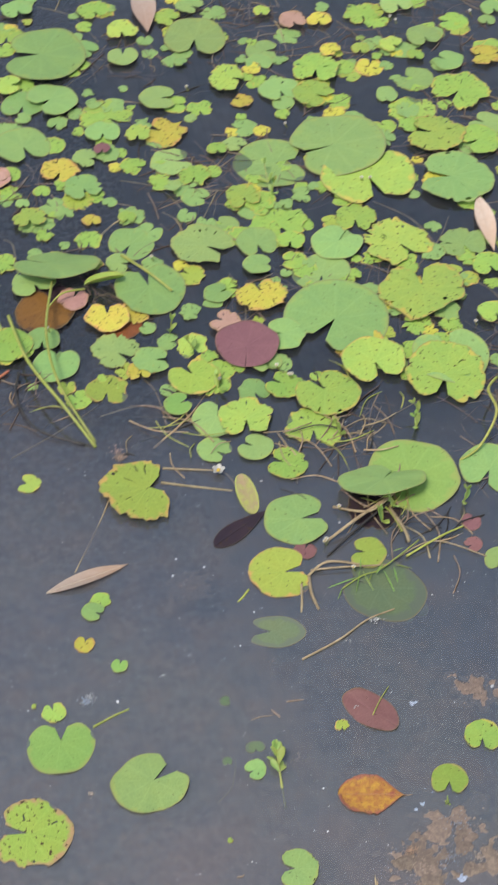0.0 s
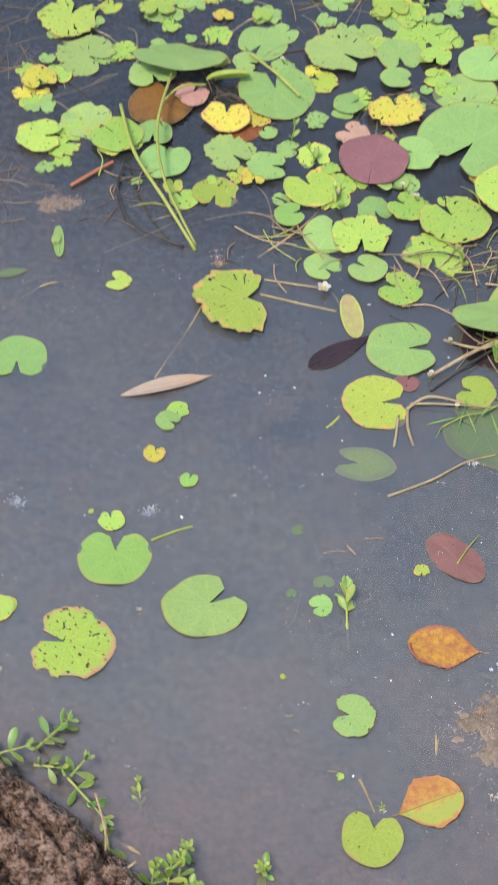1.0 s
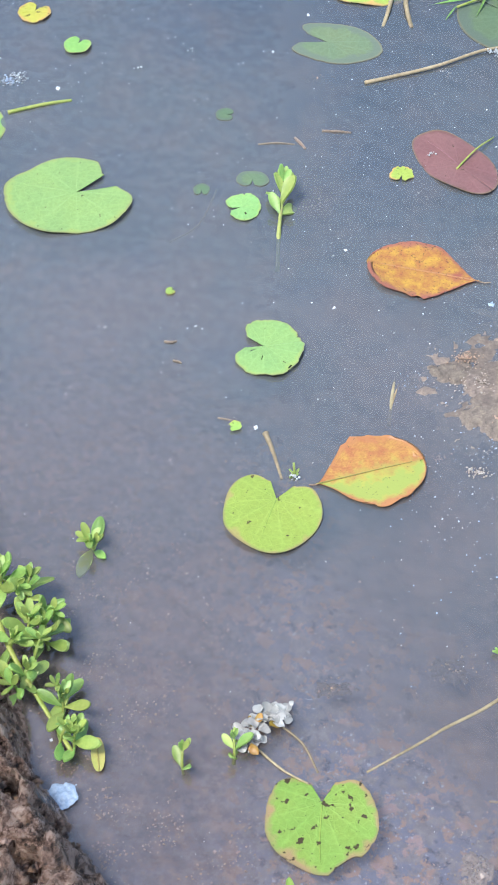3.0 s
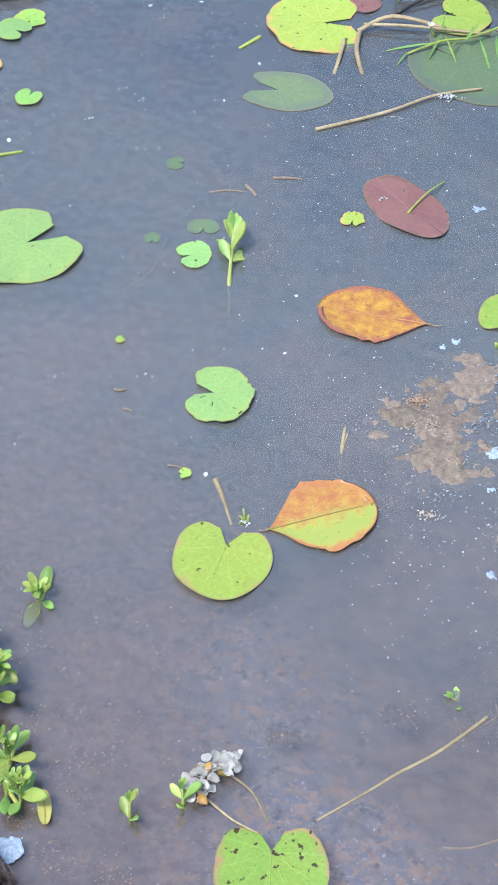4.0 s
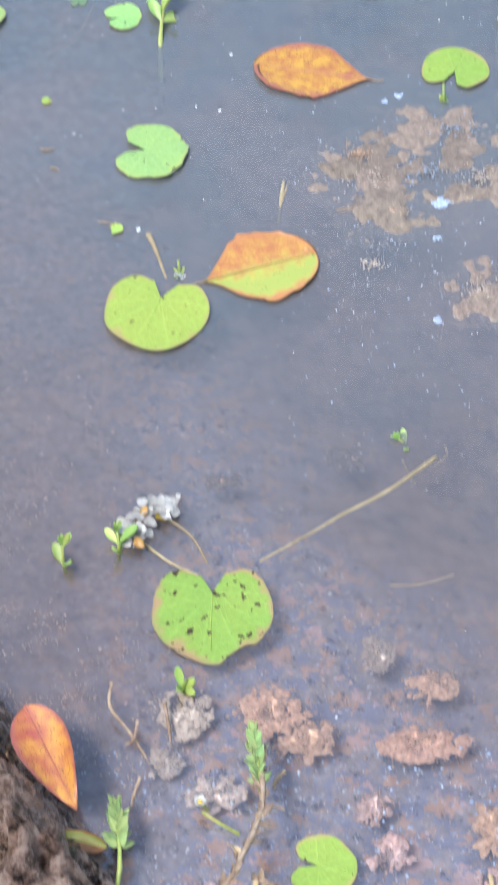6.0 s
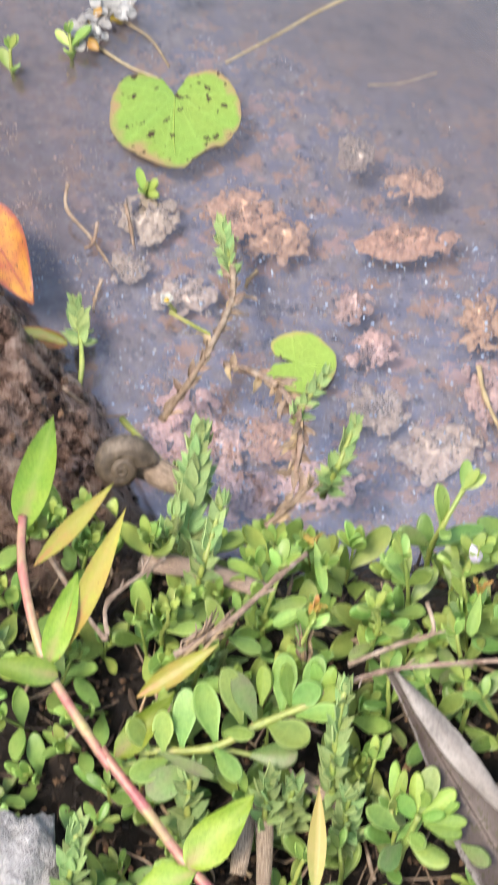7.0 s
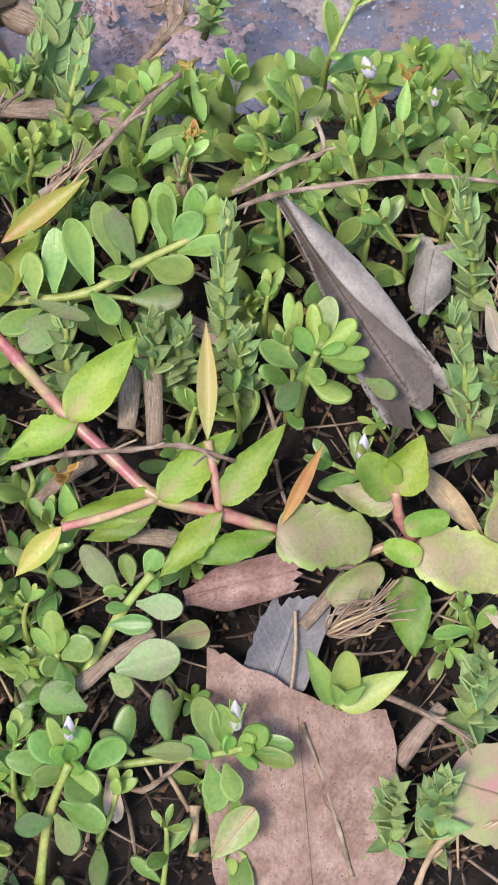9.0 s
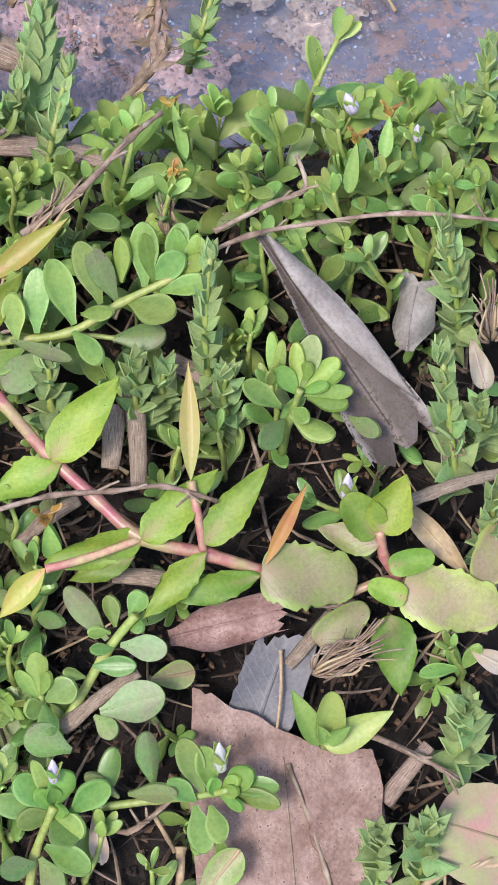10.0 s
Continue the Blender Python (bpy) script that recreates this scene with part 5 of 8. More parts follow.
hyssop([(0.0175, -0.1613, 0.0607), (0.0199, -0.1635, 0.0741), (0.0202, -0.1619, 0.0805)], 2, L * .8, 33)
hyssop([(0.0272, -0.1776, 0.0584), (0.0285, -0.1785, 0.0702), (0.0302, -0.1768, 0.0766)], 2, L * .85, 34)
hyssop([(0.0152, -0.1906, 0.059), (0.0169, -0.1902, 0.0651), (0.0172, -0.1906, 0.073)], 2, L * .8, 35)
hyssop([(0.1281, -0.2994, 0.0308), (0.1254, -0.2975, 0.0372), (0.1245, -0.2954, 0.0418)], 2, L * .75, 36, spread=(60, 30))
hyssop([(0.1059, -0.2531, 0.0428), (0.0991, -0.255, 0.0483), (0.093, -0.2533, 0.0527)], 2, L * .9, 37)
hyssop([(0.0195, -0.3418, 0.0217), (0.0234, -0.3368, 0.026), (0.0257, -0.3318, 0.0303)], 1, L * .95, 38)
hyssop([(0.0052, -0.287, 0.034), (0.0053, -0.2835, 0.0389), (0.007, -0.2802, 0.0437)], 1, L * .8, 39)
hyssop([(0.0571, -0.3461, 0.0206), (0.0566, -0.3451, 0.0249), (0.0576, -0.3433, 0.0273)], 1, L * 1.1, 40, tuft=1)
hyssop([(0.1338, -0.1869, 0.058), (0.1349, -0.186, 0.0662), (0.1338, -0.184, 0.0728)], 2, L * .8, 41)
hyssop([(-0.0021, -0.3274, 0.0235), (-0.0013, -0.3212, 0.0311), (0.0008, -0.3166, 0.0383)], 2, L * .9, 42)
hyssop([(0.1184, -0.2307, 0.0466), (0.1164, -0.2311, 0.0525), (0.1084, -0.2317, 0.0544)], 1, L * .95, 43, tuft=1)
hyssop([(0.0715, -0.1331, 0.0458), (0.0699, -0.1483, 0.0652), (0.0697, -0.1479, 0.077)], 1, L * .85, 44)


H, Y, O = WATER_HYSSOP, WATER_HYSSOP_FRESH, WATER_HYSSOP_OLD
PX = 0.0002


def hyssop_shaped(points, stem, leaves, label):
    """Water hyssop with each of its leaves set by itself: base, tip, width, material."""
    root = thing("water_hyssop", points[0], label, "plant", "water hyssop shoots on the bank")
    stem_part(root, points, stem, stem * 0.8, HYSSOP_STEM, knobs=0.25)
    for k, (base, tip, width, material) in enumerate(leaves):
        rnd = random.Random(k * 3 + int(abs(tip[0]) * 1e5))
        blade(root, base, tip, width * PX * 0.66, material, "spoon", bend=rnd.uniform(-0.12, 0.16), fold=rnd.uniform(-0.3, 0.25), thick=0.0011, roll=rnd.uniform(-32, 32), nu=14, nv=8, seed=k)
    return root

hyssop_shaped([(0.003, -0.1997, 0.0647), (0.0124, -0.2012, 0.0663), (0.0313, -0.2028, 0.0699), (0.0467, -0.1972, 0.0733), (0.0643, -0.1921, 0.0767)], 0.0013, (
    ((0.0331, -0.2011, 0.0713), (0.0285, -0.1865, 0.0831), 62, H),
    ((0.0231, -0.2023, 0.071), (0.0249, -0.1891, 0.0824), 56, H),
    ((0.041, -0.1964, 0.0725), (0.0371, -0.1829, 0.084), 58, H),
    ((0.0453, -0.196, 0.0726), (0.0402, -0.1851, 0.0835), 54, O),
    ((0.0474, -0.1913, 0.0739), (0.0487, -0.183, 0.084), 40, Y),
    ((0.0534, -0.1932, 0.0734), (0.0551, -0.1795, 0.0849), 62, H),
    ((0.0559, -0.1923, 0.0736), (0.0542, -0.1824, 0.0842), 36, Y),
    ((0.0561, -0.1911, 0.0739), (0.065, -0.1896, 0.0823), 58, H),
    ((0.0605, -0.19, 0.0742), (0.065, -0.1814, 0.0844), 52, H),
    ((0.0655, -0.1899, 0.0742), (0.0634, -0.1823, 0.0842), 32, Y),
    ((0.0576, -0.1949, 0.0729), (0.0711, -0.1968, 0.0804), 46, H),
    ((0.0489, -0.197, 0.0724), (0.0609, -0.2062, 0.078), 76, H),
    ((0.0357, -0.1986, 0.072), (0.0447, -0.2023, 0.079), 34, H),
    ((0.0329, -0.2031, 0.0708), (0.0396, -0.2152, 0.0757), 48, H),
    ((0.0159, -0.2036, 0.0707), (0.0328, -0.2144, 0.0759), 30, O),
    ((0.0175, -0.2032, 0.0708), (0.018, -0.1946, 0.081), 50, H),
    ((0.013, -0.2027, 0.0709), (0.0072, -0.1964, 0.0805), 50, H),
    ((0.0651, -0.1902, 0.0741), (0.0691, -0.1852, 0.0834), 34, Y),
    ((0.0632, -0.1918, 0.0757), (0.0713, -0.1907, 0.083), 38, Y),
    ((0.0632, -0.1921, 0.0757), (0.0727, -0.1927, 0.0785), 40, H),
), "creeping water hyssop stem with large fleshy upright leaves")
hyssop_shaped([(0.0046, -0.2019, 0.0561), (0.0209, -0.2014, 0.0602), (0.0331, -0.2013, 0.0643), (0.0438, -0.2036, 0.0647)], 0.0009, (
    ((0.0431, -0.2036, 0.0647), (0.0575, -0.2045, 0.0674), 66, O),
    ((0.0242, -0.2053, 0.0642), (0.0125, -0.2151, 0.0647), 76, O),
    ((0.0182, -0.2039, 0.0646), (0.0072, -0.2099, 0.066), 60, H),
), "side branch of water hyssop with yellowing leaves")
hyssop_shaped([(0.0862, -0.2342, 0.0437), (0.0885, -0.2303, 0.0567), (0.0921, -0.2253, 0.066)], 0.0012, (
    ((0.0915, -0.2256, 0.0629), (0.086, -0.2196, 0.0705), 42, Y),
    ((0.092, -0.2242, 0.0633), (0.0973, -0.2127, 0.0723), 56, H),
    ((0.0932, -0.2243, 0.0633), (0.1031, -0.2196, 0.0705), 44, Y),
    ((0.094, -0.2267, 0.0627), (0.1039, -0.2315, 0.0674), 44, Y),
    ((0.0888, -0.2306, 0.0616), (0.0993, -0.2404, 0.0651), 54, H),
    ((0.0864, -0.2319, 0.0613), (0.0805, -0.2401, 0.0652), 56, O),
    ((0.0861, -0.2281, 0.0623), (0.0764, -0.2233, 0.0695), 52, H),
    ((0.0917, -0.2242, 0.0633), (0.0919, -0.2142, 0.0719), 36, Y),
    ((0.0931, -0.2228, 0.0637), (0.0952, -0.2194, 0.0706), 30, Y),
    ((0.0926, -0.225, 0.0631), (0.0993, -0.2258, 0.0689), 28, Y),
    ((0.0898, -0.2292, 0.062), (0.0932, -0.2355, 0.0664), 36, H),
    ((0.0859, -0.2235, 0.0635), (0.0859, -0.2106, 0.0729), 30, Y),
    ((0.0856, -0.2235, 0.0635), (0.0887, -0.2127, 0.0723), 26, Y),
    ((0.1047, -0.2331, 0.061), (0.1115, -0.2405, 0.0651), 40, O),
    ((0.0933, -0.2258, 0.0629), (0.1063, -0.2284, 0.0682), 34, Y),
    ((0.0965, -0.2247, 0.0632), (0.1042, -0.2234, 0.0695), 26, Y),
), "plump water hyssop rosette with rounded green leaves")
hyssop_shaped([(0.0239, -0.324, 0.0284), (0.0417, -0.3245, 0.0322), (0.0508, -0.3253, 0.035), (0.0607, -0.3256, 0.0399)], 0.0012, (
    ((0.0537, -0.3246, 0.0372), (0.05, -0.3112, 0.0457), 56, H),
    ((0.0558, -0.3245, 0.0372), (0.0556, -0.3147, 0.0448), 54, H),
    ((0.0597, -0.3243, 0.0373), (0.0679, -0.3214, 0.043), 54, Y),
    ((0.0602, -0.3247, 0.0372), (0.0736, -0.3263, 0.0418), 44, H),
    ((0.0602, -0.3253, 0.037), (0.0739, -0.3308, 0.0406), 46, H),
    ((0.0513, -0.328, 0.0363), (0.0526, -0.3405, 0.0381), 56, H),
    ((0.0553, -0.3285, 0.0362), (0.0573, -0.3383, 0.0387), 48, H),
    ((0.0515, -0.3266, 0.0367), (0.0455, -0.3219, 0.0429), 44, H),
    ((0.0343, -0.3229, 0.0376), (0.0469, -0.3255, 0.042), 46, O),
    ((0.0411, -0.3217, 0.038), (0.0405, -0.3088, 0.0463), 52, O),
    ((0.0568, -0.3261, 0.0368), (0.0562, -0.322, 0.0429), 34, Y),
    ((0.0586, -0.3263, 0.0368), (0.0641, -0.3311, 0.0405), 26, Y),
    ((0.0583, -0.3255, 0.037), (0.0635, -0.3262, 0.0418), 30, Y),
    ((0.0592, -0.3249, 0.0371), (0.0632, -0.3231, 0.0426), 32, Y),
    ((0.0316, -0.3235, 0.0375), (0.0237, -0.3177, 0.044), 34, O),
    ((0.0269, -0.3248, 0.0372), (0.0324, -0.3128, 0.0453), 46, H),
), "trailing water hyssop with a rosette and a white bud")
hyssop_shaped([(0.0026, -0.3513, 0.0193), (0.0073, -0.3354, 0.0294), (0.0146, -0.3246, 0.0402)], 0.0014, (
    ((0.0132, -0.3242, 0.0373), (0.0058, -0.3165, 0.0443), 62, H),
    ((0.0125, -0.3253, 0.037), (-0.001, -0.3217, 0.043), 52, H),
    ((0.0148, -0.3241, 0.0373), (0.0192, -0.3158, 0.0445), 56, Y),
    ((0.0139, -0.324, 0.0374), (0.0112, -0.3132, 0.0452), 30, H),
    ((0.0137, -0.3254, 0.037), (0.0049, -0.328, 0.0413), 46, H),
    ((0.0136, -0.3268, 0.0366), (0.0189, -0.3353, 0.0394), 70, H),
    ((0.0142, -0.3255, 0.037), (0.0221, -0.3328, 0.0401), 50, H),
    ((0.0111, -0.3337, 0.0349), (0.0225, -0.342, 0.0377), 56, H),
    ((0.0096, -0.3363, 0.0342), (0.0146, -0.3474, 0.0363), 56, O),
    ((0.0145, -0.3234, 0.0375), (0.0101, -0.3204, 0.0433), 36, Y),
    ((0.0148, -0.3234, 0.0375), (0.0146, -0.32, 0.0434), 34, Y),
    ((0.0143, -0.3241, 0.0373), (0.018, -0.3267, 0.0417), 30, Y),
    ((0.0186, -0.326, 0.0368), (0.0295, -0.3195, 0.0435), 62, H),
    ((0.0203, -0.3104, 0.0409), (0.0092, -0.3061, 0.047), 74, O),
    ((0.0077, -0.3375, 0.0338), (-0.0007, -0.3393, 0.0384), 50, O),
), "water hyssop rosette with a closed white flower bud")
hyssop_shaped([(0.0125, -0.3075, 0.0307), (0.0134, -0.301, 0.0363), (0.014, -0.2958, 0.0457)], 0.001, (
    ((0.0136, -0.2955, 0.0448), (0.0142, -0.2858, 0.0513), 46, Y),
    ((0.0127, -0.2959, 0.0447), (0.0085, -0.2895, 0.0503), 30, Y),
    ((0.0142, -0.2956, 0.0447), (0.017, -0.2908, 0.05), 30, Y),
    ((0.0153, -0.2969, 0.0444), (0.0234, -0.2947, 0.049), 60, H),
    ((0.0137, -0.2974, 0.0443), (0.0097, -0.3003, 0.0475), 46, H),
    ((0.0145, -0.2982, 0.0441), (0.0162, -0.3065, 0.0459), 46, H),
), "small water hyssop rosette above soil")
hyssop_shaped([(0.0196, -0.3006, 0.0345), (0.0317, -0.2864, 0.0441), (0.0413, -0.2788, 0.0521)], 0.0015, (
    ((0.033, -0.283, 0.047), (0.0236, -0.2692, 0.0536), 54, O),
    ((0.0364, -0.2848, 0.0466), (0.0486, -0.2884, 0.0486), 56, O),
    ((0.0356, -0.28, 0.0478), (0.0344, -0.2726, 0.0527), 38, H),
    ((0.0396, -0.2778, 0.0484), (0.0438, -0.2727, 0.0527), 46, H),
    ((0.0339, -0.2813, 0.0475), (0.0281, -0.2814, 0.0504), 28, H),
    ((0.0342, -0.2857, 0.0463), (0.0284, -0.2858, 0.0493), 26, H),
    ((0.0386, -0.2804, 0.0477), (0.0432, -0.2817, 0.0504), 30, H),
    ((0.0291, -0.3014, 0.0422), (0.0467, -0.2994, 0.0457), 86, O),
    ((0.0275, -0.3021, 0.0421), (0.0328, -0.3088, 0.0433), 44, O),
    ((0.0259, -0.2921, 0.0447), (0.0204, -0.2907, 0.048), 26, H),
    ((0.0285, -0.2894, 0.0453), (0.0398, -0.2914, 0.0478), 44, H),
), "water hyssop with a thick yellow-green stem and mottled leaves")

hyssop_shaped([(-0.0099, -0.2989, 0.0329), (-0.0128, -0.274, 0.0474), (-0.0146, -0.2538, 0.0606)], 0.0016, (
    ((-0.0136, -0.2705, 0.0523), (-0.0263, -0.2623, 0.0604), 70, H),
    ((-0.0132, -0.269, 0.0527), (0.002, -0.2599, 0.061), 66, O),
    ((-0.0145, -0.2562, 0.058), (-0.024, -0.2499, 0.0656), 60, Y),
    ((-0.0144, -0.2555, 0.0582), (-0.0027, -0.2499, 0.0656), 58, H),
    ((-0.0126, -0.2772, 0.0475), (-0.0245, -0.2789, 0.0521), 64, O),
    ((-0.0121, -0.2787, 0.0472), (0.0023, -0.2764, 0.0527), 60, H),
    ((-0.0105, -0.2898, 0.0412), (-0.024, -0.2911, 0.0449), 66, H),
    ((-0.0145, -0.2541, 0.0605), (-0.0113, -0.244, 0.0692), 50, Y),
), "water hyssop with a thick yellow-green upright stem")

# hairy herbs with stacked leaves
hairy_spike([(0.0249, -0.1327, 0.0516), (0.0274, -0.1139, 0.0584), (0.0316, -0.0915, 0.0653)], 9, L * .95, 51)
hairy_spike([(0.0185, -0.1251, 0.0499), (0.0212, -0.1268, 0.0647), (0.0226, -0.1224, 0.0665)], 4, L * .85, 52)
hairy_spike([(0.029, -0.1457, 0.06), (0.0324, -0.1396, 0.0709), (0.0378, -0.1244, 0.0754)], 5, L * .8, 53)
hairy_spike([(0.0679, -0.2127, 0.0553), (0.0683, -0.2053, 0.0692), (0.0717, -0.193, 0.0864)], 8, L * .8, 54)
hairy_spike([(0.1327, -0.246, 0.0466), (0.1313, -0.2364, 0.0611), (0.1296, -0.2267, 0.0776)], 5, L * .95, 55, spread=(50, 30))
hairy_spike([(0.1395, -0.2057, 0.0551), (0.1375, -0.1998, 0.0686), (0.1353, -0.1923, 0.0846)], 6, L * .9, 56)
hairy_spike([(0.047, -0.2196, 0.0535), (0.0478, -0.2159, 0.0605), (0.0488, -0.2138, 0.067)], 3, L * .9, 57, spread=(75, 30))
hairy_spike([(0.0237, -0.2171, 0.0542), (0.0245, -0.2133, 0.0611), (0.0248, -0.2104, 0.0659)], 3, L * .9, 58, spread=(75, 30))
hairy_spike([(0.1239, -0.322, 0.0289), (0.1248, -0.3159, 0.0365), (0.1249, -0.3138, 0.051)], 5, L * 1.0, 59, spread=(75, 30))
hairy_spike([(0.097, -0.3509, 0.0214), (0.0979, -0.3446, 0.029), (0.0982, -0.3421, 0.0416)], 4, L * .85, 60, spread=(72, 30))
hairy_spike([(0.1083, -0.3522, 0.021), (0.1102, -0.346, 0.0286), (0.111, -0.3425, 0.0436)], 5, L * .95, 61, spread=(72, 30))
hairy_spike([(0.1402, -0.2666, 0.0413), (0.14, -0.263, 0.0502), (0.1398, -0.2603, 0.0609)], 4, L * .85, 62)
hairy_spike([(0.1579, -0.1446, 0.0534), (0.1559, -0.1429, 0.0725), (0.1566, -0.1358, 0.083)], 4, L * .7, 63, start=0.5)
hairy_spike([(0.15, -0.1486, 0.0554), (0.1475, -0.1486, 0.0713), (0.1451, -0.1447, 0.0774)], 4, L * .7, 64)
hairy_spike([(0.0717, -0.2232, 0.0506), (0.0714, -0.22, 0.0554), (0.0726, -0.2171, 0.0602)], 3, L * .8, 65, spread=(75, 40))
hairy_spike([(0.0551, -0.2167, 0.0523), (0.0545, -0.2166, 0.0563), (0.0559, -0.2137, 0.061)], 3, L * .8, 66, spread=(75, 40))
hairy_spike([(0.0034, -0.0558, 0.0161), (0.0307, -0.1073, 0.0532), (0.033, -0.0872, 0.0573)], 7, L * .75, 67, start=0.55)
hairy_spike([(0.0734, -0.0991, 0.0312), (0.0781, -0.0971, 0.0482), (0.0845, -0.0842, 0.0538)], 5, L * .7, 68)
hairy_spike([(-0.0156, -0.0446, 0.0047), (-0.0113, -0.0315, 0.0162), (-0.0135, -0.0035, 0.0145)], 3, L * .75, 69, start=0.6)
hairy_spike([(-0.0157, -0.2478, 0.0462), (-0.012, -0.2388, 0.0585), (-0.0081, -0.2279, 0.0733)], 7, L * .9, 70)
hairy_spike([(0.1431, -0.2357, 0.0473), (0.1406, -0.2353, 0.0554), (0.1404, -0.2337, 0.0598)], 3, L * .8, 71)

hairy_spike([(0.0458, -0.0023, 0.0239), (0.0449, 0.0091, 0.0254), (0.0432, 0.0257, 0.0223)], 4, L * .7, 72, label="yellow-green leafy tip of a withered stalk")
hairy_spike([(0.0633, -0.08, 0.0498), (0.0674, -0.0748, 0.0512), (0.0759, -0.062, 0.051)], 2, L * .6, 73, label="yellow-green leafy tip of a withered stalk")
# closed flower buds
def bud(at, tip, width, material, label):
    root = thing("flower_bud", at, label, "flower bud", "flower buds on the bank")
    o = Vector(at)
    n = Vector(tip) - o
    bm = bmesh.new()
    rings = []
    for i in range(9):
        u = i / 8
        r = width * 0.32 * max(0.03, math.sin(math.pi * min(1.0, 0.12 + 0.88 * u ** 0.8))) ** 0.8
        rings.append([bm.verts.new((r * (1 + 0.12 * math.cos(5 * (a + u))) * math.cos(a), r * (1 + 0.12 * math.cos(5 * (a + u))) * math.sin(a), u * n.length)) for a in (6.2832 * j / 20 for j in range(20))])
    for lo, hi in zip(rings, rings[1:]):
        for j in range(20):
            bm.faces.new((lo[j], lo[(j + 1) % 20], hi[(j + 1) % 20], hi[j]))
    bm.faces.new(rings[-1])
    ob = part("closed_petals", bm, material, root)
    ob.matrix_basis = n.to_track_quat("Z", "Y").to_matrix().to_4x4()
    for k in range(3):
        d = n.normalized() + 0.42 * Vector((math.cos(k * 2.1), math.sin(k * 2.1), 0))
        ob = part("sepal", leaf_bm(n.length * 0.9, width * 0.7, "egg", -0.1, 0.4, 0, 0, 0, 0, 0.0004, 8, 4, k + 1), WATER_HYSSOP_YOUNG, root, "green sepal")
        ob.matrix_basis = aim((0, 0, 0), d, 0, up=n)
    return root


bud((0.1006, -0.2553, 0.0582), (0.1015, -0.2512, 0.0673), 0.0054, PETAL_MAUVE, "closed pale mauve flower bud in green sepals")
bud((0.0157, -0.319, 0.0457), (0.0166, -0.315, 0.0547), 0.005, PETAL_MAUVE, "closed white flower bud in a hyssop rosette")
bud((0.0593, -0.3212, 0.0451), (0.0596, -0.3157, 0.0545), 0.0059, PETAL, "closed white flower bud tipping a hyssop rosette")
bud((0.117, -0.1485, 0.0773), (0.1146, -0.146, 0.084), 0.0062, PETAL_MAUVE, "closed pale flower bud by the water")
bud((0.1321, -0.1626, 0.0823), (0.1321, -0.1611, 0.0887), 0.0044, PETAL_MAUVE, "small white flower bud by the water")
# seed heads with a withered orange tip
def seed_head(at, tip, width):
    root = thing("seed_head", at, "green seed head with a withered orange-brown flower on top", "seed head", "seed heads on the bank")
    o, n = Vector(at), Vector(tip) - Vector(at)
    ob = part("pod", leaf_bm(n.length, width * 0.7, "egg", 0, 0.5, 0, 0, 0, 0, 0.0025, 10, 6, 3), WATER_HYSSOP_YOUNG, root)
    ob.matrix_basis = aim((0, 0, 0), n)
    rnd = random.Random(4)
    for k in range(4):
        ob = part("withered_petal", leaf_bm(width * 0.8, width * 0.35, "egg", 0.3, 0.4, 0, 0.2, 0.12, 0, 0.0003, 8, 4, k + 2), POD_ORANGE, root, "orange-brown dry petal")
        ob.matrix_basis = aim(n * 0.95, n.normalized() + 0.6 * Vector((rnd.uniform(-1, 1), rnd.uniform(-1, 1), 0)), rnd.uniform(0, 360))
    return root


seed_head((0.1122, -0.1724, 0.0758), (0.1153, -0.1628, 0.0863), 0.0065)
seed_head((0.123, -0.1642, 0.0779), (0.1256, -0.1549, 0.0844), 0.0065)
seed_head((0.0528, -0.1665, 0.0753), (0.0635, -0.1644, 0.0818), 0.0071)
seed_head((0.0687, -0.1569, 0.0754), (0.0666, -0.139, 0.0766), 0.0056)
seed_head((0.0206, -0.2582, 0.0475), (0.0207, -0.2517, 0.0572), 0.0086)

# ---- dead leaves, wood and straw ----
big = loose_leaf("dead_leaf", (0.0745, -0.3790, 0.0107), (0.0765, -0.3095, 0.0314), 0.0525, DEAD_BROWN, "large dry pinkish-brown leaf with a torn end on the soil", "torn", torn=0.012, slant=0.19, fold=-0.04, wave=0.008, bend=0.02, nu=40, nv=28, thick=0.0006, seed=8)
lobe = part("torn_lobe", leaf_bm(0.036, 0.0205, "torn", 0.02, 0.05, 0, 0.03, 0.012, 0.05, 0.0006, 26, 16, 12, 0.05), DEAD_BROWN, big, "torn lobe of the same leaf, lifted a little")
lobe.matrix_basis = big.matrix_basis.inverted() @ aim((0.0905, -0.3500, 0.0196), (0.0012, 0.0335, 0.0105), -4)
twig([(0.0772, -0.3185, 0.0292), (0.0810, -0.3320, 0.0250), (0.0842, -0.3470, 0.0203), (0.0862, -0.3590, 0.0169)], 0.0006, 0.0007, DRY_STEM, "thin dark stalk pressed onto the large brown leaf", name="dry_stalk", seed=6)
twig([(0.0790, -0.2885, 0.0352), (0.0778, -0.2990, 0.0325), (0.0752, -0.3100, 0.0297)], 0.0005, 0.0004, STRAW, "pale straw lying on the grey-blue leaf", name="straw", seed=11)
loose_leaf("dead_leaf", (0.0672, -0.3127, 0.0243), (0.0815, -0.2849, 0.0335), 0.0185, DEAD_BLUE, "grey-blue dead leaf scrap lying under a brown leaf", "torn", fold=0.08, wave=0.015, torn=0.06, slant=-0.10, teeth=0.03, nu=24, nv=20, seed=3)
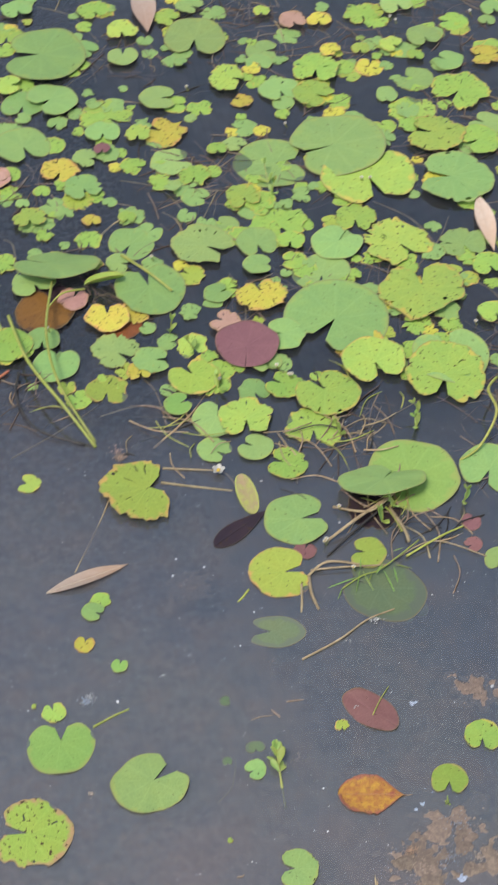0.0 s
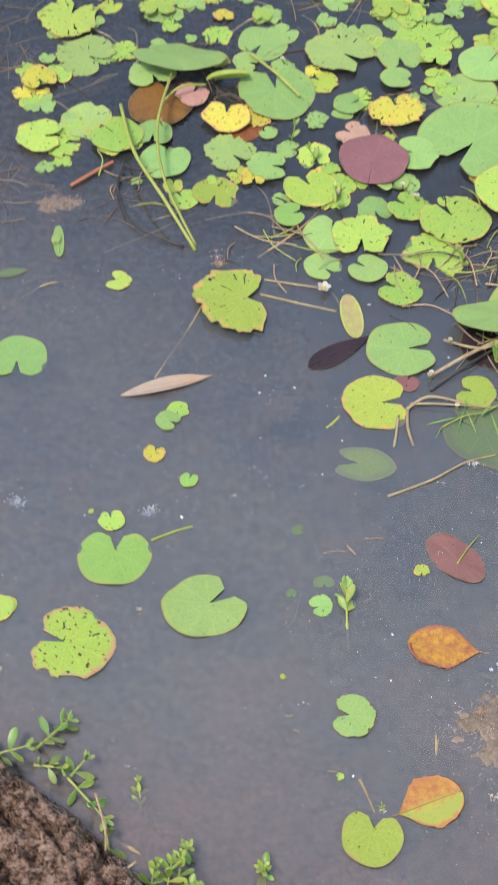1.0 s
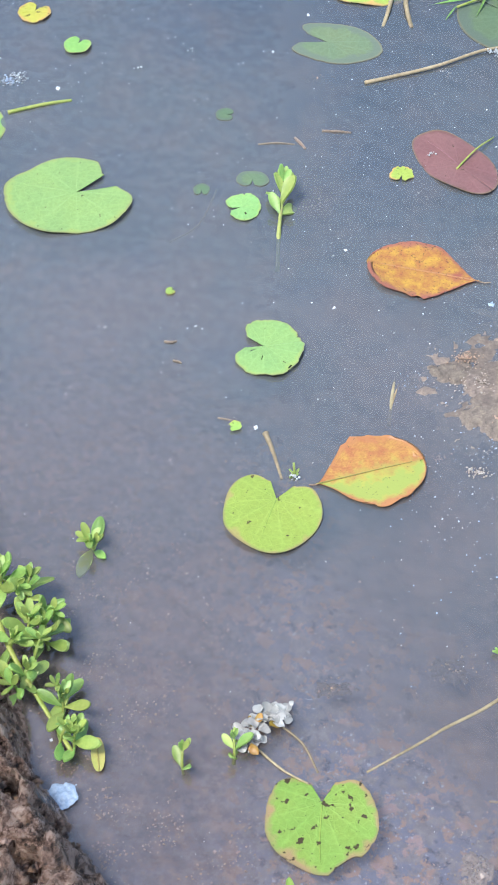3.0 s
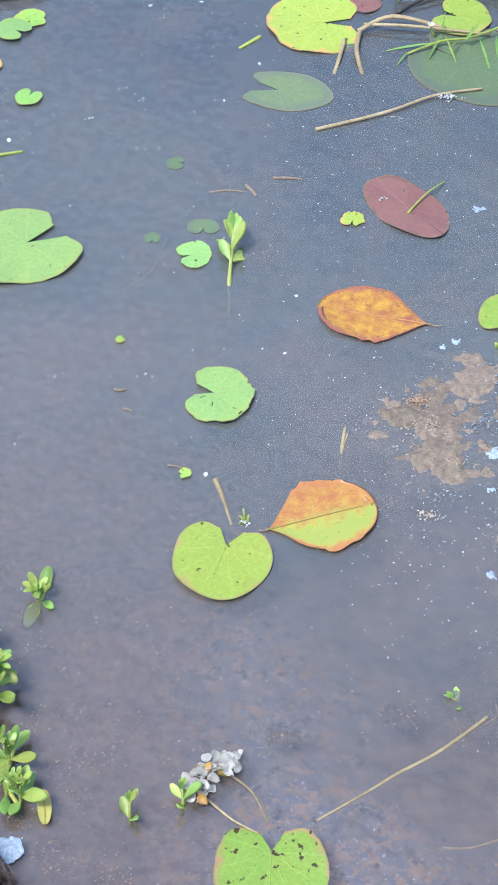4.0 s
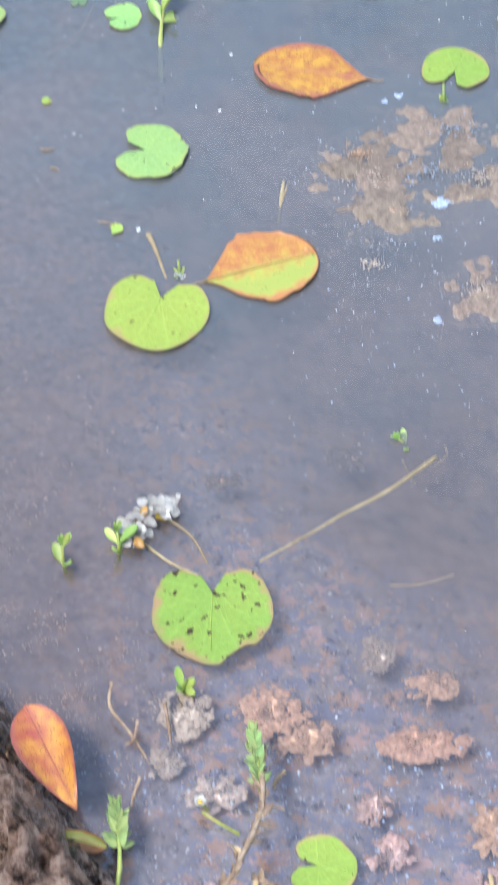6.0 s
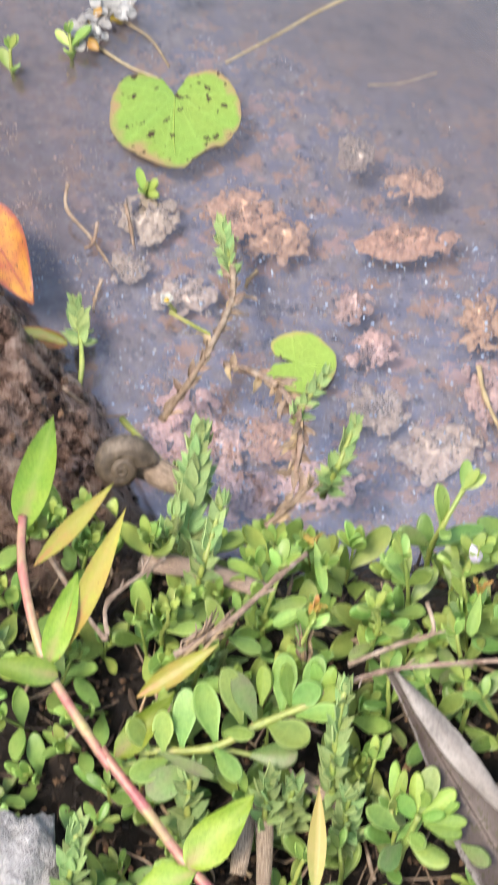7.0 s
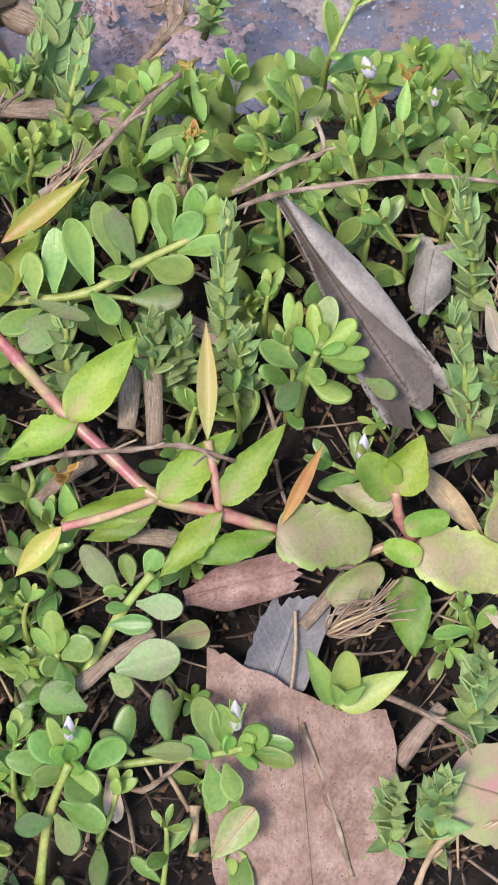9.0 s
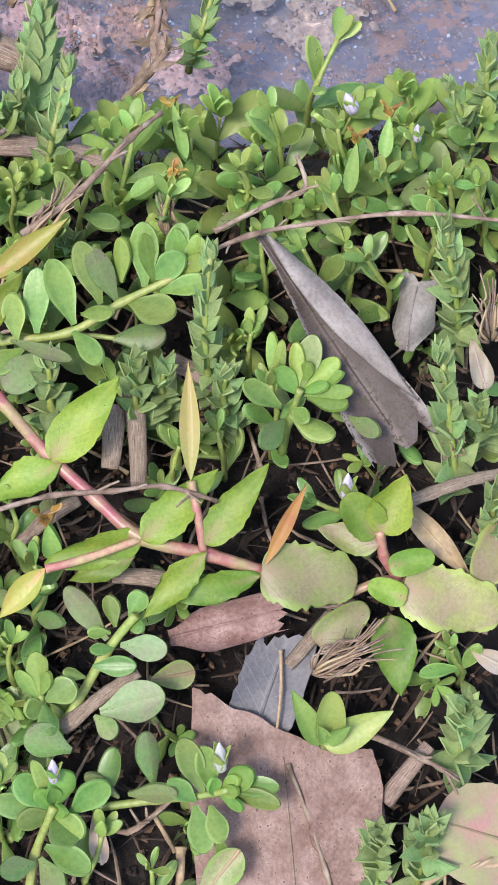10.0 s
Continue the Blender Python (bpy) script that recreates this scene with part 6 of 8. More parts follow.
long_leaf = loose_leaf("dead_leaf", (0.0859, -0.1833, 0.077), (0.1191, -0.2398, 0.0523), 0.0214, DEAD_GREY, "long grey-brown dead leaf folded lengthwise, speckled dark", "fan", fold=0.3, wave=0.006, torn=0.06, nu=36, nv=18, thick=0.0006, seed=4)
margin = mesh_object("folded_margin", leaf_bm(0.062, 0.0078, "lance", -0.02, -0.35, 0, 0.03, 0.012, 0, 0.0007, 28, 8, 3), DEAD_TAN, long_leaf, "pale grey folded-over margin")
margin.matrix_basis = pose(0.0005, 0.0012, 0.0046, -10, 0, 7.5)
loose_leaf("dead_leaf", (0.1233, -0.2138, 0.057), (0.1266, -0.1988, 0.0689), 0.0116, DEAD_TAN, "grey dead leaf bent over itself", "torn", fold=-0.6, bend=0.3, wave=0.09, torn=0.14, roll=-20, nu=20, nv=10, seed=6)
loose_leaf("dead_leaf", (0.0493, -0.2825, 0.0391), (0.0829, -0.2792, 0.044), 0.0138, DEAD_BROWN, "brown dead leaf rolled at the margin under the red stem", "torn", fold=0.3, wave=0.04, curl=0.8, torn=0.10, slant=0.15, nu=24, nv=14, seed=7)
loose_leaf("dead_leaf", (0.1375, -0.3475, 0.0263), (0.1143, -0.3379, 0.0308), 0.028, PRIMROSE_BLUSH, "wide leaf blotched pink and pale green", "broad", fold=0.06, wave=0.012, teeth=0.04, nu=24, nv=12, seed=9, category="leaf")
loose_leaf("dead_leaf", (0.1396, -0.3013, 0.0363), (0.1291, -0.2959, 0.0417), 0.0067, LEAF_PALE, "small pale dry leaf on the soil", "egg", fold=0.2, wave=0.02, seed=5)
loose_leaf("dead_leaf", (0.1432, -0.2279, 0.0573), (0.1405, -0.2155, 0.0646), 0.007, LEAF_PALE, "small yellowish dry leaf scrap", "egg", fold=0.3, wave=0.05, seed=11)
loose_leaf("dead_leaf", (0.1152, -0.2523, 0.047), (0.1335, -0.2776, 0.0424), 0.007, STRAW, "twisted dry brown leaf blade", "lance", fold=0.4, wave=0.03, seed=14)
loose_leaf("dead_leaf", (0.0551, -0.2911, 0.0329), (0.0426, -0.2924, 0.0346), 0.0089, PRIMROSE_PALE, "olive and tan dry leaf on the soil", "egg", fold=0.1, wave=0.02, seed=15)
loose_leaf("dead_leaf", (0.0247, -0.3383, 0.0247), (0.0243, -0.3262, 0.0338), 0.0058, LEAF_PALE, "tan withered leaf among hyssop", "egg", fold=0.3, wave=0.03, seed=16)
loose_leaf("dead_leaf", (0.0618, -0.3403, 0.0341), (0.0492, -0.3523, 0.031), 0.0102, PRIMROSE_PALE, "broad yellowing leaf on a brown leaf", "egg", fold=0.25, bend=0.1, wave=0.02, seed=17)
loose_leaf("dead_leaf", (-0.0519, 0.0352, 0.03), (-0.0283, -0.0115, 0.028), 0.0249, LEAF_ORANGE, "orange and red dead leaf on the muddy bank", "egg", fold=0.25, wave=0.02, seed=18)
loose_leaf("dead_leaf", (-0.0165, -0.0232, 0.018), (-0.0433, -0.0168, 0.02), 0.0089, LEAF_TURNING, "rust-red dead leaf on mud", "egg", fold=0.3, wave=0.02, seed=19)
for args in (
    ((0.0121, -0.1325, 0.0555), (0.0504, -0.1501, 0.0661), 0.0055), ((0.0467, -0.2142, 0.0529), (0.0454, -0.2409, 0.048), 0.0036), ((0.0407, -0.2182, 0.0519), (0.0381, -0.2352, 0.0485), 0.0042),
    ((0.0104, -0.2515, 0.0432), (0.0289, -0.2435, 0.0493), 0.0034), ((0.0553, -0.2681, 0.0369), (0.0356, -0.2631, 0.0392), 0.004), ((0.0947, -0.2801, 0.0338), (0.0806, -0.2925, 0.0325), 0.003),
    ((0.0577, -0.2069, 0.0528), (0.0723, -0.2182, 0.0509), 0.004), ((0.1022, -0.3305, 0.0227), (0.1159, -0.3181, 0.0299), 0.0032), ((0.0181, -0.303, 0.0358), (0.0401, -0.2913, 0.0409), 0.0028),
    ((0.0904, -0.2761, 0.0388), (0.1022, -0.2812, 0.0375), 0.0038), ((0.1177, -0.2554, 0.0502), (0.1461, -0.251, 0.0534), 0.0027),
):
    a, b, r = args
    mid = [lerp(a[i], b[i], 0.5) + (0.0012 if i == 2 else 0.0006) for i in range(3)]
    ob = mesh_object("wood_chip", tube_bm([a, mid, b], r * 0.9, r * 0.6, 9, 0.0, 6, random.Random(int(r * 1e5) if r < 0.004 else 3) if r < 0.003 else None, 0.45), BARK)
    tagged(ob, "weathered brown fibrous wood chip lying on the soil", "wood", "wood chips on the bank")
twig([(0.022, -0.1761, 0.0788), (0.0379, -0.17, 0.0864), (0.054, -0.1576, 0.0916), (0.0631, -0.1495, 0.0897)], 0.0011, 0.0007, DRY_STEM, "dry brown forked twig standing among green leaves", seed=1)
twig([(0.0638, -0.1908, 0.079), (0.0828, -0.1859, 0.0823), (0.1013, -0.1845, 0.0826), (0.1259, -0.1845, 0.0826), (0.1534, -0.1887, 0.0795)], 0.0007, 0.0006, DRY_STEM, "long thin dry twig across the plants", seed=2)
twig([(0.0739, -0.1819, 0.0793), (0.0899, -0.1779, 0.0843), (0.0993, -0.1761, 0.0868), (0.098, -0.1679, 0.091)], 0.0008, 0.0006, DRY_STEM, "thin dry twig with a withered head", seed=3)
twig([(0.0072, -0.2485, 0.062), (0.0227, -0.2473, 0.0653), (0.0392, -0.2483, 0.0661), (0.0527, -0.2489, 0.0669), (0.0663, -0.2533, 0.0627)], 0.0008, 0.0006, DRY_STEM, "thin grey dry stalk across the red stem", seed=4)
twig([(0.1005, -0.3145, 0.034), (0.113, -0.322, 0.033), (0.125, -0.330, 0.030)], 0.0009, 0.0007, DRY_STEM, "thin brown twig on the soil", seed=5)
twig([(0.0997, -0.3701, 0.0184), (0.1109, -0.353, 0.0248), (0.1324, -0.3512, 0.0253)], 0.0011, 0.0008, STRAW, "pale dry stalk on the soil", seed=7)
twig([(0.0238, -0.3234, 0.0265), (0.0323, -0.3312, 0.0265), (0.0478, -0.3221, 0.0289)], 0.0009, 0.0007, DRY_STEM, "thin grey twig on the soil", seed=8)
twig([(0.0395, -0.3265, 0.0247), (0.0444, -0.3372, 0.0219)], 0.0008, 0.0006, STRAW, "dry straw on the soil", seed=9)
twig([(0.0461, -0.3361, 0.0232), (0.0443, -0.349, 0.0199)], 0.0014, 0.0012, STRAW, "split straw on the soil", seed=10)
twig([(-0.0194, -0.132, 0.0672), (0.0009, -0.171, 0.0821), (0.0024, -0.161, 0.0867), (0.0199, -0.1462, 0.0841)], 0.0009, 0.0006, DRY_STEM, "bent dry stalk by the water", seed=12)
for k, (a, b) in enumerate((((0.0178, -0.0553, 0.0139), (0.0346, -0.0425, 0.0355)), ((0.0347, -0.0403, 0.0325), (0.0457, -0.0141, 0.0296)), ((0.0459, -0.0117, 0.0265), (0.0452, 0.016, 0.023)), ((0.0422, -0.0421, 0.0293), (0.0594, -0.0628, 0.0474)), ((0.0596, -0.0607, 0.0444), (0.066, -0.0803, 0.05)), ((0.0663, -0.0784, 0.047), (0.0638, -0.0969, 0.0461)), ((0.0527, -0.1201, 0.0514), (0.0673, -0.1103, 0.0606)))):
    rnd = random.Random(k)
    root = thing("dry_plant", a, "withered brown plant stalk with dry papery leaves by the water", "plant", "withered stalks by the water")
    d = Vector(b) - Vector(a)
    part("stem", tube_bm([(0, 0, 0), d * 0.5 + Vector((0.001, 0, 0.001)), d], 0.0013, 0.0010, 6, 0.3), DRY_STEM, root)
    for j in range(15):
        f = j / 14
        ob = part("dry_leaf", leaf_bm(rnd.uniform(0.005, 0.009), 0.0028, "lance", 0.3, 0.5, 0, 0, 0.05, 0, 0.0003, 8, 4, j + k), DRY_STEM if (j + k) % 4 else STRAW, root)
        ob.matrix_basis = aim(d * f, d.normalized() + 0.9 * Vector((rnd.uniform(-1, 1), rnd.uniform(-1, 1), 0.2)), rnd.uniform(-60, 60))


def tattered(at, tip, n, spread, label):
    """A bundle of shredded dry fibres."""
    root = thing("straw_tuft", at, label, "straw", "straw tufts on the bank")
    d = Vector(tip) - Vector(at)
    rnd = random.Random(int(abs(at[0]) * 1e5))
    for k in range(int(n * 1.7)):
        off = Vector((rnd.uniform(-1, 1), rnd.uniform(-1, 1), rnd.uniform(0, 1))) * spread
        e = d * rnd.uniform(0.5, 1.0) + off * 1.6
        part("fibre", tube_bm([off * 0.3, e * 0.35 + off * 0.7, e * 0.7 - off * 0.3, e], rnd.uniform(0.0003, 0.0007), 0.0002, 5, 0, 3), DRY_STEM if k % 3 else STRAW, root)
    return root


tattered((0.0878, -0.2962, 0.0376), (0.1081, -0.2911, 0.0449), 16, 0.004, "shredded tuft of pale dry straw on the soil")
tattered((0.0248, -0.1762, 0.0768), (0.0389, -0.1678, 0.087), 12, 0.003, "grey shredded dry leaf sheath on a twig")
tattered((0.1323, -0.2421, 0.0497), (0.1307, -0.2379, 0.0567), 10, 0.003, "dry grass roots under a hairy herb")
tattered((0.147, -0.2137, 0.059), (0.1495, -0.2011, 0.0683), 12, 0.004, "tangle of grey dry stalks")
tattered((0.0616, -0.1746, 0.0652), (0.0615, -0.1669, 0.0772), 9, 0.002, "tuft of grey dry stalks by the water")


def snail(at, r, heading):
    """An empty flat-spired shell: a coiled tube."""
    pts = []
    for k in range(34):
        th = k * 0.46
        q = math.exp(-0.085 * k * 0.46 * 1.6)
        pts.append((r * 0.62 * q * math.cos(th), r * 0.62 * q * math.sin(th), r * 0.5 * (1 - q)))
    bm = bmesh.new()
    rings = []
    for k, p in enumerate(pts):
        q = math.exp(-0.085 * k * 0.46 * 1.6)
        out = Vector((math.cos(k * 0.46), math.sin(k * 0.46), 0))
        rings.append([bm.verts.new(Vector(p) + (out * math.cos(a) + Vector((0, 0, 1)) * math.sin(a)) * r * 0.44 * q) for a in (6.2832 * i / 12 for i in range(12))])
    for a, b in zip(rings, rings[1:]):
        for i in range(12):
            bm.faces.new((a[i], a[(i + 1) % 12], b[(i + 1) % 12], b[i]))
    bm.faces.new(rings[-1])
    ob = mesh_object("snail_shell", bm, SHELL)
    ob.matrix_basis = Matrix.Translation(at) @ pose(0, 0, 0, 58, 0, heading)
    return tagged(ob, "weathered brown coiled snail shell on dry stalks", "shell")


snail((0.0045, -0.0946, 0.0529), 0.0127, 8)
twig([(0.0091, -0.0871, 0.0433), (0.017, -0.0956, 0.0474), (0.0256, -0.1022, 0.0487)], 0.0055, 0.004, BARK, "thick rotten brown stick end by the water", seed=20, sides=12, knobs=0.05)


def pebble(at, size, seed, material, label):
    bm = bmesh.new()
    bmesh.ops.create_icosphere(bm, subdivisions=4, radius=1)
    for v in bm.verts:
        n = noise.fractal(v.co * 1.3 + Vector((seed, 0, 0)), 1.0, 2.0, 4) * 0.35 + 0.06 * noise.noise(v.co * 7)
        v.co = Vector((v.co.x * size[0], v.co.y * size[1], v.co.z * size[2])) * (1 + n)
    ob = mesh_object("stone", bm, material)
    ob.matrix_basis = Matrix.Translation(at)
    return tagged(ob, label, "stone")


pebble((-0.0255, -0.2315, 0.0544), (0.012, 0.016, 0.012), 3.0, STONE, "rough pale grey stone on the bank")


# small herbs filling the bank between the larger plants
fill = random.Random(12)
spots = []
for k in range(270):
    for _ in range(30):
        x, y = fill.uniform(-0.07, 0.20), fill.uniform(-0.385, -0.115)
        if all((x - a) ** 2 + (y - b) ** 2 > 0.0105 ** 2 for a, b in spots) and not (0.05 < x < 0.105 and y < -0.305) and not (0.085 < x < 0.135 and -0.24 < y < -0.175) and from_shore(x, y) > 0.012:
            break
    else:
        continue
    spots.append((x, y))
    if y < -0.205 and x > 0.0 and fill.random() < (0.9 if y < -0.25 else 0.65):
        continue
    z = bank_z(x, y)
    tall = fill.uniform(0.006, 0.016) + 0.012 * smooth((y + 0.22) / 0.06)
    lean = Vector((fill.uniform(-0.008, 0.008), fill.uniform(-0.008, 0.008), tall))
    base = Vector((x, y, z - 0.002))
    if fill.random() < 0.93:
        size = L * fill.uniform(0.66, 0.95)
        # the back row takes the paler young leaves to imitate stronger light there
        if y > -0.2:
            shoot("water_hyssop", [base, base + lean * 0.5, base + lean], fill.choice((1, 2, 2)), size * 1.2, HYSSOP_LABEL, "plant", "water hyssop shoots on the bank", HYSSOP_YOUNG + HYSSOP_LEAVES[:1], HYSSOP_YOUNG, (), seed=100 + k, spread=(58, 26), stem=0.0006, tuft=6)
        else:
            hyssop([base, base + lean * 0.5, base + lean], fill.choice((1, 2, 2, 3)), size, 100 + k, spread=(82, 45), bare=0.05, stem=0.0006, tuft=5)
    else:
        hairy_spike([base, base + lean * 0.5, base + lean], fill.choice((2, 3, 4)), L * fill.uniform(0.6, 0.85), 100 + k, spread=(75, 35))
# straws and crumbs on the soil
for k in range(32):
    x, y = fill.uniform(-0.06, 0.02), fill.uniform(-0.36, -0.19)
    base = Vector((x, y, bank_z(x, y) - 0.002))
    lean = Vector((fill.uniform(-0.008, 0.008), fill.uniform(-0.008, 0.008), fill.uniform(0.010, 0.022)))
    hyssop([base, base + lean * 0.5, base + lean], fill.choice((2, 2, 3)), L * fill.uniform(0.75, 1.05), 800 + k, spread=(80, 42), stem=0.0008, tuft=5)
for k in range(110):
    x, y = fill.uniform(-0.01, 0.16), fill.uniform(-0.38, -0.16)
    if 0.04 < x < 0.115 and y < -0.30:
        continue
    a, l = fill.uniform(0, 6.28), fill.uniform(0.006, 0.022)
    z = bank_z(x, y) + fill.uniform(0.002, 0.006)
    twig([(x - l * math.cos(a), y - l * math.sin(a), z), (x, y, z + 0.001), (x + l * math.cos(a + 0.2), y + l * math.sin(a + 0.2), z + fill.uniform(-0.001, 0.002))], fill.uniform(0.0003, 0.0008), 0.0003,
         fill.choice((STRAW, DRY_STEM, DRY_STEM)), fill.choice(("short dry straw on the soil", "thin dry brown stalk on the soil")), name="straw", seed=k, sides=5, group="dry straws on the bank")


def crumbs(name, label, material, count, spread, size, seed, flat=0.6):
    rnd = random.Random(seed)
    bm = bmesh.new()
    for _ in range(count):
        p, s = spread(rnd)
        chip_bm(bm, p, s * rnd.uniform(*size), rnd, flat)
    return tagged(mesh_object(name, bm, material, smooth=False), label, "debris", kind="stuff")


def on_bank(rnd):
    x, y = rnd.uniform(-0.03, 0.17), rnd.uniform(-0.38, -0.11)
    return (x, y, bank_z(x, y) + rnd.uniform(0, 0.004)), 1


def on_mud(rnd):
    while True:
        x, y = rnd.uniform(-0.42, 0.02), rnd.uniform(-0.13, 0.42)
        d = from_shore(x, y)
        if 0.004 < d < 0.10:
            return (x, y, bank_z(x, y) + rnd.uniform(-0.002, 0.004)), 1


crumbs("soil_crumbs", "dark crumbs of soil and rotten plant bits", SOIL_BITS, 5200, on_bank, (0.0005, 0.0017), 3)
crumbs("mud_crumbs", "brown crumbs of mud on the steep bank", SOIL_BITS, 2500, on_mud, (0.0006, 0.002), 4)



ROUND = bmesh.new()
bmesh.ops.create_icosphere(ROUND, subdivisions=2, radius=1.0)
ROUND_VERTS = [v.co.copy() for v in ROUND.verts]
ROUND_FACES = [[v.index for v in f.verts] for f in ROUND.faces]
ROUND.free()


def clods(count, seed):
    rnd = random.Random(seed)
    verts, faces = [], []
    for k in range(count):
        (x, y, z), _ = on_mud(rnd)
        r = rnd.uniform(0.0008, 0.0030)
        turn = Euler((rnd.uniform(0, 3), rnd.uniform(0, 3), rnd.uniform(0, 3))).to_matrix()
        start = len(verts)
        for q in ROUND_VERTS:
            w = 1 + 0.75 * noise.noise(q * 1.4 + Vector((k, 0, 0))) + 0.4 * noise.noise(q * 3.5 + Vector((0, k, 0)))
            verts.append(turn @ Vector((q.x, q.y * 0.8, q.z * 0.6)) * (w * r) + Vector((x, y, z - r * 0.45)))
        faces += [[start + i for i in f] for f in ROUND_FACES]
    me = bpy.data.meshes.new("mud_clods")
    me.from_pydata(verts, [], faces)
    me.materials.append(MUD)
    return tagged(new("mud_clods", me), "wet brown clods of mud on the steep bank", "mud", kind="stuff")


MUD = rough_material("wet_mud", [(0.33, (0.025, 0.015, 0.012)), (0.45, (0.10, 0.06, 0.046)), (0.56, (0.22, 0.14, 0.105)), (0.72, (0.40, 0.29, 0.235))], 140, 0.75, 1.0, 0.003, 700, wet=0.16)
clods(900, 8)
mud_rnd = random.Random(61)
for k in range(14):
    (x, y, z), _ = on_mud(mud_rnd)
    a, l = mud_rnd.uniform(0, 6.28), mud_rnd.uniform(0.004, 0.016)
    twig([(x - l * math.cos(a), y - l * math.sin(a), bank_z(x - l * math.cos(a), y - l * math.sin(a)) + 0.004), (x, y, z + 0.004), (x + l * math.cos(a + 0.3), y + l * math.sin(a + 0.3), bank_z(x + l * math.cos(a + 0.3), y + l * math.sin(a + 0.3)) + 0.004)], mud_rnd.uniform(0.0004, 0.0009), 0.0004,
         mud_rnd.choice((BARK, DRY_STEM, DRY_STEM)), "thin dry root fibre on the mud", name="root", seed=k, sides=5, group="root fibres on the mud")


def litter(name, label, material, count, seed, thick, long):
    rnd = random.Random(seed)
    bm = bmesh.new()
    for _ in range(count):
        x, y = rnd.uniform(-0.07, 0.18), rnd.uniform(-0.39, -0.11)
        c = Vector((x, y, bank_z(x, y) + rnd.uniform(0.0005, 0.006)))
        if 0.045 < x < 0.11 and y < -0.305:
            c.z = bank_z(x, y) - 0.002
        d = Vector((rnd.uniform(-1, 1), rnd.uniform(-1, 1), rnd.uniform(-0.25, 0.25))).normalized() * rnd.uniform(*long)
        s = d.cross(Vector((0, 0, 1))).normalized() * rnd.uniform(*thick)
        u = Vector((0, 0, s.length * 0.7))
        k = s * rnd.uniform(-3, 3)
        rings = [[bm.verts.new(q + o * g) for o in (s, u, -s, -u)] for q, g in ((c - d, rnd.uniform(0.1, 0.5)), (c - d * rnd.uniform(0.3, 0.6) + k * 0.6, 1.0), (c + d * rnd.uniform(0.1, 0.5) + k, rnd.uniform(0.6, 1.1)), (c + d, rnd.uniform(0.1, 0.4)))]
        for a, b in zip(rings, rings[1:]):
            for i in range(4):
                bm.faces.new((a[i], a[(i + 1) % 4], b[(i + 1) % 4], b[i]))
        bm.faces.new(rings[0][::-1])
        bm.faces.new(rings[-1])
    return tagged(mesh_object(name, bm, material, smooth=False), label, "litter", kind="stuff")


LITTER = rough_material("litter", [(0.15, (0.010, 0.007, 0.005)), (0.45, (0.032, 0.021, 0.014)), (0.75, (0.09, 0.058, 0.038)), (0.98, (0.34, 0.26, 0.18))], 150, 0.85, 0.5, 0.0006, island=True)
litter("bark_bits", "dark brown bark bits and rotten chips on the soil", LITTER, 110, 16, (0.0005, 0.0012), (0.003, 0.010))
litter("plant_litter", "brown fibres and rotten straw covering the soil", LITTER, 1500, 6, (0.0002, 0.0007), (0.002, 0.011))


# ---- things in and on the pond ----
PROFILES["drift"] = lambda u: smooth(u / 0.5) ** 0.75 * math.sqrt(max(0.0, 1 - max(0.0, (u - 0.45) / 0.55) ** 2.6))


def pond_leaf(base, tip, width, material, label, profile="egg", name="fallen_leaf", **kw):
    kw.setdefault("fold", 0.04)
    ob = blade(None, base, tip, width, material, profile, name, nu=28, nv=14, up=(0, 0, 1), **kw)
    return tagged(ob, label, "leaf", "fallen leaves on the pond")


fallen = pond_leaf((0.1215, 0.4672, 0.001), (0.0545, 0.4814, 0.0015), 0.0458, LEAF_ORANGE, "orange-yellow fallen leaf with a dark midrib on the water", "drift", teeth=0.05, wave=0.008, torn=0.03, seed=2)
part("stalk", tube_bm([(0.0005, 0, 0), (-0.003, 0.0003, 0), (-0.007, -0.0004, 0.0005)], 0.0006, 0.0004, 6), DRY_STEM, fallen, "thin brown stalk")
fallen = pond_leaf((0.0225, 0.3060, 0.001), (0.0822, 0.3255, 0.0015), 0.0500, LEAF_TURNING, "fallen leaf, half red and orange, half green, on the water", "drift", teeth=0.05, wave=0.008, torn=0.03, seed=5)
part("stalk", tube_bm([(0.0005, 0, 0), (-0.002, 0, 0), (-0.004, 0.0006, 0.0005)], 0.0006, 0.0004, 6), DRY_STEM, fallen, "thin red stalk")
pond_leaf((-0.2111, 0.7987, 0.003), (-0.114, 0.8211, 0.003), 0.0191, LEAF_PALE, "pale dry lance-shaped leaf drifting on the water", "lance", fold=0.25, wave=0.01)
pond_leaf((0.084, 1.9454, 0.006), (0.0759, 1.8211, 0.006), 0.0386, LEAF_PALE, "tan dead leaf lying on lily pads", "lance", fold=0.15)
pond_leaf((0.4625, 1.3585, 0.006), (0.452, 1.2429, 0.006), 0.0263, LEAF_PALE, "light brown dry leaf lying on lily pads", "lance", fold=0.15)
pond_leaf((-0.0113, 0.8279, 0.001), (0.0571, 0.8666, 0.003), 0.0291, PAD_DARK, "blackened leaf half sunk in the water", "egg")
pond_leaf((-0.276, 1.0045, 0.002), (-0.2774, 1.0534, 0.002), 0.0127, PAD_GREEN, "small narrow green leaf on the water", "oval")
pond_leaf((-0.3477, 0.9808, 0.001), (-0.3092, 0.9873, 0.001), 0.0138, PAD_SUNK, "pale green narrow leaf on the water", "lance")
pond_leaf((-0.0828, 0.1227, 0.002), (-0.0854, 0.1417, 0.002), 0.0069, POD_YELLOW, "narrow yellow-green leaf by the muddy edge", "oval")
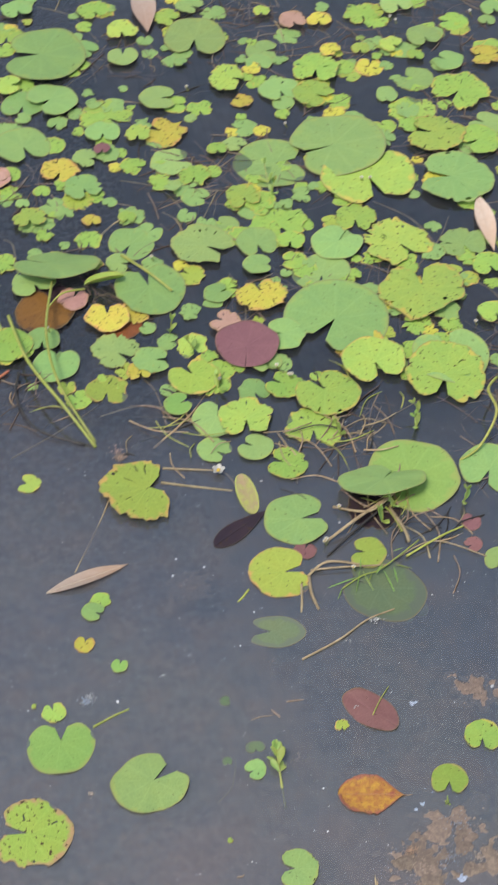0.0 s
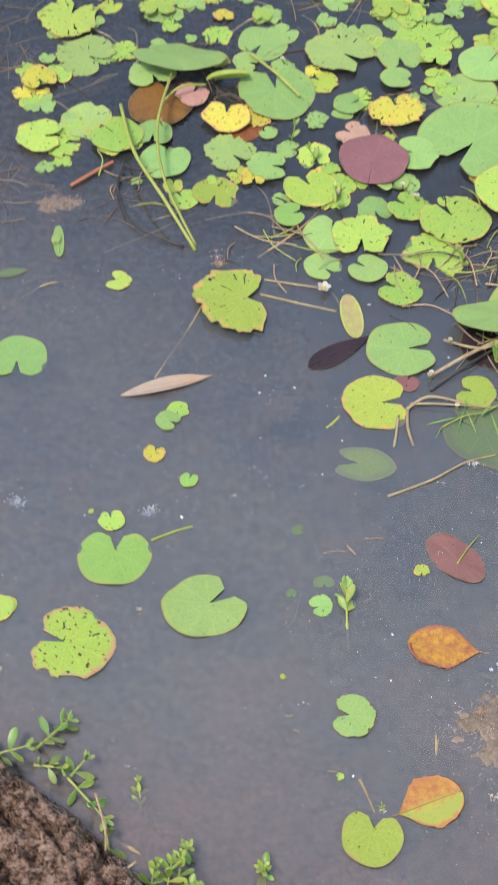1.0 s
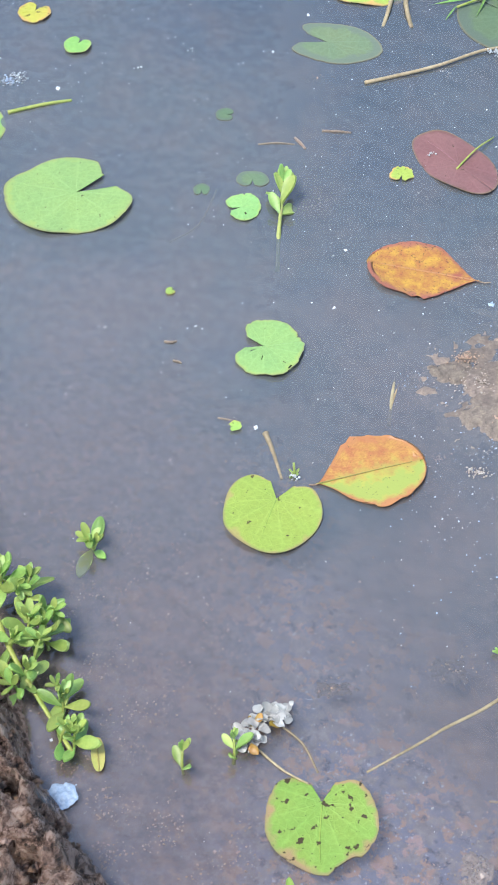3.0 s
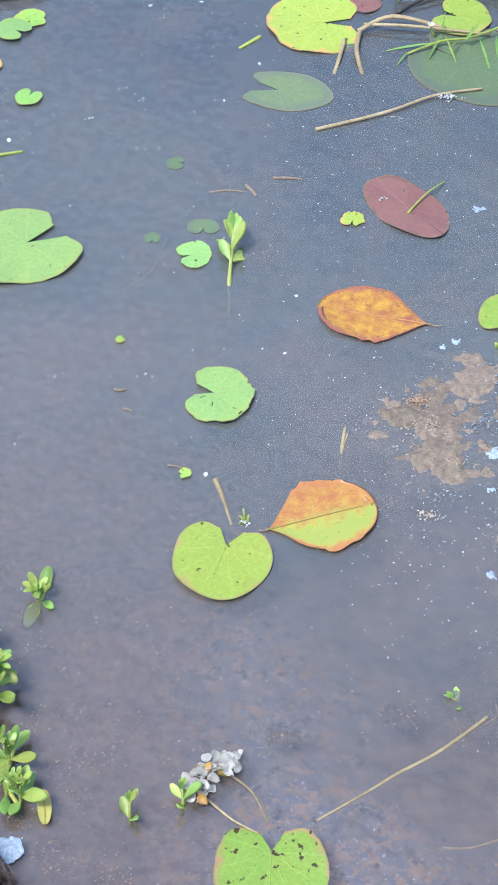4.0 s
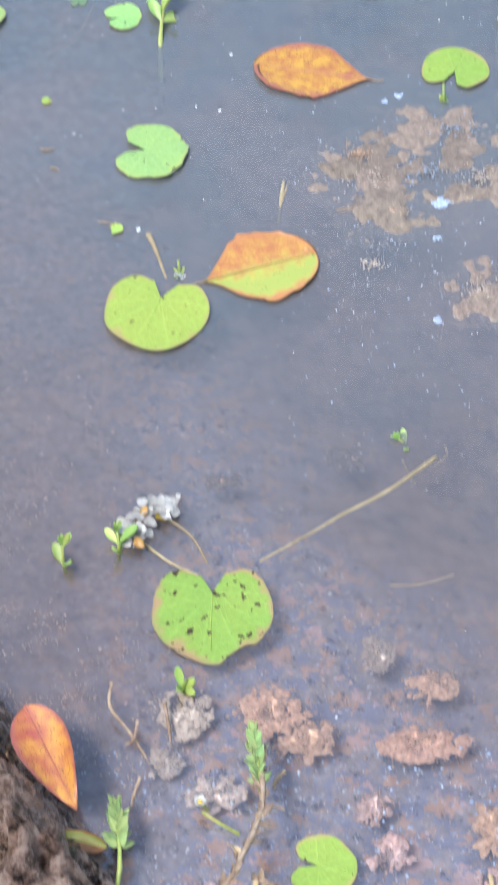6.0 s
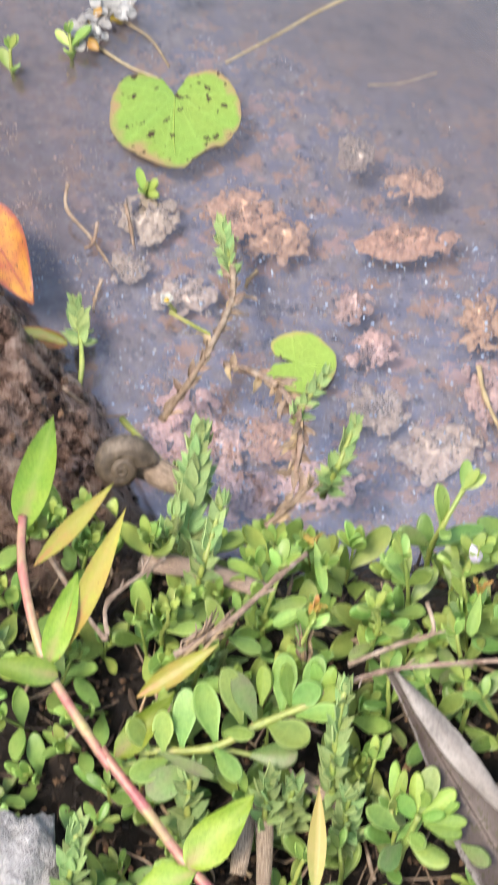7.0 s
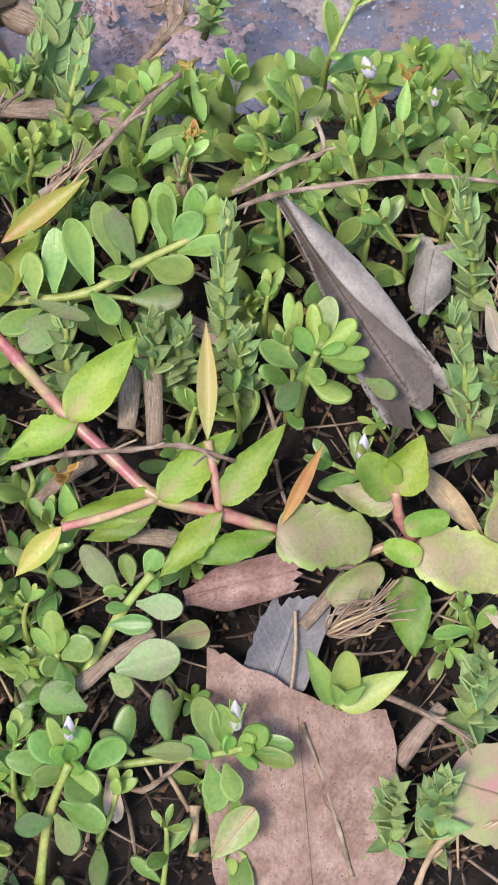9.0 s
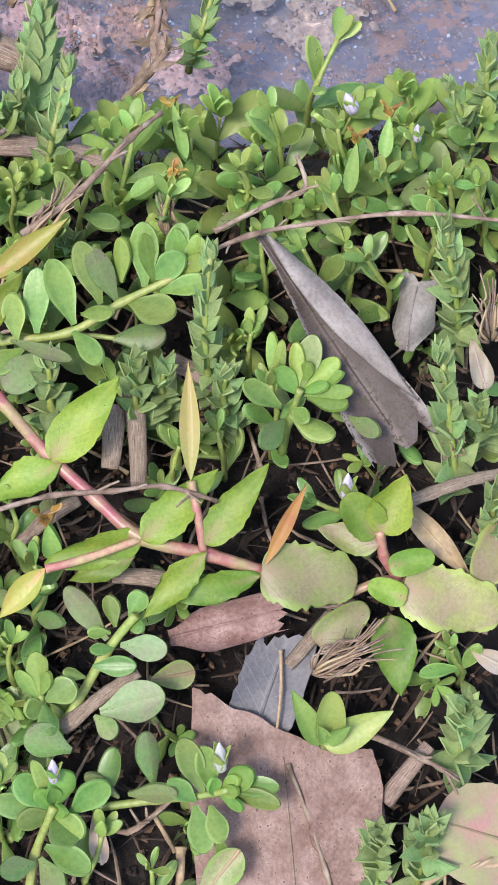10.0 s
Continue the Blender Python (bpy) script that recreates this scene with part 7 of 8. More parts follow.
pond_leaf((0.039, 0.9282, 0.003), (0.0436, 0.8666, 0.001), 0.0240, PRIMROSE_PALE, "yellow-green leaf hanging into the water", "oval")
# red drifting leaf with a stalk
red = lily_pad(*(0.1118, 0.5752, 0.001)[:2], 0.0341, -50, PAD_RED, 0.02, z=0.0012, open_by=0.004, stretch=0.62, label="dull red oval leaf floating with its pale stalk up")
up = red.matrix_basis.inverted()
part("stalk", tube_bm([up @ Vector(p) for p in ((0.112, 0.568, 0.0018), (0.125, 0.585, 0.004), (0.138, 0.600, 0.002))], 0.0008, 0.0005, 6), PETIOLE, red, "pale green stalk")

# big folded leaf with the hollow under it, and the upright one
lily_pad(0.2430, 0.8870, 0.0560, 200, PAD_BRIGHT, 0.05, z=0.0030, tilt=(0.5, -0.5), open_by=0.2)
pond_leaf((-0.0979, 1.2813, 0.012), (-0.0445, 1.2869, 0.012), 0.027, PAD_LIME, "rolled green lily pad edge", "oval", name="rolled_lily_pad", fold=0.6, roll=-30)
lily_pad(*(-0.155, 1.2515, 0)[:2], 0.0398, 60, PAD_BROWN, 0.1, z=0.004)
lily_pad(*(-0.0608, 1.211, 0)[:2], 0.0293, 60, PAD_BROWN, 0.1, z=0.0012)
lily_pad(*(-0.116, 1.2651, 0)[:2], 0.0222, 60, PAD_PINK, 0.3, z=0.006)
lily_pad(*(0.0903, 0.802, 0)[:2], 0.0144, 60, PAD_RED, 0.3, z=0.001)
lily_pad(*(0.2914, 0.8038, 0)[:2], 0.0133, 60, PAD_RED, 0.3, z=0.001)
lily_pad(*(0.2838, 0.771, 0)[:2], 0.0118, 200, PAD_RED, 0.3, z=0.001)


# stalks
def stalk(points, r0, r1, material, label, name="leaf_stalk", seed=1):
    return tagged(mesh_object(name, tube_bm(points, r0, r1, 7, 0.08, 6), material), label, "stalk", "stalks in the pond")


YG, BR = "yellow-green lily stalk arching over the water", "brown dead lily stalk in the water"
stalk([(-0.2027, 1.2455, 0.01), (-0.1879, 1.1399, 0.03), (-0.156, 1.0601, 0.03), (-0.1238, 1.0082, 0)], 0.0022, 0.002, PETIOLE, YG)
stalk([(-0.1399, 1.2867, 0.02), (-0.1597, 1.1798, 0.035), (-0.1548, 1.0985, 0.025), (-0.1227, 1.0164, -0.002)], 0.0019, 0.0017, PETIOLE, YG)
stalk([(-0.041, 1.3354, 0.006), (-0.014, 1.2874, 0.016), (0.0136, 1.2519, 0.008)], 0.0018, 0.0016, PETIOLE, YG)
stalk([(-0.099, 1.2739, 0.012), (-0.1297, 1.2629, 0.02), (-0.1505, 1.2509, 0.01)], 0.0015, 0.0012, PETIOLE, YG)
stalk([(-0.2016, 1.1442, 0.008), (-0.2087, 1.1031, 0.006), (-0.191, 1.0466, 0.006), (-0.1368, 1.0128, 0.002)], 0.0016, 0.0014, STEM_DARK, "black bent stalk lying on the water")
stalk([(0.3816, 1.0057, 0.02), (0.3614, 0.9786, 0.03), (0.3606, 0.9404, 0.03), (0.3317, 0.9082, 0.01), (0.3046, 0.8977, 0.002)], 0.0019, 0.0016, PETIOLE, YG)
stalk([(0.2048, 0.8542, 0.008), (0.1563, 0.8258, 0.012), (0.1144, 0.8049, 0.004)], 0.0022, 0.0018, PETIOLE_DEAD, BR)
stalk([(0.2141, 0.8629, 0.006), (0.1755, 0.8349, 0.012), (0.1366, 0.8556, 0.004)], 0.0018, 0.0015, PETIOLE_DEAD, BR)
stalk([(0.2031, 0.8474, 0.006), (0.1617, 0.8194, 0.008), (0.1139, 0.788, 0.001)], 0.0016, 0.0012, STEM_DARK, "dark rotten stalk under a folded pad")
stalk([(0.2009, 0.8391, 0.006), (0.209, 0.8054, 0.008), (0.2111, 0.7869, 0.004)], 0.0022, 0.002, PETIOLE_DEAD, BR)
stalk([(0.2026, 0.7675, 0.004), (0.2475, 0.7847, 0.008), (0.2787, 0.797, 0.004)], 0.0015, 0.0012, PETIOLE, YG)
stalk([(0.189, 0.7669, 0.003), (0.2399, 0.7811, 0.006), (0.2938, 0.7504, 0.002)], 0.001, 0.0008, PETIOLE_DEAD, BR)
stalk([(0.0854, 0.7632, 0.003), (0.1107, 0.7756, 0.007), (0.1485, 0.766, 0.004)], 0.0018, 0.0014, PETIOLE_DEAD, BR)
stalk([(0.0863, 0.7613, 0.003), (0.0836, 0.7383, 0.004), (0.0874, 0.7171, -0.001)], 0.0018, 0.0016, PETIOLE_DEAD, BR)
stalk([(0.0753, 0.7537, 0.002), (0.0716, 0.7341, 0.002), (0.0672, 0.7172, -0.001)], 0.0015, 0.0013, PETIOLE_DEAD, BR)
stalk([(0.0895, 0.7698, 0.004), (0.1217, 0.7658, 0.006), (0.1806, 0.7603, 0.003)], 0.0012, 0.001, PETIOLE_DEAD, BR)
stalk([(0.0148, 0.7594, 0), (0.0063, 0.7499, 0.001), (0.0001, 0.7454, 0)], 0.0015, 0.001, PETIOLE, YG)
stalk([(0.0538, 0.6538, 0.001), (0.1006, 0.6711, 0.002), (0.137, 0.6909, 0.002), (0.17, 0.6989, 0.002)], 0.0013, 0.0009, PETIOLE_DEAD, "straight straw-coloured stick floating on the water", "stick")
stalk([(0.0485, 0.128, -0.0004), (0.074, 0.1444, -0.0003), (0.0884, 0.1543, -0.0002), (0.1104, 0.1676, -0.0001), (0.1353, 0.1874, 0.0002)], 0.0007, 0.0010, PETIOLE_DEAD, "tan leaf stalk just under the water")
stalk([(0.1191, 0.1882, -0.002), (0.1214, 0.1797, -0.002), (0.1245, 0.1743, -0.004)], 0.0008, 0.0006, PETIOLE_DEAD, BR)
stalk([(0.1348, 0.1853, -0.003), (0.141, 0.1903, -0.003), (0.1409, 0.1978, -0.004)], 0.0007, 0.0006, PETIOLE_DEAD, BR)
stalk([(0.1084, 0.1161, -0.004), (0.122, 0.1162, -0.004), (0.1384, 0.1215, -0.004)], 0.0007, 0.0005, STRAW, "thin pale sunken straw in shallow water")
stalk([(0.0058, 0.1515, 0.002), (0.017, 0.1418, 0.001), (0.0244, 0.1267, 0)], 0.0007, 0.0005, PETIOLE_DEAD, BR)
stalk([(-0.006, 0.1389, 0.001), (0.0074, 0.127, 0.001), (0.0197, 0.1207, 0)], 0.0007, 0.0005, PETIOLE_DEAD, BR)
stalk([(0.0034, 0.3098, 0), (-0.0022, 0.3302, 0), (-0.0065, 0.3425, 0.0003)], 0.0007, 0.0018, PETIOLE_DEAD, "brown withered flower stalk under the water")
stalk([(-0.0426, 0.5463, -0.002), (-0.053, 0.5146, -0.003), (-0.0704, 0.5014, -0.006)], 0.0006, 0.0005, PETIOLE_DEAD, BR)
stalk([(-0.175, 0.8236, -0.001), (-0.1368, 0.8906, -0.001), (-0.1189, 0.9251, 0.002)], 0.0013, 0.001, PETIOLE_DEAD, "thin lily stalk running down into murky water")
stalk([(-0.1846, 0.6136, 0.001), (-0.1609, 0.623, 0.001), (-0.1435, 0.6288, 0)], 0.0013, 0.001, PETIOLE, YG)
stalk([(-0.0557, 0.9359, 0.001), (-0.0205, 0.9226, 0.001), (0.0256, 0.9071, 0)], 0.0015, 0.0012, PETIOLE_DEAD, BR)
stalk([(-0.0499, 0.9576, 0.001), (-0.0173, 0.9481, 0.002), (0.0098, 0.9394, 0.004)], 0.0012, 0.001, PETIOLE_DEAD, BR)
stalk([(-0.2629, 1.1158, 0.004), (-0.2338, 1.1388, 0.004), (-0.2133, 1.1532, 0.004)], 0.0022, 0.002, LEAF_ORANGE, "orange-brown dead stalk on the water")
stalk([(0.0679, 0.386, -0.001), (0.0658, 0.3697, 0), (0.0643, 0.3538, -0.003)], 0.0009, 0.0011, PETIOLE_DEAD, "upright dead stalk in murky water")
stalk([(0.0705, 0.3837, -0.001), (0.066, 0.3675, 0), (0.0632, 0.3572, -0.003)], 0.0006, 0.0007, STRAW, "upright dead stalk in murky water")
# withered roots and stalks lying in the gaps of the mat
rnd = random.Random(77)
for k in range(110):
    x, y = rnd.uniform(-0.45, 0.6), rnd.uniform(0.93, 2.05)
    a, l = rnd.uniform(0, 3.14), rnd.uniform(0.02, 0.075)
    z = rnd.uniform(-0.012, 0.002)
    stalk([(x - l * math.cos(a), y - l * math.sin(a), z - rnd.uniform(0, 0.02)), (x, y, z), (x + l * math.cos(a + 0.3), y + l * math.sin(a + 0.3), z - rnd.uniform(0, 0.02))], rnd.uniform(0.0008, 0.0018), 0.0008,
          rnd.choice((PETIOLE_DEAD, PETIOLE_DEAD, STRAW, STEM_DARK)), "sunken dead stalk between the lily pads", "sunken_stalk", k)
for k, (cx, cy, n, w) in enumerate((((0.1429, 0.9557, 0)[:2] + (16, 0.05)), ((0.2047, 0.8521, 0)[:2] + (18, 0.04)), ((0.2082, 1.0042, 0)[:2] + (14, 0.06)), ((0.248, 0.8083, 0)[:2] + (14, 0.05)), ((-0.1861, 1.1189, 0)[:2] + (8, 0.05)), ((-0.0327, 1.0103, 0)[:2] + (14, 0.05)))):
    for j in range(n):
        x, y = cx + rnd.gauss(0, w * 0.6), cy + rnd.gauss(0, w * 0.6)
        a, l = rnd.uniform(0, 6.28), rnd.uniform(0.012, 0.04)
        z = rnd.uniform(0.001, 0.008)
        stalk([(x - l * math.cos(a), y - l * math.sin(a), z - 0.004), (x, y, z), (x + l * math.cos(a + 0.5), y + l * math.sin(a + 0.5), z - rnd.uniform(0, 0.006))], rnd.uniform(0.0006, 0.0013), 0.0006,
              rnd.choice((PETIOLE_DEAD, STRAW, DRY_STEM, STEM_DARK, PETIOLE)), "thin dead stalk in a tangle between lily pads", "dead_stalk", k)
def drowned_roots(count, seed):
    """Fine brown roots and rotten stalks just under the surface, in tangles."""
    rnd = random.Random(seed)
    bm = bmesh.new()
    done = 0
    while done < count:
        x, y = rnd.uniform(-0.4, 0.6), rnd.uniform(0.86, 2.1)
        if noise.noise((x * 7, y * 7, 4.0)) < 0.08 or (x < 0.1 and y < 1.05):
            continue
        done += 1
        a = rnd.uniform(0, 6.28)
        d = Vector((math.cos(a), math.sin(a), rnd.uniform(-0.05, 0.05))) * rnd.uniform(0.008, 0.035)
        c = Vector((x, y, rnd.uniform(-0.004, 0.0018)))
        s = Vector((-d.y, d.x, 0)).normalized() * rnd.uniform(0.0004, 0.0011)
        bow = s * rnd.uniform(-5, 5)
        rings = [[bm.verts.new(q + o) for o in (s, Vector((0, 0, s.length)), -s)] for q in (c - d, c - d * 0.3 + bow, c + d * 0.35 + bow, c + d)]
        for p, q in zip(rings, rings[1:]):
            for i in range(3):
                bm.faces.new((p[i], p[(i + 1) % 3], q[(i + 1) % 3], q[i]))
    return tagged(mesh_object("drowned_roots", bm, ROOT), "tangle of drowned brown roots between the lily pads", "roots", kind="stuff")


ROOT = rough_material("drowned_root", [(0.15, (0.05, 0.035, 0.03)), (0.5, (0.15, 0.10, 0.08)), (0.8, (0.26, 0.19, 0.14)), (0.97, (0.36, 0.30, 0.2))], 150, 0.7, 0.4, 0.0005, island=True)
drowned_roots(1500, 71)
for pts, r in ((((-0.017, 0.589, 0), (-0.005, 0.5905, 0.0006), (0.007, 0.590, 0)), 0.0006), (((0.025, 0.604, 0), (0.035, 0.6032, 0.0008), (0.044, 0.603, 0)), 0.0009), (((0.007, 0.597, -0.001), (0.010, 0.592, 0.0006), (0.014, 0.586, 0)), 0.0012), (((-0.068, 0.411, 0.0004), (-0.064, 0.410, 0.001), (-0.061, 0.4115, 0.0004)), 0.0009), (((-0.062, 0.396, 0.0003), (-0.059, 0.395, 0.0008), (-0.057, 0.394, 0.0003)), 0.0007), (((-0.034, 0.353, 0), (-0.030, 0.352, 0.0006), (-0.026, 0.3515, 0)), 0.0006)):
    stalk(pts, r, r * 0.7, BARK, "short dark rotten stalk bit floating on the pond", "stalk_bit")
lily_pad(-0.067, 0.452, 0.0032, 40, PAD_LIME, 0.3)
lily_pad(-0.024, 0.346, 0.0042, 200, PAD_LIME, 0.6)
# pads that stand off the water; black discs under them paint the hollows' shade
lily_pad(0.2010, 0.8740, 0.0540, 60, PAD_GREEN, 0.05, z=0.0175, tilt=(-22, 3), open_by=0.05, squash=0.66, label="green lily pad raised off the water over a dark hollow")
lily_pad(0.1850, 0.8480, 0.0340, 20, PAD_DARK, 0.2, z=0.0008, label="black disc added as the shade in the hollow under a raised pad")
lily_pad(-0.1300, 1.3230, 0.0570, 150, PAD_GREEN, 0.12, z=0.017, tilt=(-17, 7), open_by=0.08, squash=0.70, label="green lily pad raised like a roof over the water")
lily_pad(-0.1500, 1.2950, 0.0340, 20, PAD_DARK, 0.2, z=0.0008, label="black disc added as the shade in the hollow under a raised pad")
# small chewed leaves in the gaps of the mat
small = []
for k in range(1050):
    x, y = rnd.uniform(-0.55, 0.75), rnd.uniform(0.98, 2.6)
    if y < 1.05 + 0.25 * max(0.0, -x - 0.05) or (x < -0.15 and y < 1.12):
        continue
    if y < 1.95 and not any(0.6 * r < math.hypot(x - a, y - b) < 1.5 * r + 0.010 for a, b, r in PAD_PLACES):
        continue
    small.append((x, y, rnd.uniform(0.008, 0.024), rnd.uniform(0, 360), rnd.choice((0, 0, 0, 0, 0, 1, 1, 1, 1, 1, 2, 3)), rnd.choice((0.3, 0.6, 0.9, 1.0)), rnd.choice((0.0008, 0.0012, 0.002, 0.0005)), k))
for n, (material, words) in enumerate(((PAD_LIME, "light green"), (PAD_GREEN, "green"), (PAD_YELLOW, "yellow"), (PAD_GOLD, "yellow-green"))):
    mat_bm = bmesh.new()
    for x, y, r, turn, which, jag, z, k in small:
        if which == n:
            one = pad_bm(r, turn, jag, 0.15, 1.0, 900 + k)
            one.transform(pose(x, y, z, 0, 0, turn))
            held = bpy.data.meshes.new("held")
            one.to_mesh(held)
            one.free()
            mat_bm.from_mesh(held)
            bpy.data.meshes.remove(held)
    tagged(mesh_object("small_lily_pads", mat_bm, material), f"small chewed {words} leaves filling gaps between lily pads", "lily pad", kind="stuff")


# white flowers on and above the water
def flower(at, size, label="small white flower with a yellow heart", closed=False):
    root = thing("white_flower", at, label, "flower", "white flowers on the pond")
    for k in range(5):
        a = k * 1.2566
        up = 1.6 if closed else 0.7
        ob = part("petal", leaf_bm(size, size * 0.75, "broad", 0.1, 0.25, 0, 0.04, 0.02, 0, 0.0003, 8, 4, k + 1), PETAL, root)
        ob.matrix_basis = aim((0, 0, 0.0015), (math.cos(a), math.sin(a), up), 0)
    bm = bmesh.new()
    bmesh.ops.create_icosphere(bm, subdivisions=2, radius=size * 0.28, matrix=Matrix.Translation((0, 0, 0.003)))
    part("centre", bm, POLLEN, root, "yellow centre")
    part("stalk", tube_bm([(0, 0, 0.002), (0.001, 0.0005, -0.001), (0.003, 0.001, -0.006)], 0.0009, 0.0008, 6), PETIOLE, root)
    return root


flower((0.0145, 0.9368, 0.003), 0.009, "open white flower with a yellow heart on the water")
for px in ((0.1179, 1.0852, 0.012), (0.1326, 1.0662, 0.012), (0.0425, 1.0776, 0.01), (0.1418, 0.8495, 0.008), (0.114, 0.8034, 0.006), (0.5697, 1.7657, 0.012), (-0.1569, 1.2007, 0.02), (0.3879, 1.1165, 0.006), (0.2333, 1.5607, 0.006), (0.4519, 1.7686, 0.01), (0.4457, 1.7788, 0.01), (0.1294, 1.0649, 0.014), (0.1088, 1.6736, 0.006), (0.3231, 1.4176, 0.008), (0.3115, 1.4199, 0.008), (-0.0033, 1.3165, 0.01), (0.116, 0.8049, 0.008), (0.137, 0.7589, 0.008)):
    flower(px, 0.0042, "closed white flower bud on a pale stalk", True)
flower((0.0208, 0.0008, 0.0025)[:2] + (0.006,), 0.0042, "white flower bud with a yellow base on a stalk", True)
stalk([(0.0216, -0.0017, 0.005), (0.028, -0.006, 0.004), (0.0369, -0.0096, 0)], 0.0007, 0.0007, PETIOLE, "thin pale green flower stalk")
# a heap of drowned white blossoms
heap = thing("blossom_heap", (-0.0012, 0.1525, 0.002), "heap of drowned translucent white blossoms on the water", "flower")
rnd = random.Random(5)
line = [(0.0058, 0.1599, 0.003), (-0.0066, 0.1498, 0.004), (-0.0106, 0.1384, 0.002)]
for k in range(64):
    c = Vector(line[0]).lerp(Vector(line[1]), rnd.random()) if k % 3 else Vector(line[1]).lerp(Vector(line[2]), rnd.random())
    c = c - Vector((-0.0012, 0.1525, 0.002)) + Vector((rnd.gauss(0, 0.003), rnd.gauss(0, 0.003), rnd.uniform(-0.001, 0.003)))
    s = rnd.uniform(0.003, 0.0068)
    ob = part("petal", leaf_bm(s, s * 0.8, "broad", 0.3, 0.35, 0, 0.06, 0.09, 0, 0.0003, 8, 4, k), PETAL_WET if k % 17 else POD_ORANGE, heap)
    ob.matrix_basis = aim(c, (rnd.uniform(-1, 1), rnd.uniform(-1, 1), rnd.uniform(-0.1, 0.5)), rnd.uniform(-40, 40))

# seedlings rising from the water
def water_sprig(points, nodes, leaf, seed, label="small water hyssop tip rising from shallow water", **kw):
    return shoot("water_hyssop", points, nodes, leaf * 0.72, label, "plant", "water hyssop tips in the pond", HYSSOP_NARROW, HYSSOP_NARROW, seed=seed, spread=kw.pop("spread", (45, 24)), **kw)


water_sprig([(-0.0416, 0.1261, -0.004), (-0.0424, 0.1279, 0.002), (-0.0422, 0.1322, 0.008)], 1, 0.012, 301)
water_sprig([(-0.0171, 0.1326, -0.004), (-0.0168, 0.1348, 0.003), (-0.0173, 0.1397, 0.008)], 2, 0.011, 302)
water_sprig([(-0.0984, 0.2598, -0.004), (-0.0967, 0.2572, 0.002), (-0.0951, 0.258, 0.006)], 1, 0.011, 303)
water_sprig([(0.0124, 0.0623, -0.004), (0.0134, 0.0605, 0.002), (0.0145, 0.0611, 0.006)], 0, 0.010, 304)
water_sprig([(0.1626, 0.4498, -0.006), (0.1617, 0.4496, 0.004), (0.1614, 0.4523, 0.01)], 0, 0.005, 305, label="tiny yellow bud on a brown stalk in the water")
water_sprig([(0.0105, 0.3129, -0.004), (0.0103, 0.3133, 0.003), (0.0098, 0.3161, 0.007)], 0, 0.005, 306, label="tiny yellow bud above foam on the water")
water_sprig([(0.1216, 0.1976, -0.006), (0.1213, 0.1977, -0.002), (0.1182, 0.1982, 0.001)], 1, 0.009, 307)
water_sprig([(-0.2025, 0.3248, -0.006), (-0.2029, 0.3383, 0), (-0.2045, 0.3502, 0.004)], 2, 0.010, 308)
water_sprig([(-0.1624, 0.2689, -0.006), (-0.1629, 0.2766, 0), (-0.1641, 0.2832, 0.003)], 1, 0.008, 309)
water_sprig([(-0.2045, 0.3364, -0.004), (-0.2035, 0.3462, 0), (-0.203, 0.3506, 0.003)], 1, 0.010, 310)
water_sprig([(-0.0022, 0.484, -0.012), (-0.002, 0.505, 0.001), (-0.001, 0.522, 0.006), (0, 0.540, 0.012)], 3, 0.019, 311, start=0.62, spread=(42, 18), stem=0.0014, tuft=5, label="yellow-green leafy bud on a stalk rising from the water")
water_sprig([(0.1839, 1.4346, 0), (0.1825, 1.4512, 0.012), (0.1824, 1.4664, 0.02)], 1, 0.018, 312, label="dark green three-leaved seedling between lily pads", tuft=3)
for k, at in enumerate(((0.273, 0.9813, 0), (0.2648, 0.9591, 0), (0.183, 1.4226, 0), (0.0197, 1.1425, 0), (0.0393, 1.0729, 0), (-0.0025, 1.1833, 0), (0.2058, 0.8431, 0), (0.1874, 0.825, 0), (0.29, 0.8347, 0), (0.1708, 0.9688, 0))):
    p = Vector(at)
    water_sprig([p - Vector((0, 0, 0.004)), p + Vector((0.002, 0, 0.008)), p + Vector((0.004 * (k % 3 - 1), 0.002, 0.02))], 1, 0.017, 330 + k, label="olive-green seedling between lily pads", tuft=3)
grass = thing("water_grass", (0.1529, 0.7487, 0.003), "grassy green shoots with long narrow leaves in the water", "plant")
for k, (a, b, w) in enumerate((((0.1452, 0.7582, 0.006), (0.1468, 0.7645, 0.02), 8), ((0.1452, 0.7582, 0.006), (0.1333, 0.7287, 0.003), 9), ((0.147, 0.7548, 0.006), (0.1546, 0.7265, 0.002), 7), ((0.1607, 0.7478, 0.006), (0.1701, 0.7518, 0.02), 14), ((0.1713, 0.7524, 0.006), (0.1786, 0.7144, 0.001), 9), ((0.1836, 0.7543, 0.006), (0.1841, 0.7322, 0.001), 11), ((0.1858, 0.7564, 0.006), (0.2061, 0.7508, 0.002), 8), ((0.1408, 0.7502, 0.003), (0.0998, 0.7426, 0.002), 8), ((0.1198, 0.7389, 0.003), (0.1111, 0.7251, 0.001), 6), ((0.157, 0.7506, 0.004), (0.1493, 0.7349, 0.012), 8), ((0.187, 0.7728, 0.01), (0.198, 0.7687, 0.02), 7))):
    blade(grass, a, b, w * 0.00019, WATER_HYSSOP, "lance", fold=0.3, bend=0.08, nu=10, nv=4)
stem_part(grass, [(0.1198, 0.7383, 0.002), (0.1447, 0.7494, 0.005), (0.1694, 0.7545, 0.006), (0.2209, 0.7829, 0.01)], 0.0009, 0.0009, PETIOLE)

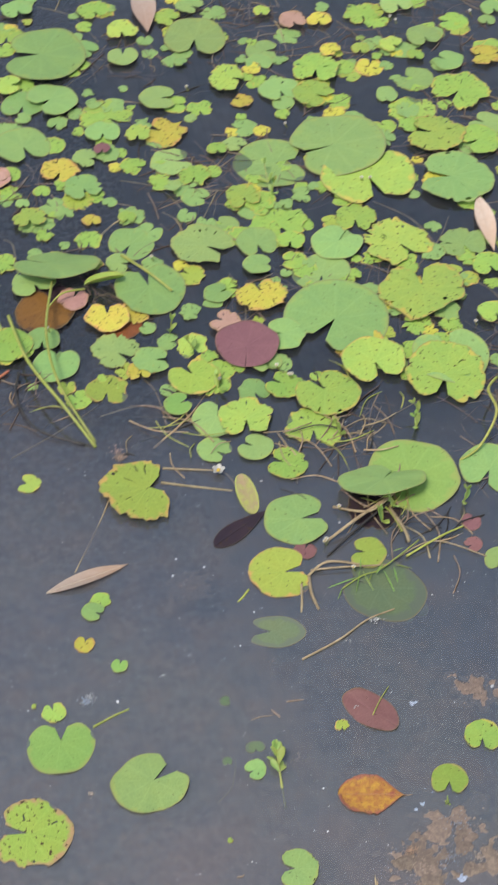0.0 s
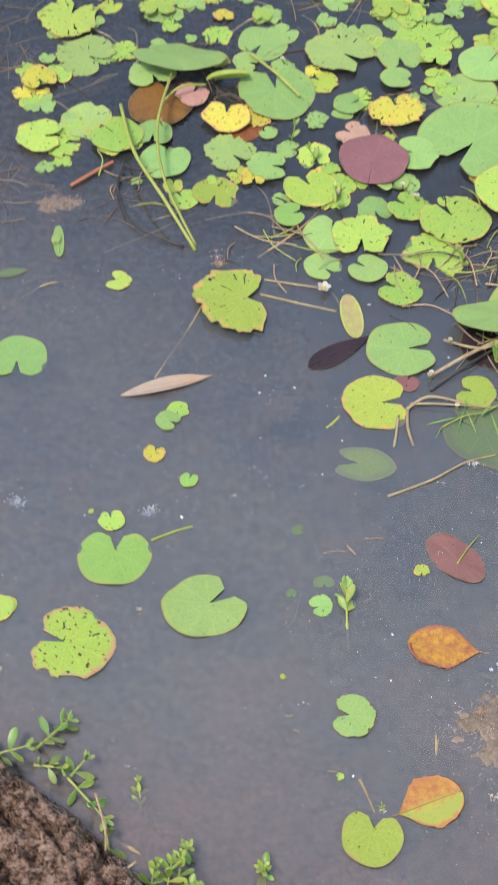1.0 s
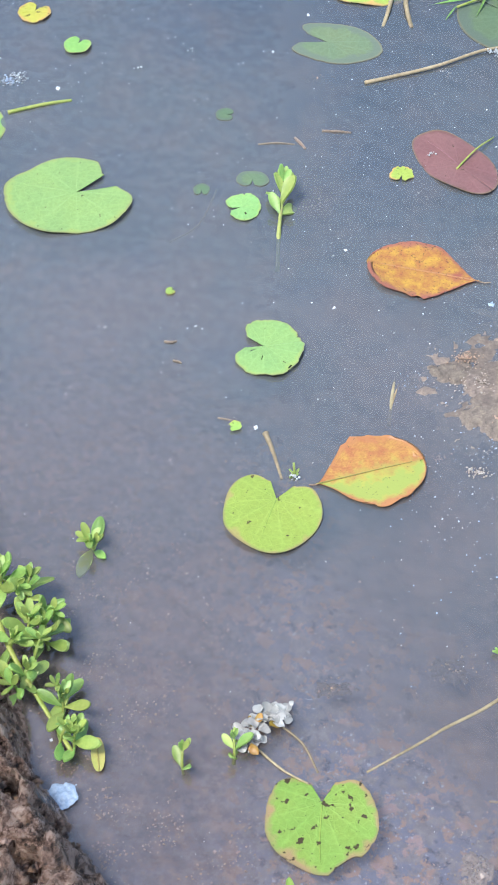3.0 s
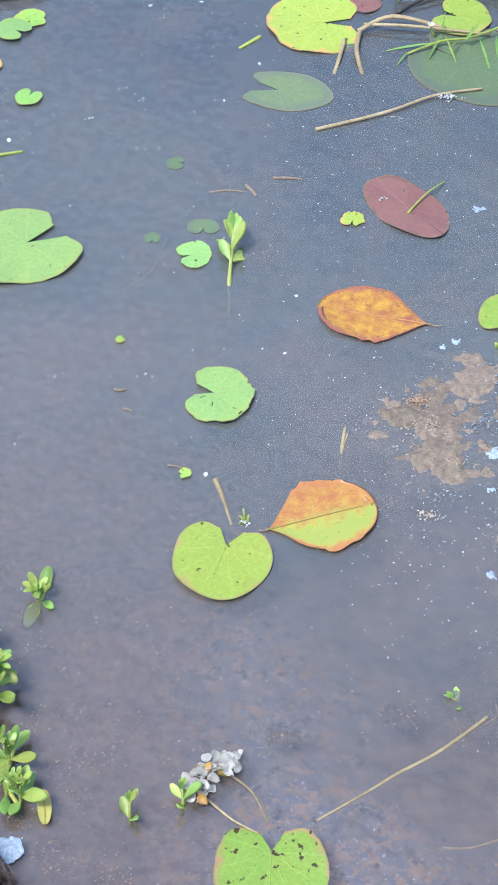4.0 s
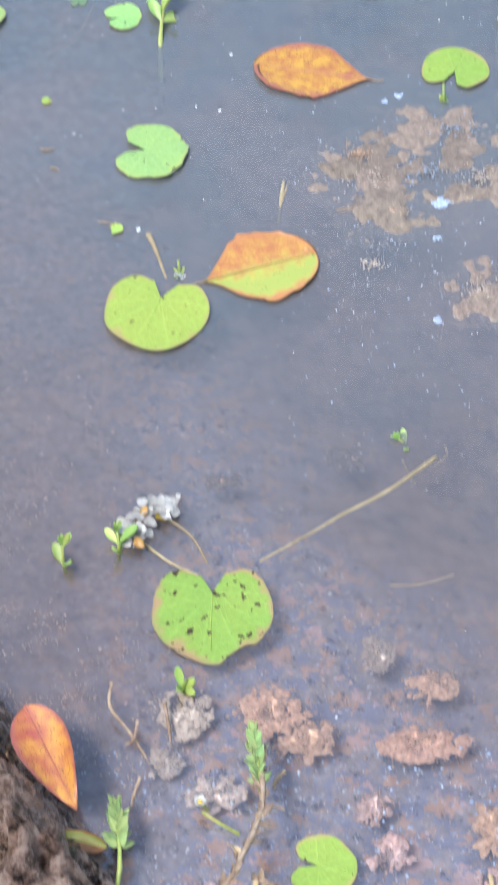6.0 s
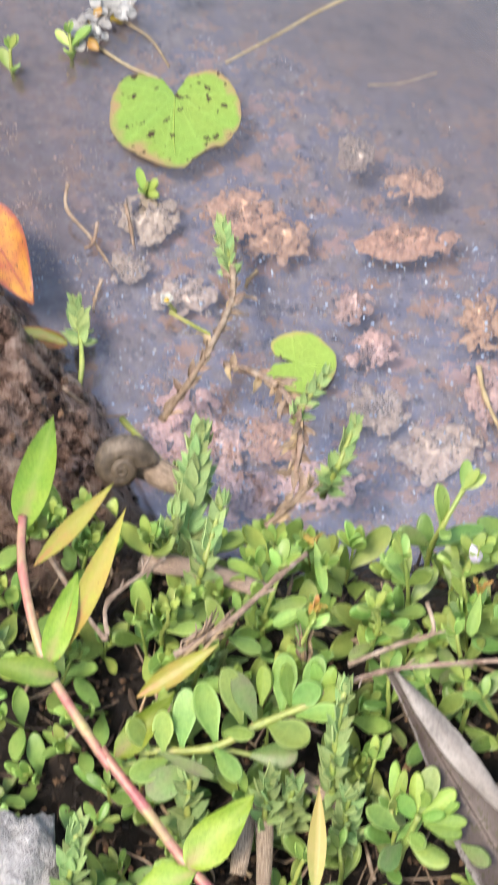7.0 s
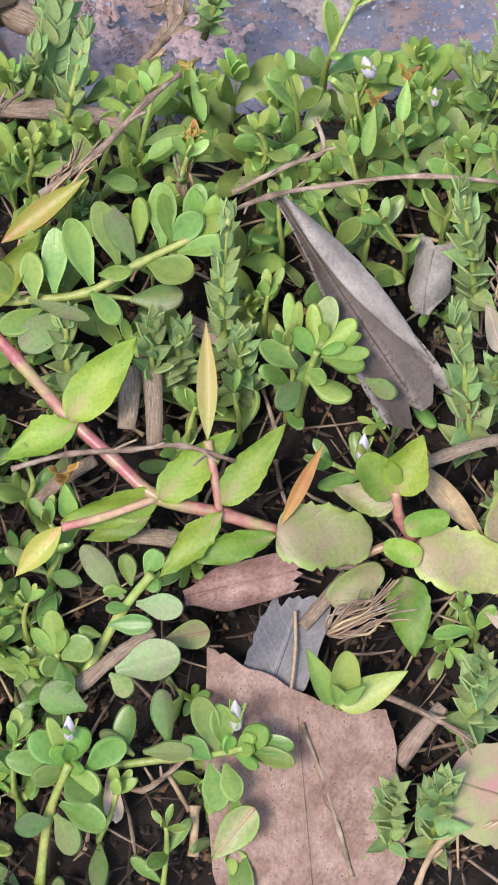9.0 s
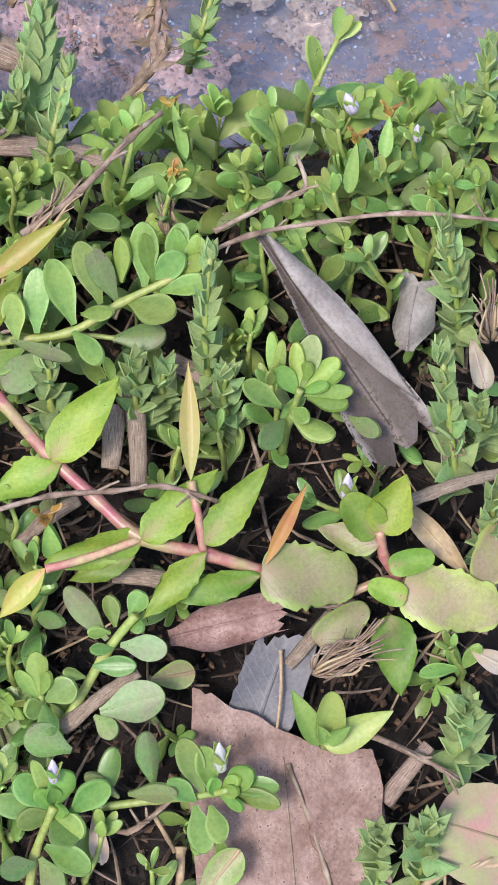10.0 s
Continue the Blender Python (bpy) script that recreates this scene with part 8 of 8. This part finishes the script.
# the muddy left edge: creeping hyssop
mud_line = [(-0.2079, 0.2435, 0.022), (-0.1745, 0.2354, 0.02), (-0.1507, 0.2196, 0.018), (-0.1328, 0.1848, 0.014), (-0.1159, 0.1594, 0.008), (-0.0968, 0.1324, 0.003)]
runner = thing("hyssop_runner", mud_line[0], "long yellowish creeping stem along the muddy edge", "plant")
stem_part(runner, mud_line, 0.0017, 0.0012, PETIOLE, flat=0.6)
for k, (b, t, n, l) in enumerate((((-0.1818, 0.2424, 0.018), (-0.1771, 0.2583, 0.03), 3, 1.1), ((-0.1724, 0.2477, 0.016), (-0.1689, 0.265, 0.026), 2, 1.0), ((-0.1645, 0.2283, 0.016), (-0.1633, 0.235, 0.03), 3, 1.1), ((-0.1544, 0.222, 0.014), (-0.1558, 0.2325, 0.028), 2, 1.1), ((-0.141, 0.2157, 0.012), (-0.1406, 0.2224, 0.026), 3, 1.1), ((-0.1279, 0.2132, 0.01), (-0.1262, 0.2231, 0.022), 3, 1.0),
                         ((-0.1254, 0.192, 0.008), (-0.1235, 0.1987, 0.022), 3, 1.1), ((-0.114, 0.1895, 0.006), (-0.1154, 0.1963, 0.02), 3, 1.1), ((-0.1331, 0.1871, 0.01), (-0.1299, 0.1858, 0.022), 2, 0.9), ((-0.1259, 0.1676, 0.006), (-0.1226, 0.1722, 0.014), 2, 0.9), ((-0.1032, 0.1531, 0), (-0.103, 0.1581, 0.014), 3, 1.0), ((-0.0964, 0.1349, -0.002), (-0.0956, 0.1382, 0.012), 3, 1.0), ((-0.1641, 0.2822, 0), (-0.1624, 0.2818, 0.01), 1, 0.9), ((-0.0972, 0.2591, -0.004), (-0.0991, 0.2588, 0.006), 1, 1.2),
                         ((-0.1484, 0.2309, 0.012), (-0.1324, 0.2173, 0.022), 2, 1.0), ((-0.1214, 0.2126, 0.008), (-0.1126, 0.2049, 0.018), 2, 1.0), ((-0.195, 0.2449, 0.02), (-0.1916, 0.2542, 0.03), 3, 1.1))):
    m = [lerp(b[i], t[i], 0.5) for i in range(3)]
    shoot("water_hyssop", [b, m, t], n, 0.0112 * l, "water hyssop shoot creeping over the muddy edge", "plant", "water hyssop at the muddy edge", HYSSOP_YOUNG, HYSSOP_YOUNG, HYSSOP_LEAVES, seed=320 + k, spread=(75, 40), tuft=6)
for pts, r, material, words in (
    (((-0.241, 0.330, 0.012), (-0.233, 0.294, 0.014), (-0.233, 0.272, 0.014)), 0.0012, STRAW, "pale peeled stalk lying on the mud"),
    (((-0.220, 0.295, 0.010), (-0.211, 0.288, 0.013), (-0.203, 0.282, 0.012)), 0.0022, STRAW, "thick pale peeled stalk lying on the mud"),
    (((-0.207, 0.255, 0.020), (-0.219, 0.245, 0.022), (-0.227, 0.240, 0.022)), 0.0012, STRAW, "pale peeled stalk lying on the mud"),
    (((-0.171, 0.218, 0.024), (-0.169, 0.209, 0.020), (-0.165, 0.199, 0.014)), 0.0009, RED_STEM, "reddish root hanging down the mud bank"),
    (((-0.167, 0.218, 0.024), (-0.164, 0.211, 0.020), (-0.162, 0.203, 0.014)), 0.0008, RED_STEM, "reddish root hanging down the mud bank"),
):
    seat = max(bank_z(p[0], p[1]) + r * 0.5 - p[2] for p in pts)
    twig([(p[0], p[1], p[2] + seat) for p in pts], r, r * 0.7, material, words, "root" if material is RED_STEM else "peeled_stalk", seed=90, group="stalks and roots on the mud")
edge_rnd = random.Random(41)
for k in range(7):
    f = edge_rnd.uniform(0, 4.8)
    a, b = Vector(mud_line[int(f)]), Vector(mud_line[int(f) + 1])
    p = a.lerp(b, f % 1) + Vector((edge_rnd.uniform(-0.008, 0.012), edge_rnd.uniform(-0.008, 0.012), 0))
    lean = Vector((edge_rnd.uniform(-0.004, 0.008), edge_rnd.uniform(-0.004, 0.008), edge_rnd.uniform(0.008, 0.016)))
    shoot("water_hyssop", [p - Vector((0, 0, 0.006)), p + lean * 0.5, p + lean], edge_rnd.choice((1, 2)), edge_rnd.uniform(0.008, 0.0115), "water hyssop shoot creeping over the muddy edge", "plant", "water hyssop at the muddy edge", HYSSOP_YOUNG, HYSSOP_YOUNG, HYSSOP_LEAVES, seed=700 + k, spread=(78, 45), tuft=5)
for k, (b, t, n) in enumerate((((-0.2963, 0.3823, 0.012), (-0.2652, 0.4131, 0.01), 4), ((-0.3262, 0.3801, 0.014), (-0.3033, 0.384, 0.018), 2), ((-0.296, 0.3671, 0.014), (-0.2706, 0.3607, 0.018), 3), ((-0.2637, 0.3562, 0.01), (-0.2495, 0.3668, 0.02), 1), ((-0.2662, 0.3546, 0.01), (-0.2343, 0.3144, 0.008), 2), ((-0.2343, 0.3144, 0.008), (-0.2289, 0.257, 0.006), 3))):
    m = [lerp(b[i], t[i], 0.5) for i in range(3)]
    hyssop([b, m, t], n, 0.013, 350 + k, spread=(75, 45), stem=0.0014, label="creeping water hyssop on the mud edge")


# soft mats of silt and algae, ragged at the edge
def ragged_mat(rx, ry, seed, thick, coarse, top=0.0):
    n = 44
    verts, keep = [], {}
    for j in range(n + 1):
        for i in range(n + 1):
            x, y = (2 * i / n - 1) * rx * 1.5, (2 * j / n - 1) * ry * 1.5
            p = Vector((x, y, seed * 0.37))
            x, y = x + 0.0011 * noise.noise(p * 400), y + 0.0011 * noise.noise(p * 400 + Vector((5, 0, 0)))
            q = (x / rx) ** 2 + (y / ry) ** 2
            h = 0.5 - 0.5 * q + 0.8 * noise.noise(p * coarse) + 0.45 * noise.noise(p * coarse * 2.6) + 0.2 * noise.noise(p * coarse * 7)
            keep[i, j] = h
            verts.append((x, y, top + thick * (min(h, 0.75) - 0.4) + 0.0006 * noise.noise(p * 520)))
    faces = []
    for j in range(n):
        for i in range(n):
            if max(keep[i, j], keep[i + 1, j], keep[i, j + 1], keep[i + 1, j + 1]) > 0.0:
                faces.append((j * (n + 1) + i, j * (n + 1) + i + 1, (j + 1) * (n + 1) + i + 1, (j + 1) * (n + 1) + i))
    me = bpy.data.meshes.new("mat")
    me.from_pydata(verts, [], faces)
    bm = bmesh.new()
    bm.from_mesh(me)
    bpy.data.meshes.remove(me)
    bmesh.ops.delete(bm, geom=[v for v in bm.verts if not v.link_faces], context="VERTS")
    for _ in range(3):
        moved = {}
        for v in bm.verts:
            ends = [e.other_vert(v).co for e in v.link_edges if e.is_boundary]
            if ends:
                moved[v] = v.co * 0.4 + sum(ends, Vector()) * (0.6 / len(ends))
        for v, co in moved.items():
            v.co = co
    return bm


def silt_clump(at, rx, ry, seed, material, label):
    ob = mesh_object("sediment_clump", ragged_mat(rx * 0.9, ry * 0.9, seed, 0.0026, 210, 0.0004), material)
    ob.matrix_basis = Matrix.Translation(at)
    return tagged(ob, label, "sediment", "sediment clumps in the shallows")


def crust(at, rx, ry, seed, label="lumpy brown algae crust lying at the water surface"):
    ob = mesh_object("algae_crust", ragged_mat(rx * 1.35, ry * 1.3, seed + 40, 0.0046, 60, -0.0004), CRUST)
    ob.matrix_basis = Matrix.Translation(at)
    return tagged(ob, label, "algae", "algae crusts in the pond")


scrap = mesh_object("film_scrap", ragged_mat(0.0081, 0.0062, 3.0, 0.0016, 150), FILM)
scrap.matrix_basis = Matrix.Translation((-0.1012, 0.1101, 0.002))
tagged(scrap, "pale bluish scrap of film at the muddy edge", "film")
for x, y, r in ((0.159, 0.575, 0.0028), (0.136, 0.454, 0.0022), (0.154, 0.365, 0.0036), (0.144, 0.277, 0.0022), (0.128, 0.449, 0.0015), (0.149, 0.337, 0.0018)):
    scrap = mesh_object("film_scrap", ragged_mat(r * 1.25, r, x * 90, 0.0008, 300), FILM)
    scrap.matrix_basis = Matrix.Translation((x, y, 0.0006))
    tagged(scrap, "small pale blue scrap of film floating on the pond", "film", "film scraps on the pond")
crust((0.1174, 0.3862, 0.0005), 0.0271, 0.0218, 1.0)
crust((0.1252, 0.3575, 0.0008), 0.0182, 0.0143, 2.0)
crust((0.1012, 0.3929, 0.0008), 0.0133, 0.0119, 3.0)
crust((0.1671, 0.4241, 0.0008), 0.0321, 0.0203, 4.0)
crust((0.1825, 0.3785, 0.0008), 0.0198, 0.0198, 5.0)
crust((0.1645, 0.2973, 0.0008), 0.0124, 0.0156, 6.0)
crust((0.1762, 0.2912, 0.0008), 0.0124, 0.0124, 7.0)
crust((0.1484, 0.3876, 0.0008), 0.04, 0.0343, 8.0)
crust((0.2285, 0.5789, 0.0008), 0.0184, 0.0184, 9.0)


# loose sediment, crumbs and floating specks
def heap_of(name, label, material, at, spread, count, size, seed, flat=0.6, up=0.003, category="debris"):
    rnd = random.Random(seed)
    bm = bmesh.new()
    for _ in range(count):
        a, q = rnd.uniform(0, 6.28), abs(rnd.gauss(0, 0.5))
        x, y = spread[0] * q * math.cos(a), spread[1] * q * math.sin(a)
        chip_bm(bm, (x, y, max(0.0, up * (1 - q)) * rnd.random()), rnd.uniform(*size), rnd, flat)
    ob = mesh_object(name, bm, material)
    ob.matrix_basis = Matrix.Translation(at)
    return tagged(ob, label, category, kind="stuff")


for k, (at, w, h) in enumerate((((0.1173, 0.3856, 0.0012), 0.020, 0.016), ((0.1252, 0.3571, 0.0012), 0.014, 0.010), ((0.1671, 0.4238, 0.0012), 0.022, 0.014), ((0.1763, 0.3827, 0.0012), 0.014, 0.012), ((0.1102, 0.4039, 0.001), 0.012, 0.008), ((0.1483, 0.3874, 0.0012), 0.018, 0.014), ((0.1675, 0.2971, 0.001), 0.010, 0.012))):
    heap_of("crust_crumbs", "pale and brown crumbs on an algae crust", (CRUMB_WHITE, CRUMB, SPECK)[k % 3], at, (w, h), 130, (0.0003, 0.0009), 640 + k, up=0.001)
SED = "clump of orange-brown sediment on the shallow bed"
for k, (at, w, h, m) in enumerate((
    ((0.0511, 0.049, -0.004), 75, 60, CRUMB), ((0.0676, 0.0355, -0.004), 70, 50, CRUMB), ((0.1163, 0.0331, -0.004), 95, 45, CRUMB), ((0.0993, 0.0779, -0.005), 40, 50, CRUMB_WHITE), ((0.1237, 0.0614, -0.006), 60, 40, CRUMB),
    ((0.0134, 0.0486, -0.003), 60, 60, CRUMB_WHITE), ((0.0264, -0.0492, -0.004), 70, 90, CRUMB_PINK), ((0.0388, -0.0602, -0.003), 40, 60, CRUMB_PINK), ((0.0994, -0.0452, -0.002), 60, 50, CRUMB_WHITE), ((0.0581, -0.0562, -0.003), 50, 50, CRUMB),
    ((0.1445, -0.009, -0.004), 50, 60, CRUMB), ((0.0985, -0.0185, -0.004), 45, 45, CRUMB_PINK), ((0.0935, 0.0028, -0.004), 35, 35, CRUMB_PINK), ((0.141, -0.0398, -0.004), 40, 70, CRUMB_PINK), ((0.0485, -0.0793, -0.004), 60, 50, CRUMB_PINK),
    ((0.0061, 0.0246, -0.004), 40, 40, CRUMB_WHITE), ((0.0282, 0.01, -0.004), 60, 40, CRUMB_WHITE), ((0.0739, -0.0757, -0.004), 80, 50, CRUMB_PINK), ((0.1213, -0.0636, -0.004), 80, 60, CRUMB_WHITE), ((0.0311, 0.1754, -0.004), 60, 22, CRUMB),
    ((0.0921, 0.189, -0.008), 50, 40, CRUMB), ((0.1173, 0.3338, -0.001), 45, 30, CRUMB_WHITE), ((0.113, 0.3186, 0), 25, 14, CRUMB_WHITE), ((0.0915, 0.3279, -0.001), 30, 16, CRUMB_PINK), ((0.0221, 0.5337, -0.002), 40, 40, CRUMB_WHITE),
    ((0.1084, 0.6699, -0.001), 30, 16, CRUMB_WHITE), ((-0.1, 0.9958, 0.001), 24, 22, CRUMB_PINK), ((-0.0976, 0.9854, 0.002), 14, 12, CRUMB), ((-0.2828, 1.0912, 0.001), 40, 30, CRUMB), ((-0.2644, 1.0927, 0), 40, 26, CRUMB),
    ((-0.1827, 0.652, 0), 30, 20, MOTE), ((-0.3181, 0.6687, 0), 36, 30, MOTE), ((-0.186, 0.648, 0), 26, 18, SPECK), ((-0.3181, 0.6687, 0), 30, 26, SPECK), ((-0.1982, 0.5341, 0.001), 12, 10, CRUMB_WHITE), ((-0.3307, 0.476, 0.001), 14, 12, CRUMB_WHITE), ((-0.0515, 0.778, -0.004), 55, 45, CRUMB), ((0.0205, 0.6589, -0.003), 40, 16, CRUMB),
)):
    s = 0.00024 if at[1] < 0.3 else 0.0003 if at[1] < 0.7 else 0.00055
    label = SED if m is CRUMB else "clump of pinkish sediment in the shallows" if m is CRUMB_PINK else "clump of pale scum and silt in the water"
    if m is not SPECK and (at[1] < 0.15 or m is CRUMB):
        silt_clump((at[0], at[1], max(at[2], -0.0014)), w * s * 0.8, h * s * 0.8, k, SILT_DEEP if m is CRUMB and at[1] > 0.12 else {CRUMB: SILT_ORANGE, CRUMB_PINK: SILT_PINK, CRUMB_WHITE: SILT_PALE}[m], label)
    heap_of("loose_sediment", label.replace("clump", "crumbs"), m, (at[0], at[1], max(at[2], -0.0010)), (w * s * 1.2, h * s * 1.2), 24 if at[1] > 0.12 and at[2] < 0 else 60 + int(w * h / 40), (0.0006, 0.0020) if m is SPECK else (0.0003, 0.0012), 500 + k, 0.35, 0.0010)


def shallow(rnd):
    while True:
        x, y = rnd.uniform(-0.30, 0.24), rnd.uniform(-0.12, 0.34)
        d = from_shore(x, y)
        if d < -0.002 and rnd.random() < math.exp(d / 0.045) * smooth(noise.noise((x * 45, y * 45, 1.0)) * 2.2 + 0.35):
            return (x, y, bank_height(x, y) + rnd.uniform(0.0, 0.002)), rnd.choice((0.5, 0.7, 1.0, 1.0, 1.7))


def on_water(rnd):
    while True:
        x, y = rnd.uniform(-0.5, 0.4), rnd.uniform(-0.1, 1.0)
        if from_shore(x, y) < -0.004:
            return (x, y, 0.0003), (0.6 + y)


def blue_film(rnd):
    x, y = rnd.gauss(0.13, 0.035), rnd.gauss(0.33, 0.07)
    return (x, y, 0.0003), 1


def near_film(rnd):
    while True:
        x, y = rnd.uniform(-0.06, 0.2), rnd.uniform(-0.11, 0.03)
        if from_shore(x, y) < -0.003:
            return (x, y, 0.0003), 1


crumbs("bed_crumbs", "brown and orange crumbs covering the shallow bed", CRUMB, 4600, shallow, (0.0002, 0.0006), 21)
crumbs("bed_grit", "pale pinkish grit covering the shallow bed", CRUMB_PINK, 3000, shallow, (0.0003, 0.0007), 22)
crumbs("pond_specks", "white and bluish specks floating on the pond", MOTE, 2600, on_water, (0.0002, 0.00055), 23, 0.25)
crumbs("pond_flakes", "pale blue flakes of film on the water", SPECK, 700, blue_film, (0.0002, 0.0007), 24, 0.2)
crumbs("shore_flakes", "pale blue and white flakes of film along the shore", SPECK, 1200, near_film, (0.0002, 0.0009), 25, 0.15)
crumbs("pond_scum", "few large pale flakes on the pond", MOTE, 50, on_water, (0.0010, 0.0020), 26, 0.15)
foam_rnd = random.Random(9)
for at, n, w in (((0.1446, 0.6876, 0.003), 60, 0.006), ((0.0097, 0.3109, 0.001), 16, 0.003), ((0.0965, 0.5821, 0.002), 8, 0.003), ((-0.0654, 0.6845, 0.001), 5, 0.002), ((-0.1017, 0.6637, 0.001), 4, 0.002)):
    bm = bmesh.new()
    for _ in range(n):
        bmesh.ops.create_icosphere(bm, subdivisions=1, radius=foam_rnd.uniform(0.0003, 0.0008), matrix=Matrix.Translation((foam_rnd.gauss(0, w * 0.6), foam_rnd.gauss(0, w * 0.4), foam_rnd.uniform(-0.0005, 0.001))))
    ob = mesh_object("foam", bm, FOAM)
    ob.matrix_basis = Matrix.Translation(at)
    tagged(ob, "small patch of white bubbles on the water", "foam", kind="stuff")
for k, pts in enumerate((((-0.0172, 0.0571, 0.012), (-0.018, 0.0475, 0.008), (-0.0089, 0.0361, 0.004), (-0.0005, 0.0241, -0.002)), ((-0.006, 0.0414, 0.006), (-0.0078, 0.0333, 0.004), (-0.0113, 0.0322, 0.002)), ((0.0054, 0.0492, 0.008), (0.0072, 0.0402, 0.003), (0.0082, 0.0327, -0.002)), ((-0.0046, 0.0154, 0.004), (-0.0074, 0.0076, 0.002), (-0.0083, 0.003, -0.001)), ((0.0565, 0.0187, 0.001), (0.053, 0.0148, 0.001), (0.0517, 0.0113, 0.001)), ((0.1388, -0.0307, 0.002), (0.1398, -0.0446, 0.002), (0.1455, -0.0669, 0.004)))):
    twig(list(pts), 0.0008 if k != 5 else 0.0011, 0.0006, DRY_STEM if k < 4 else STRAW, "thin dark twig sticking out of the shallows" if k < 4 else "pale straw lying in the shallows", seed=60 + k, group="twigs in the shallows")
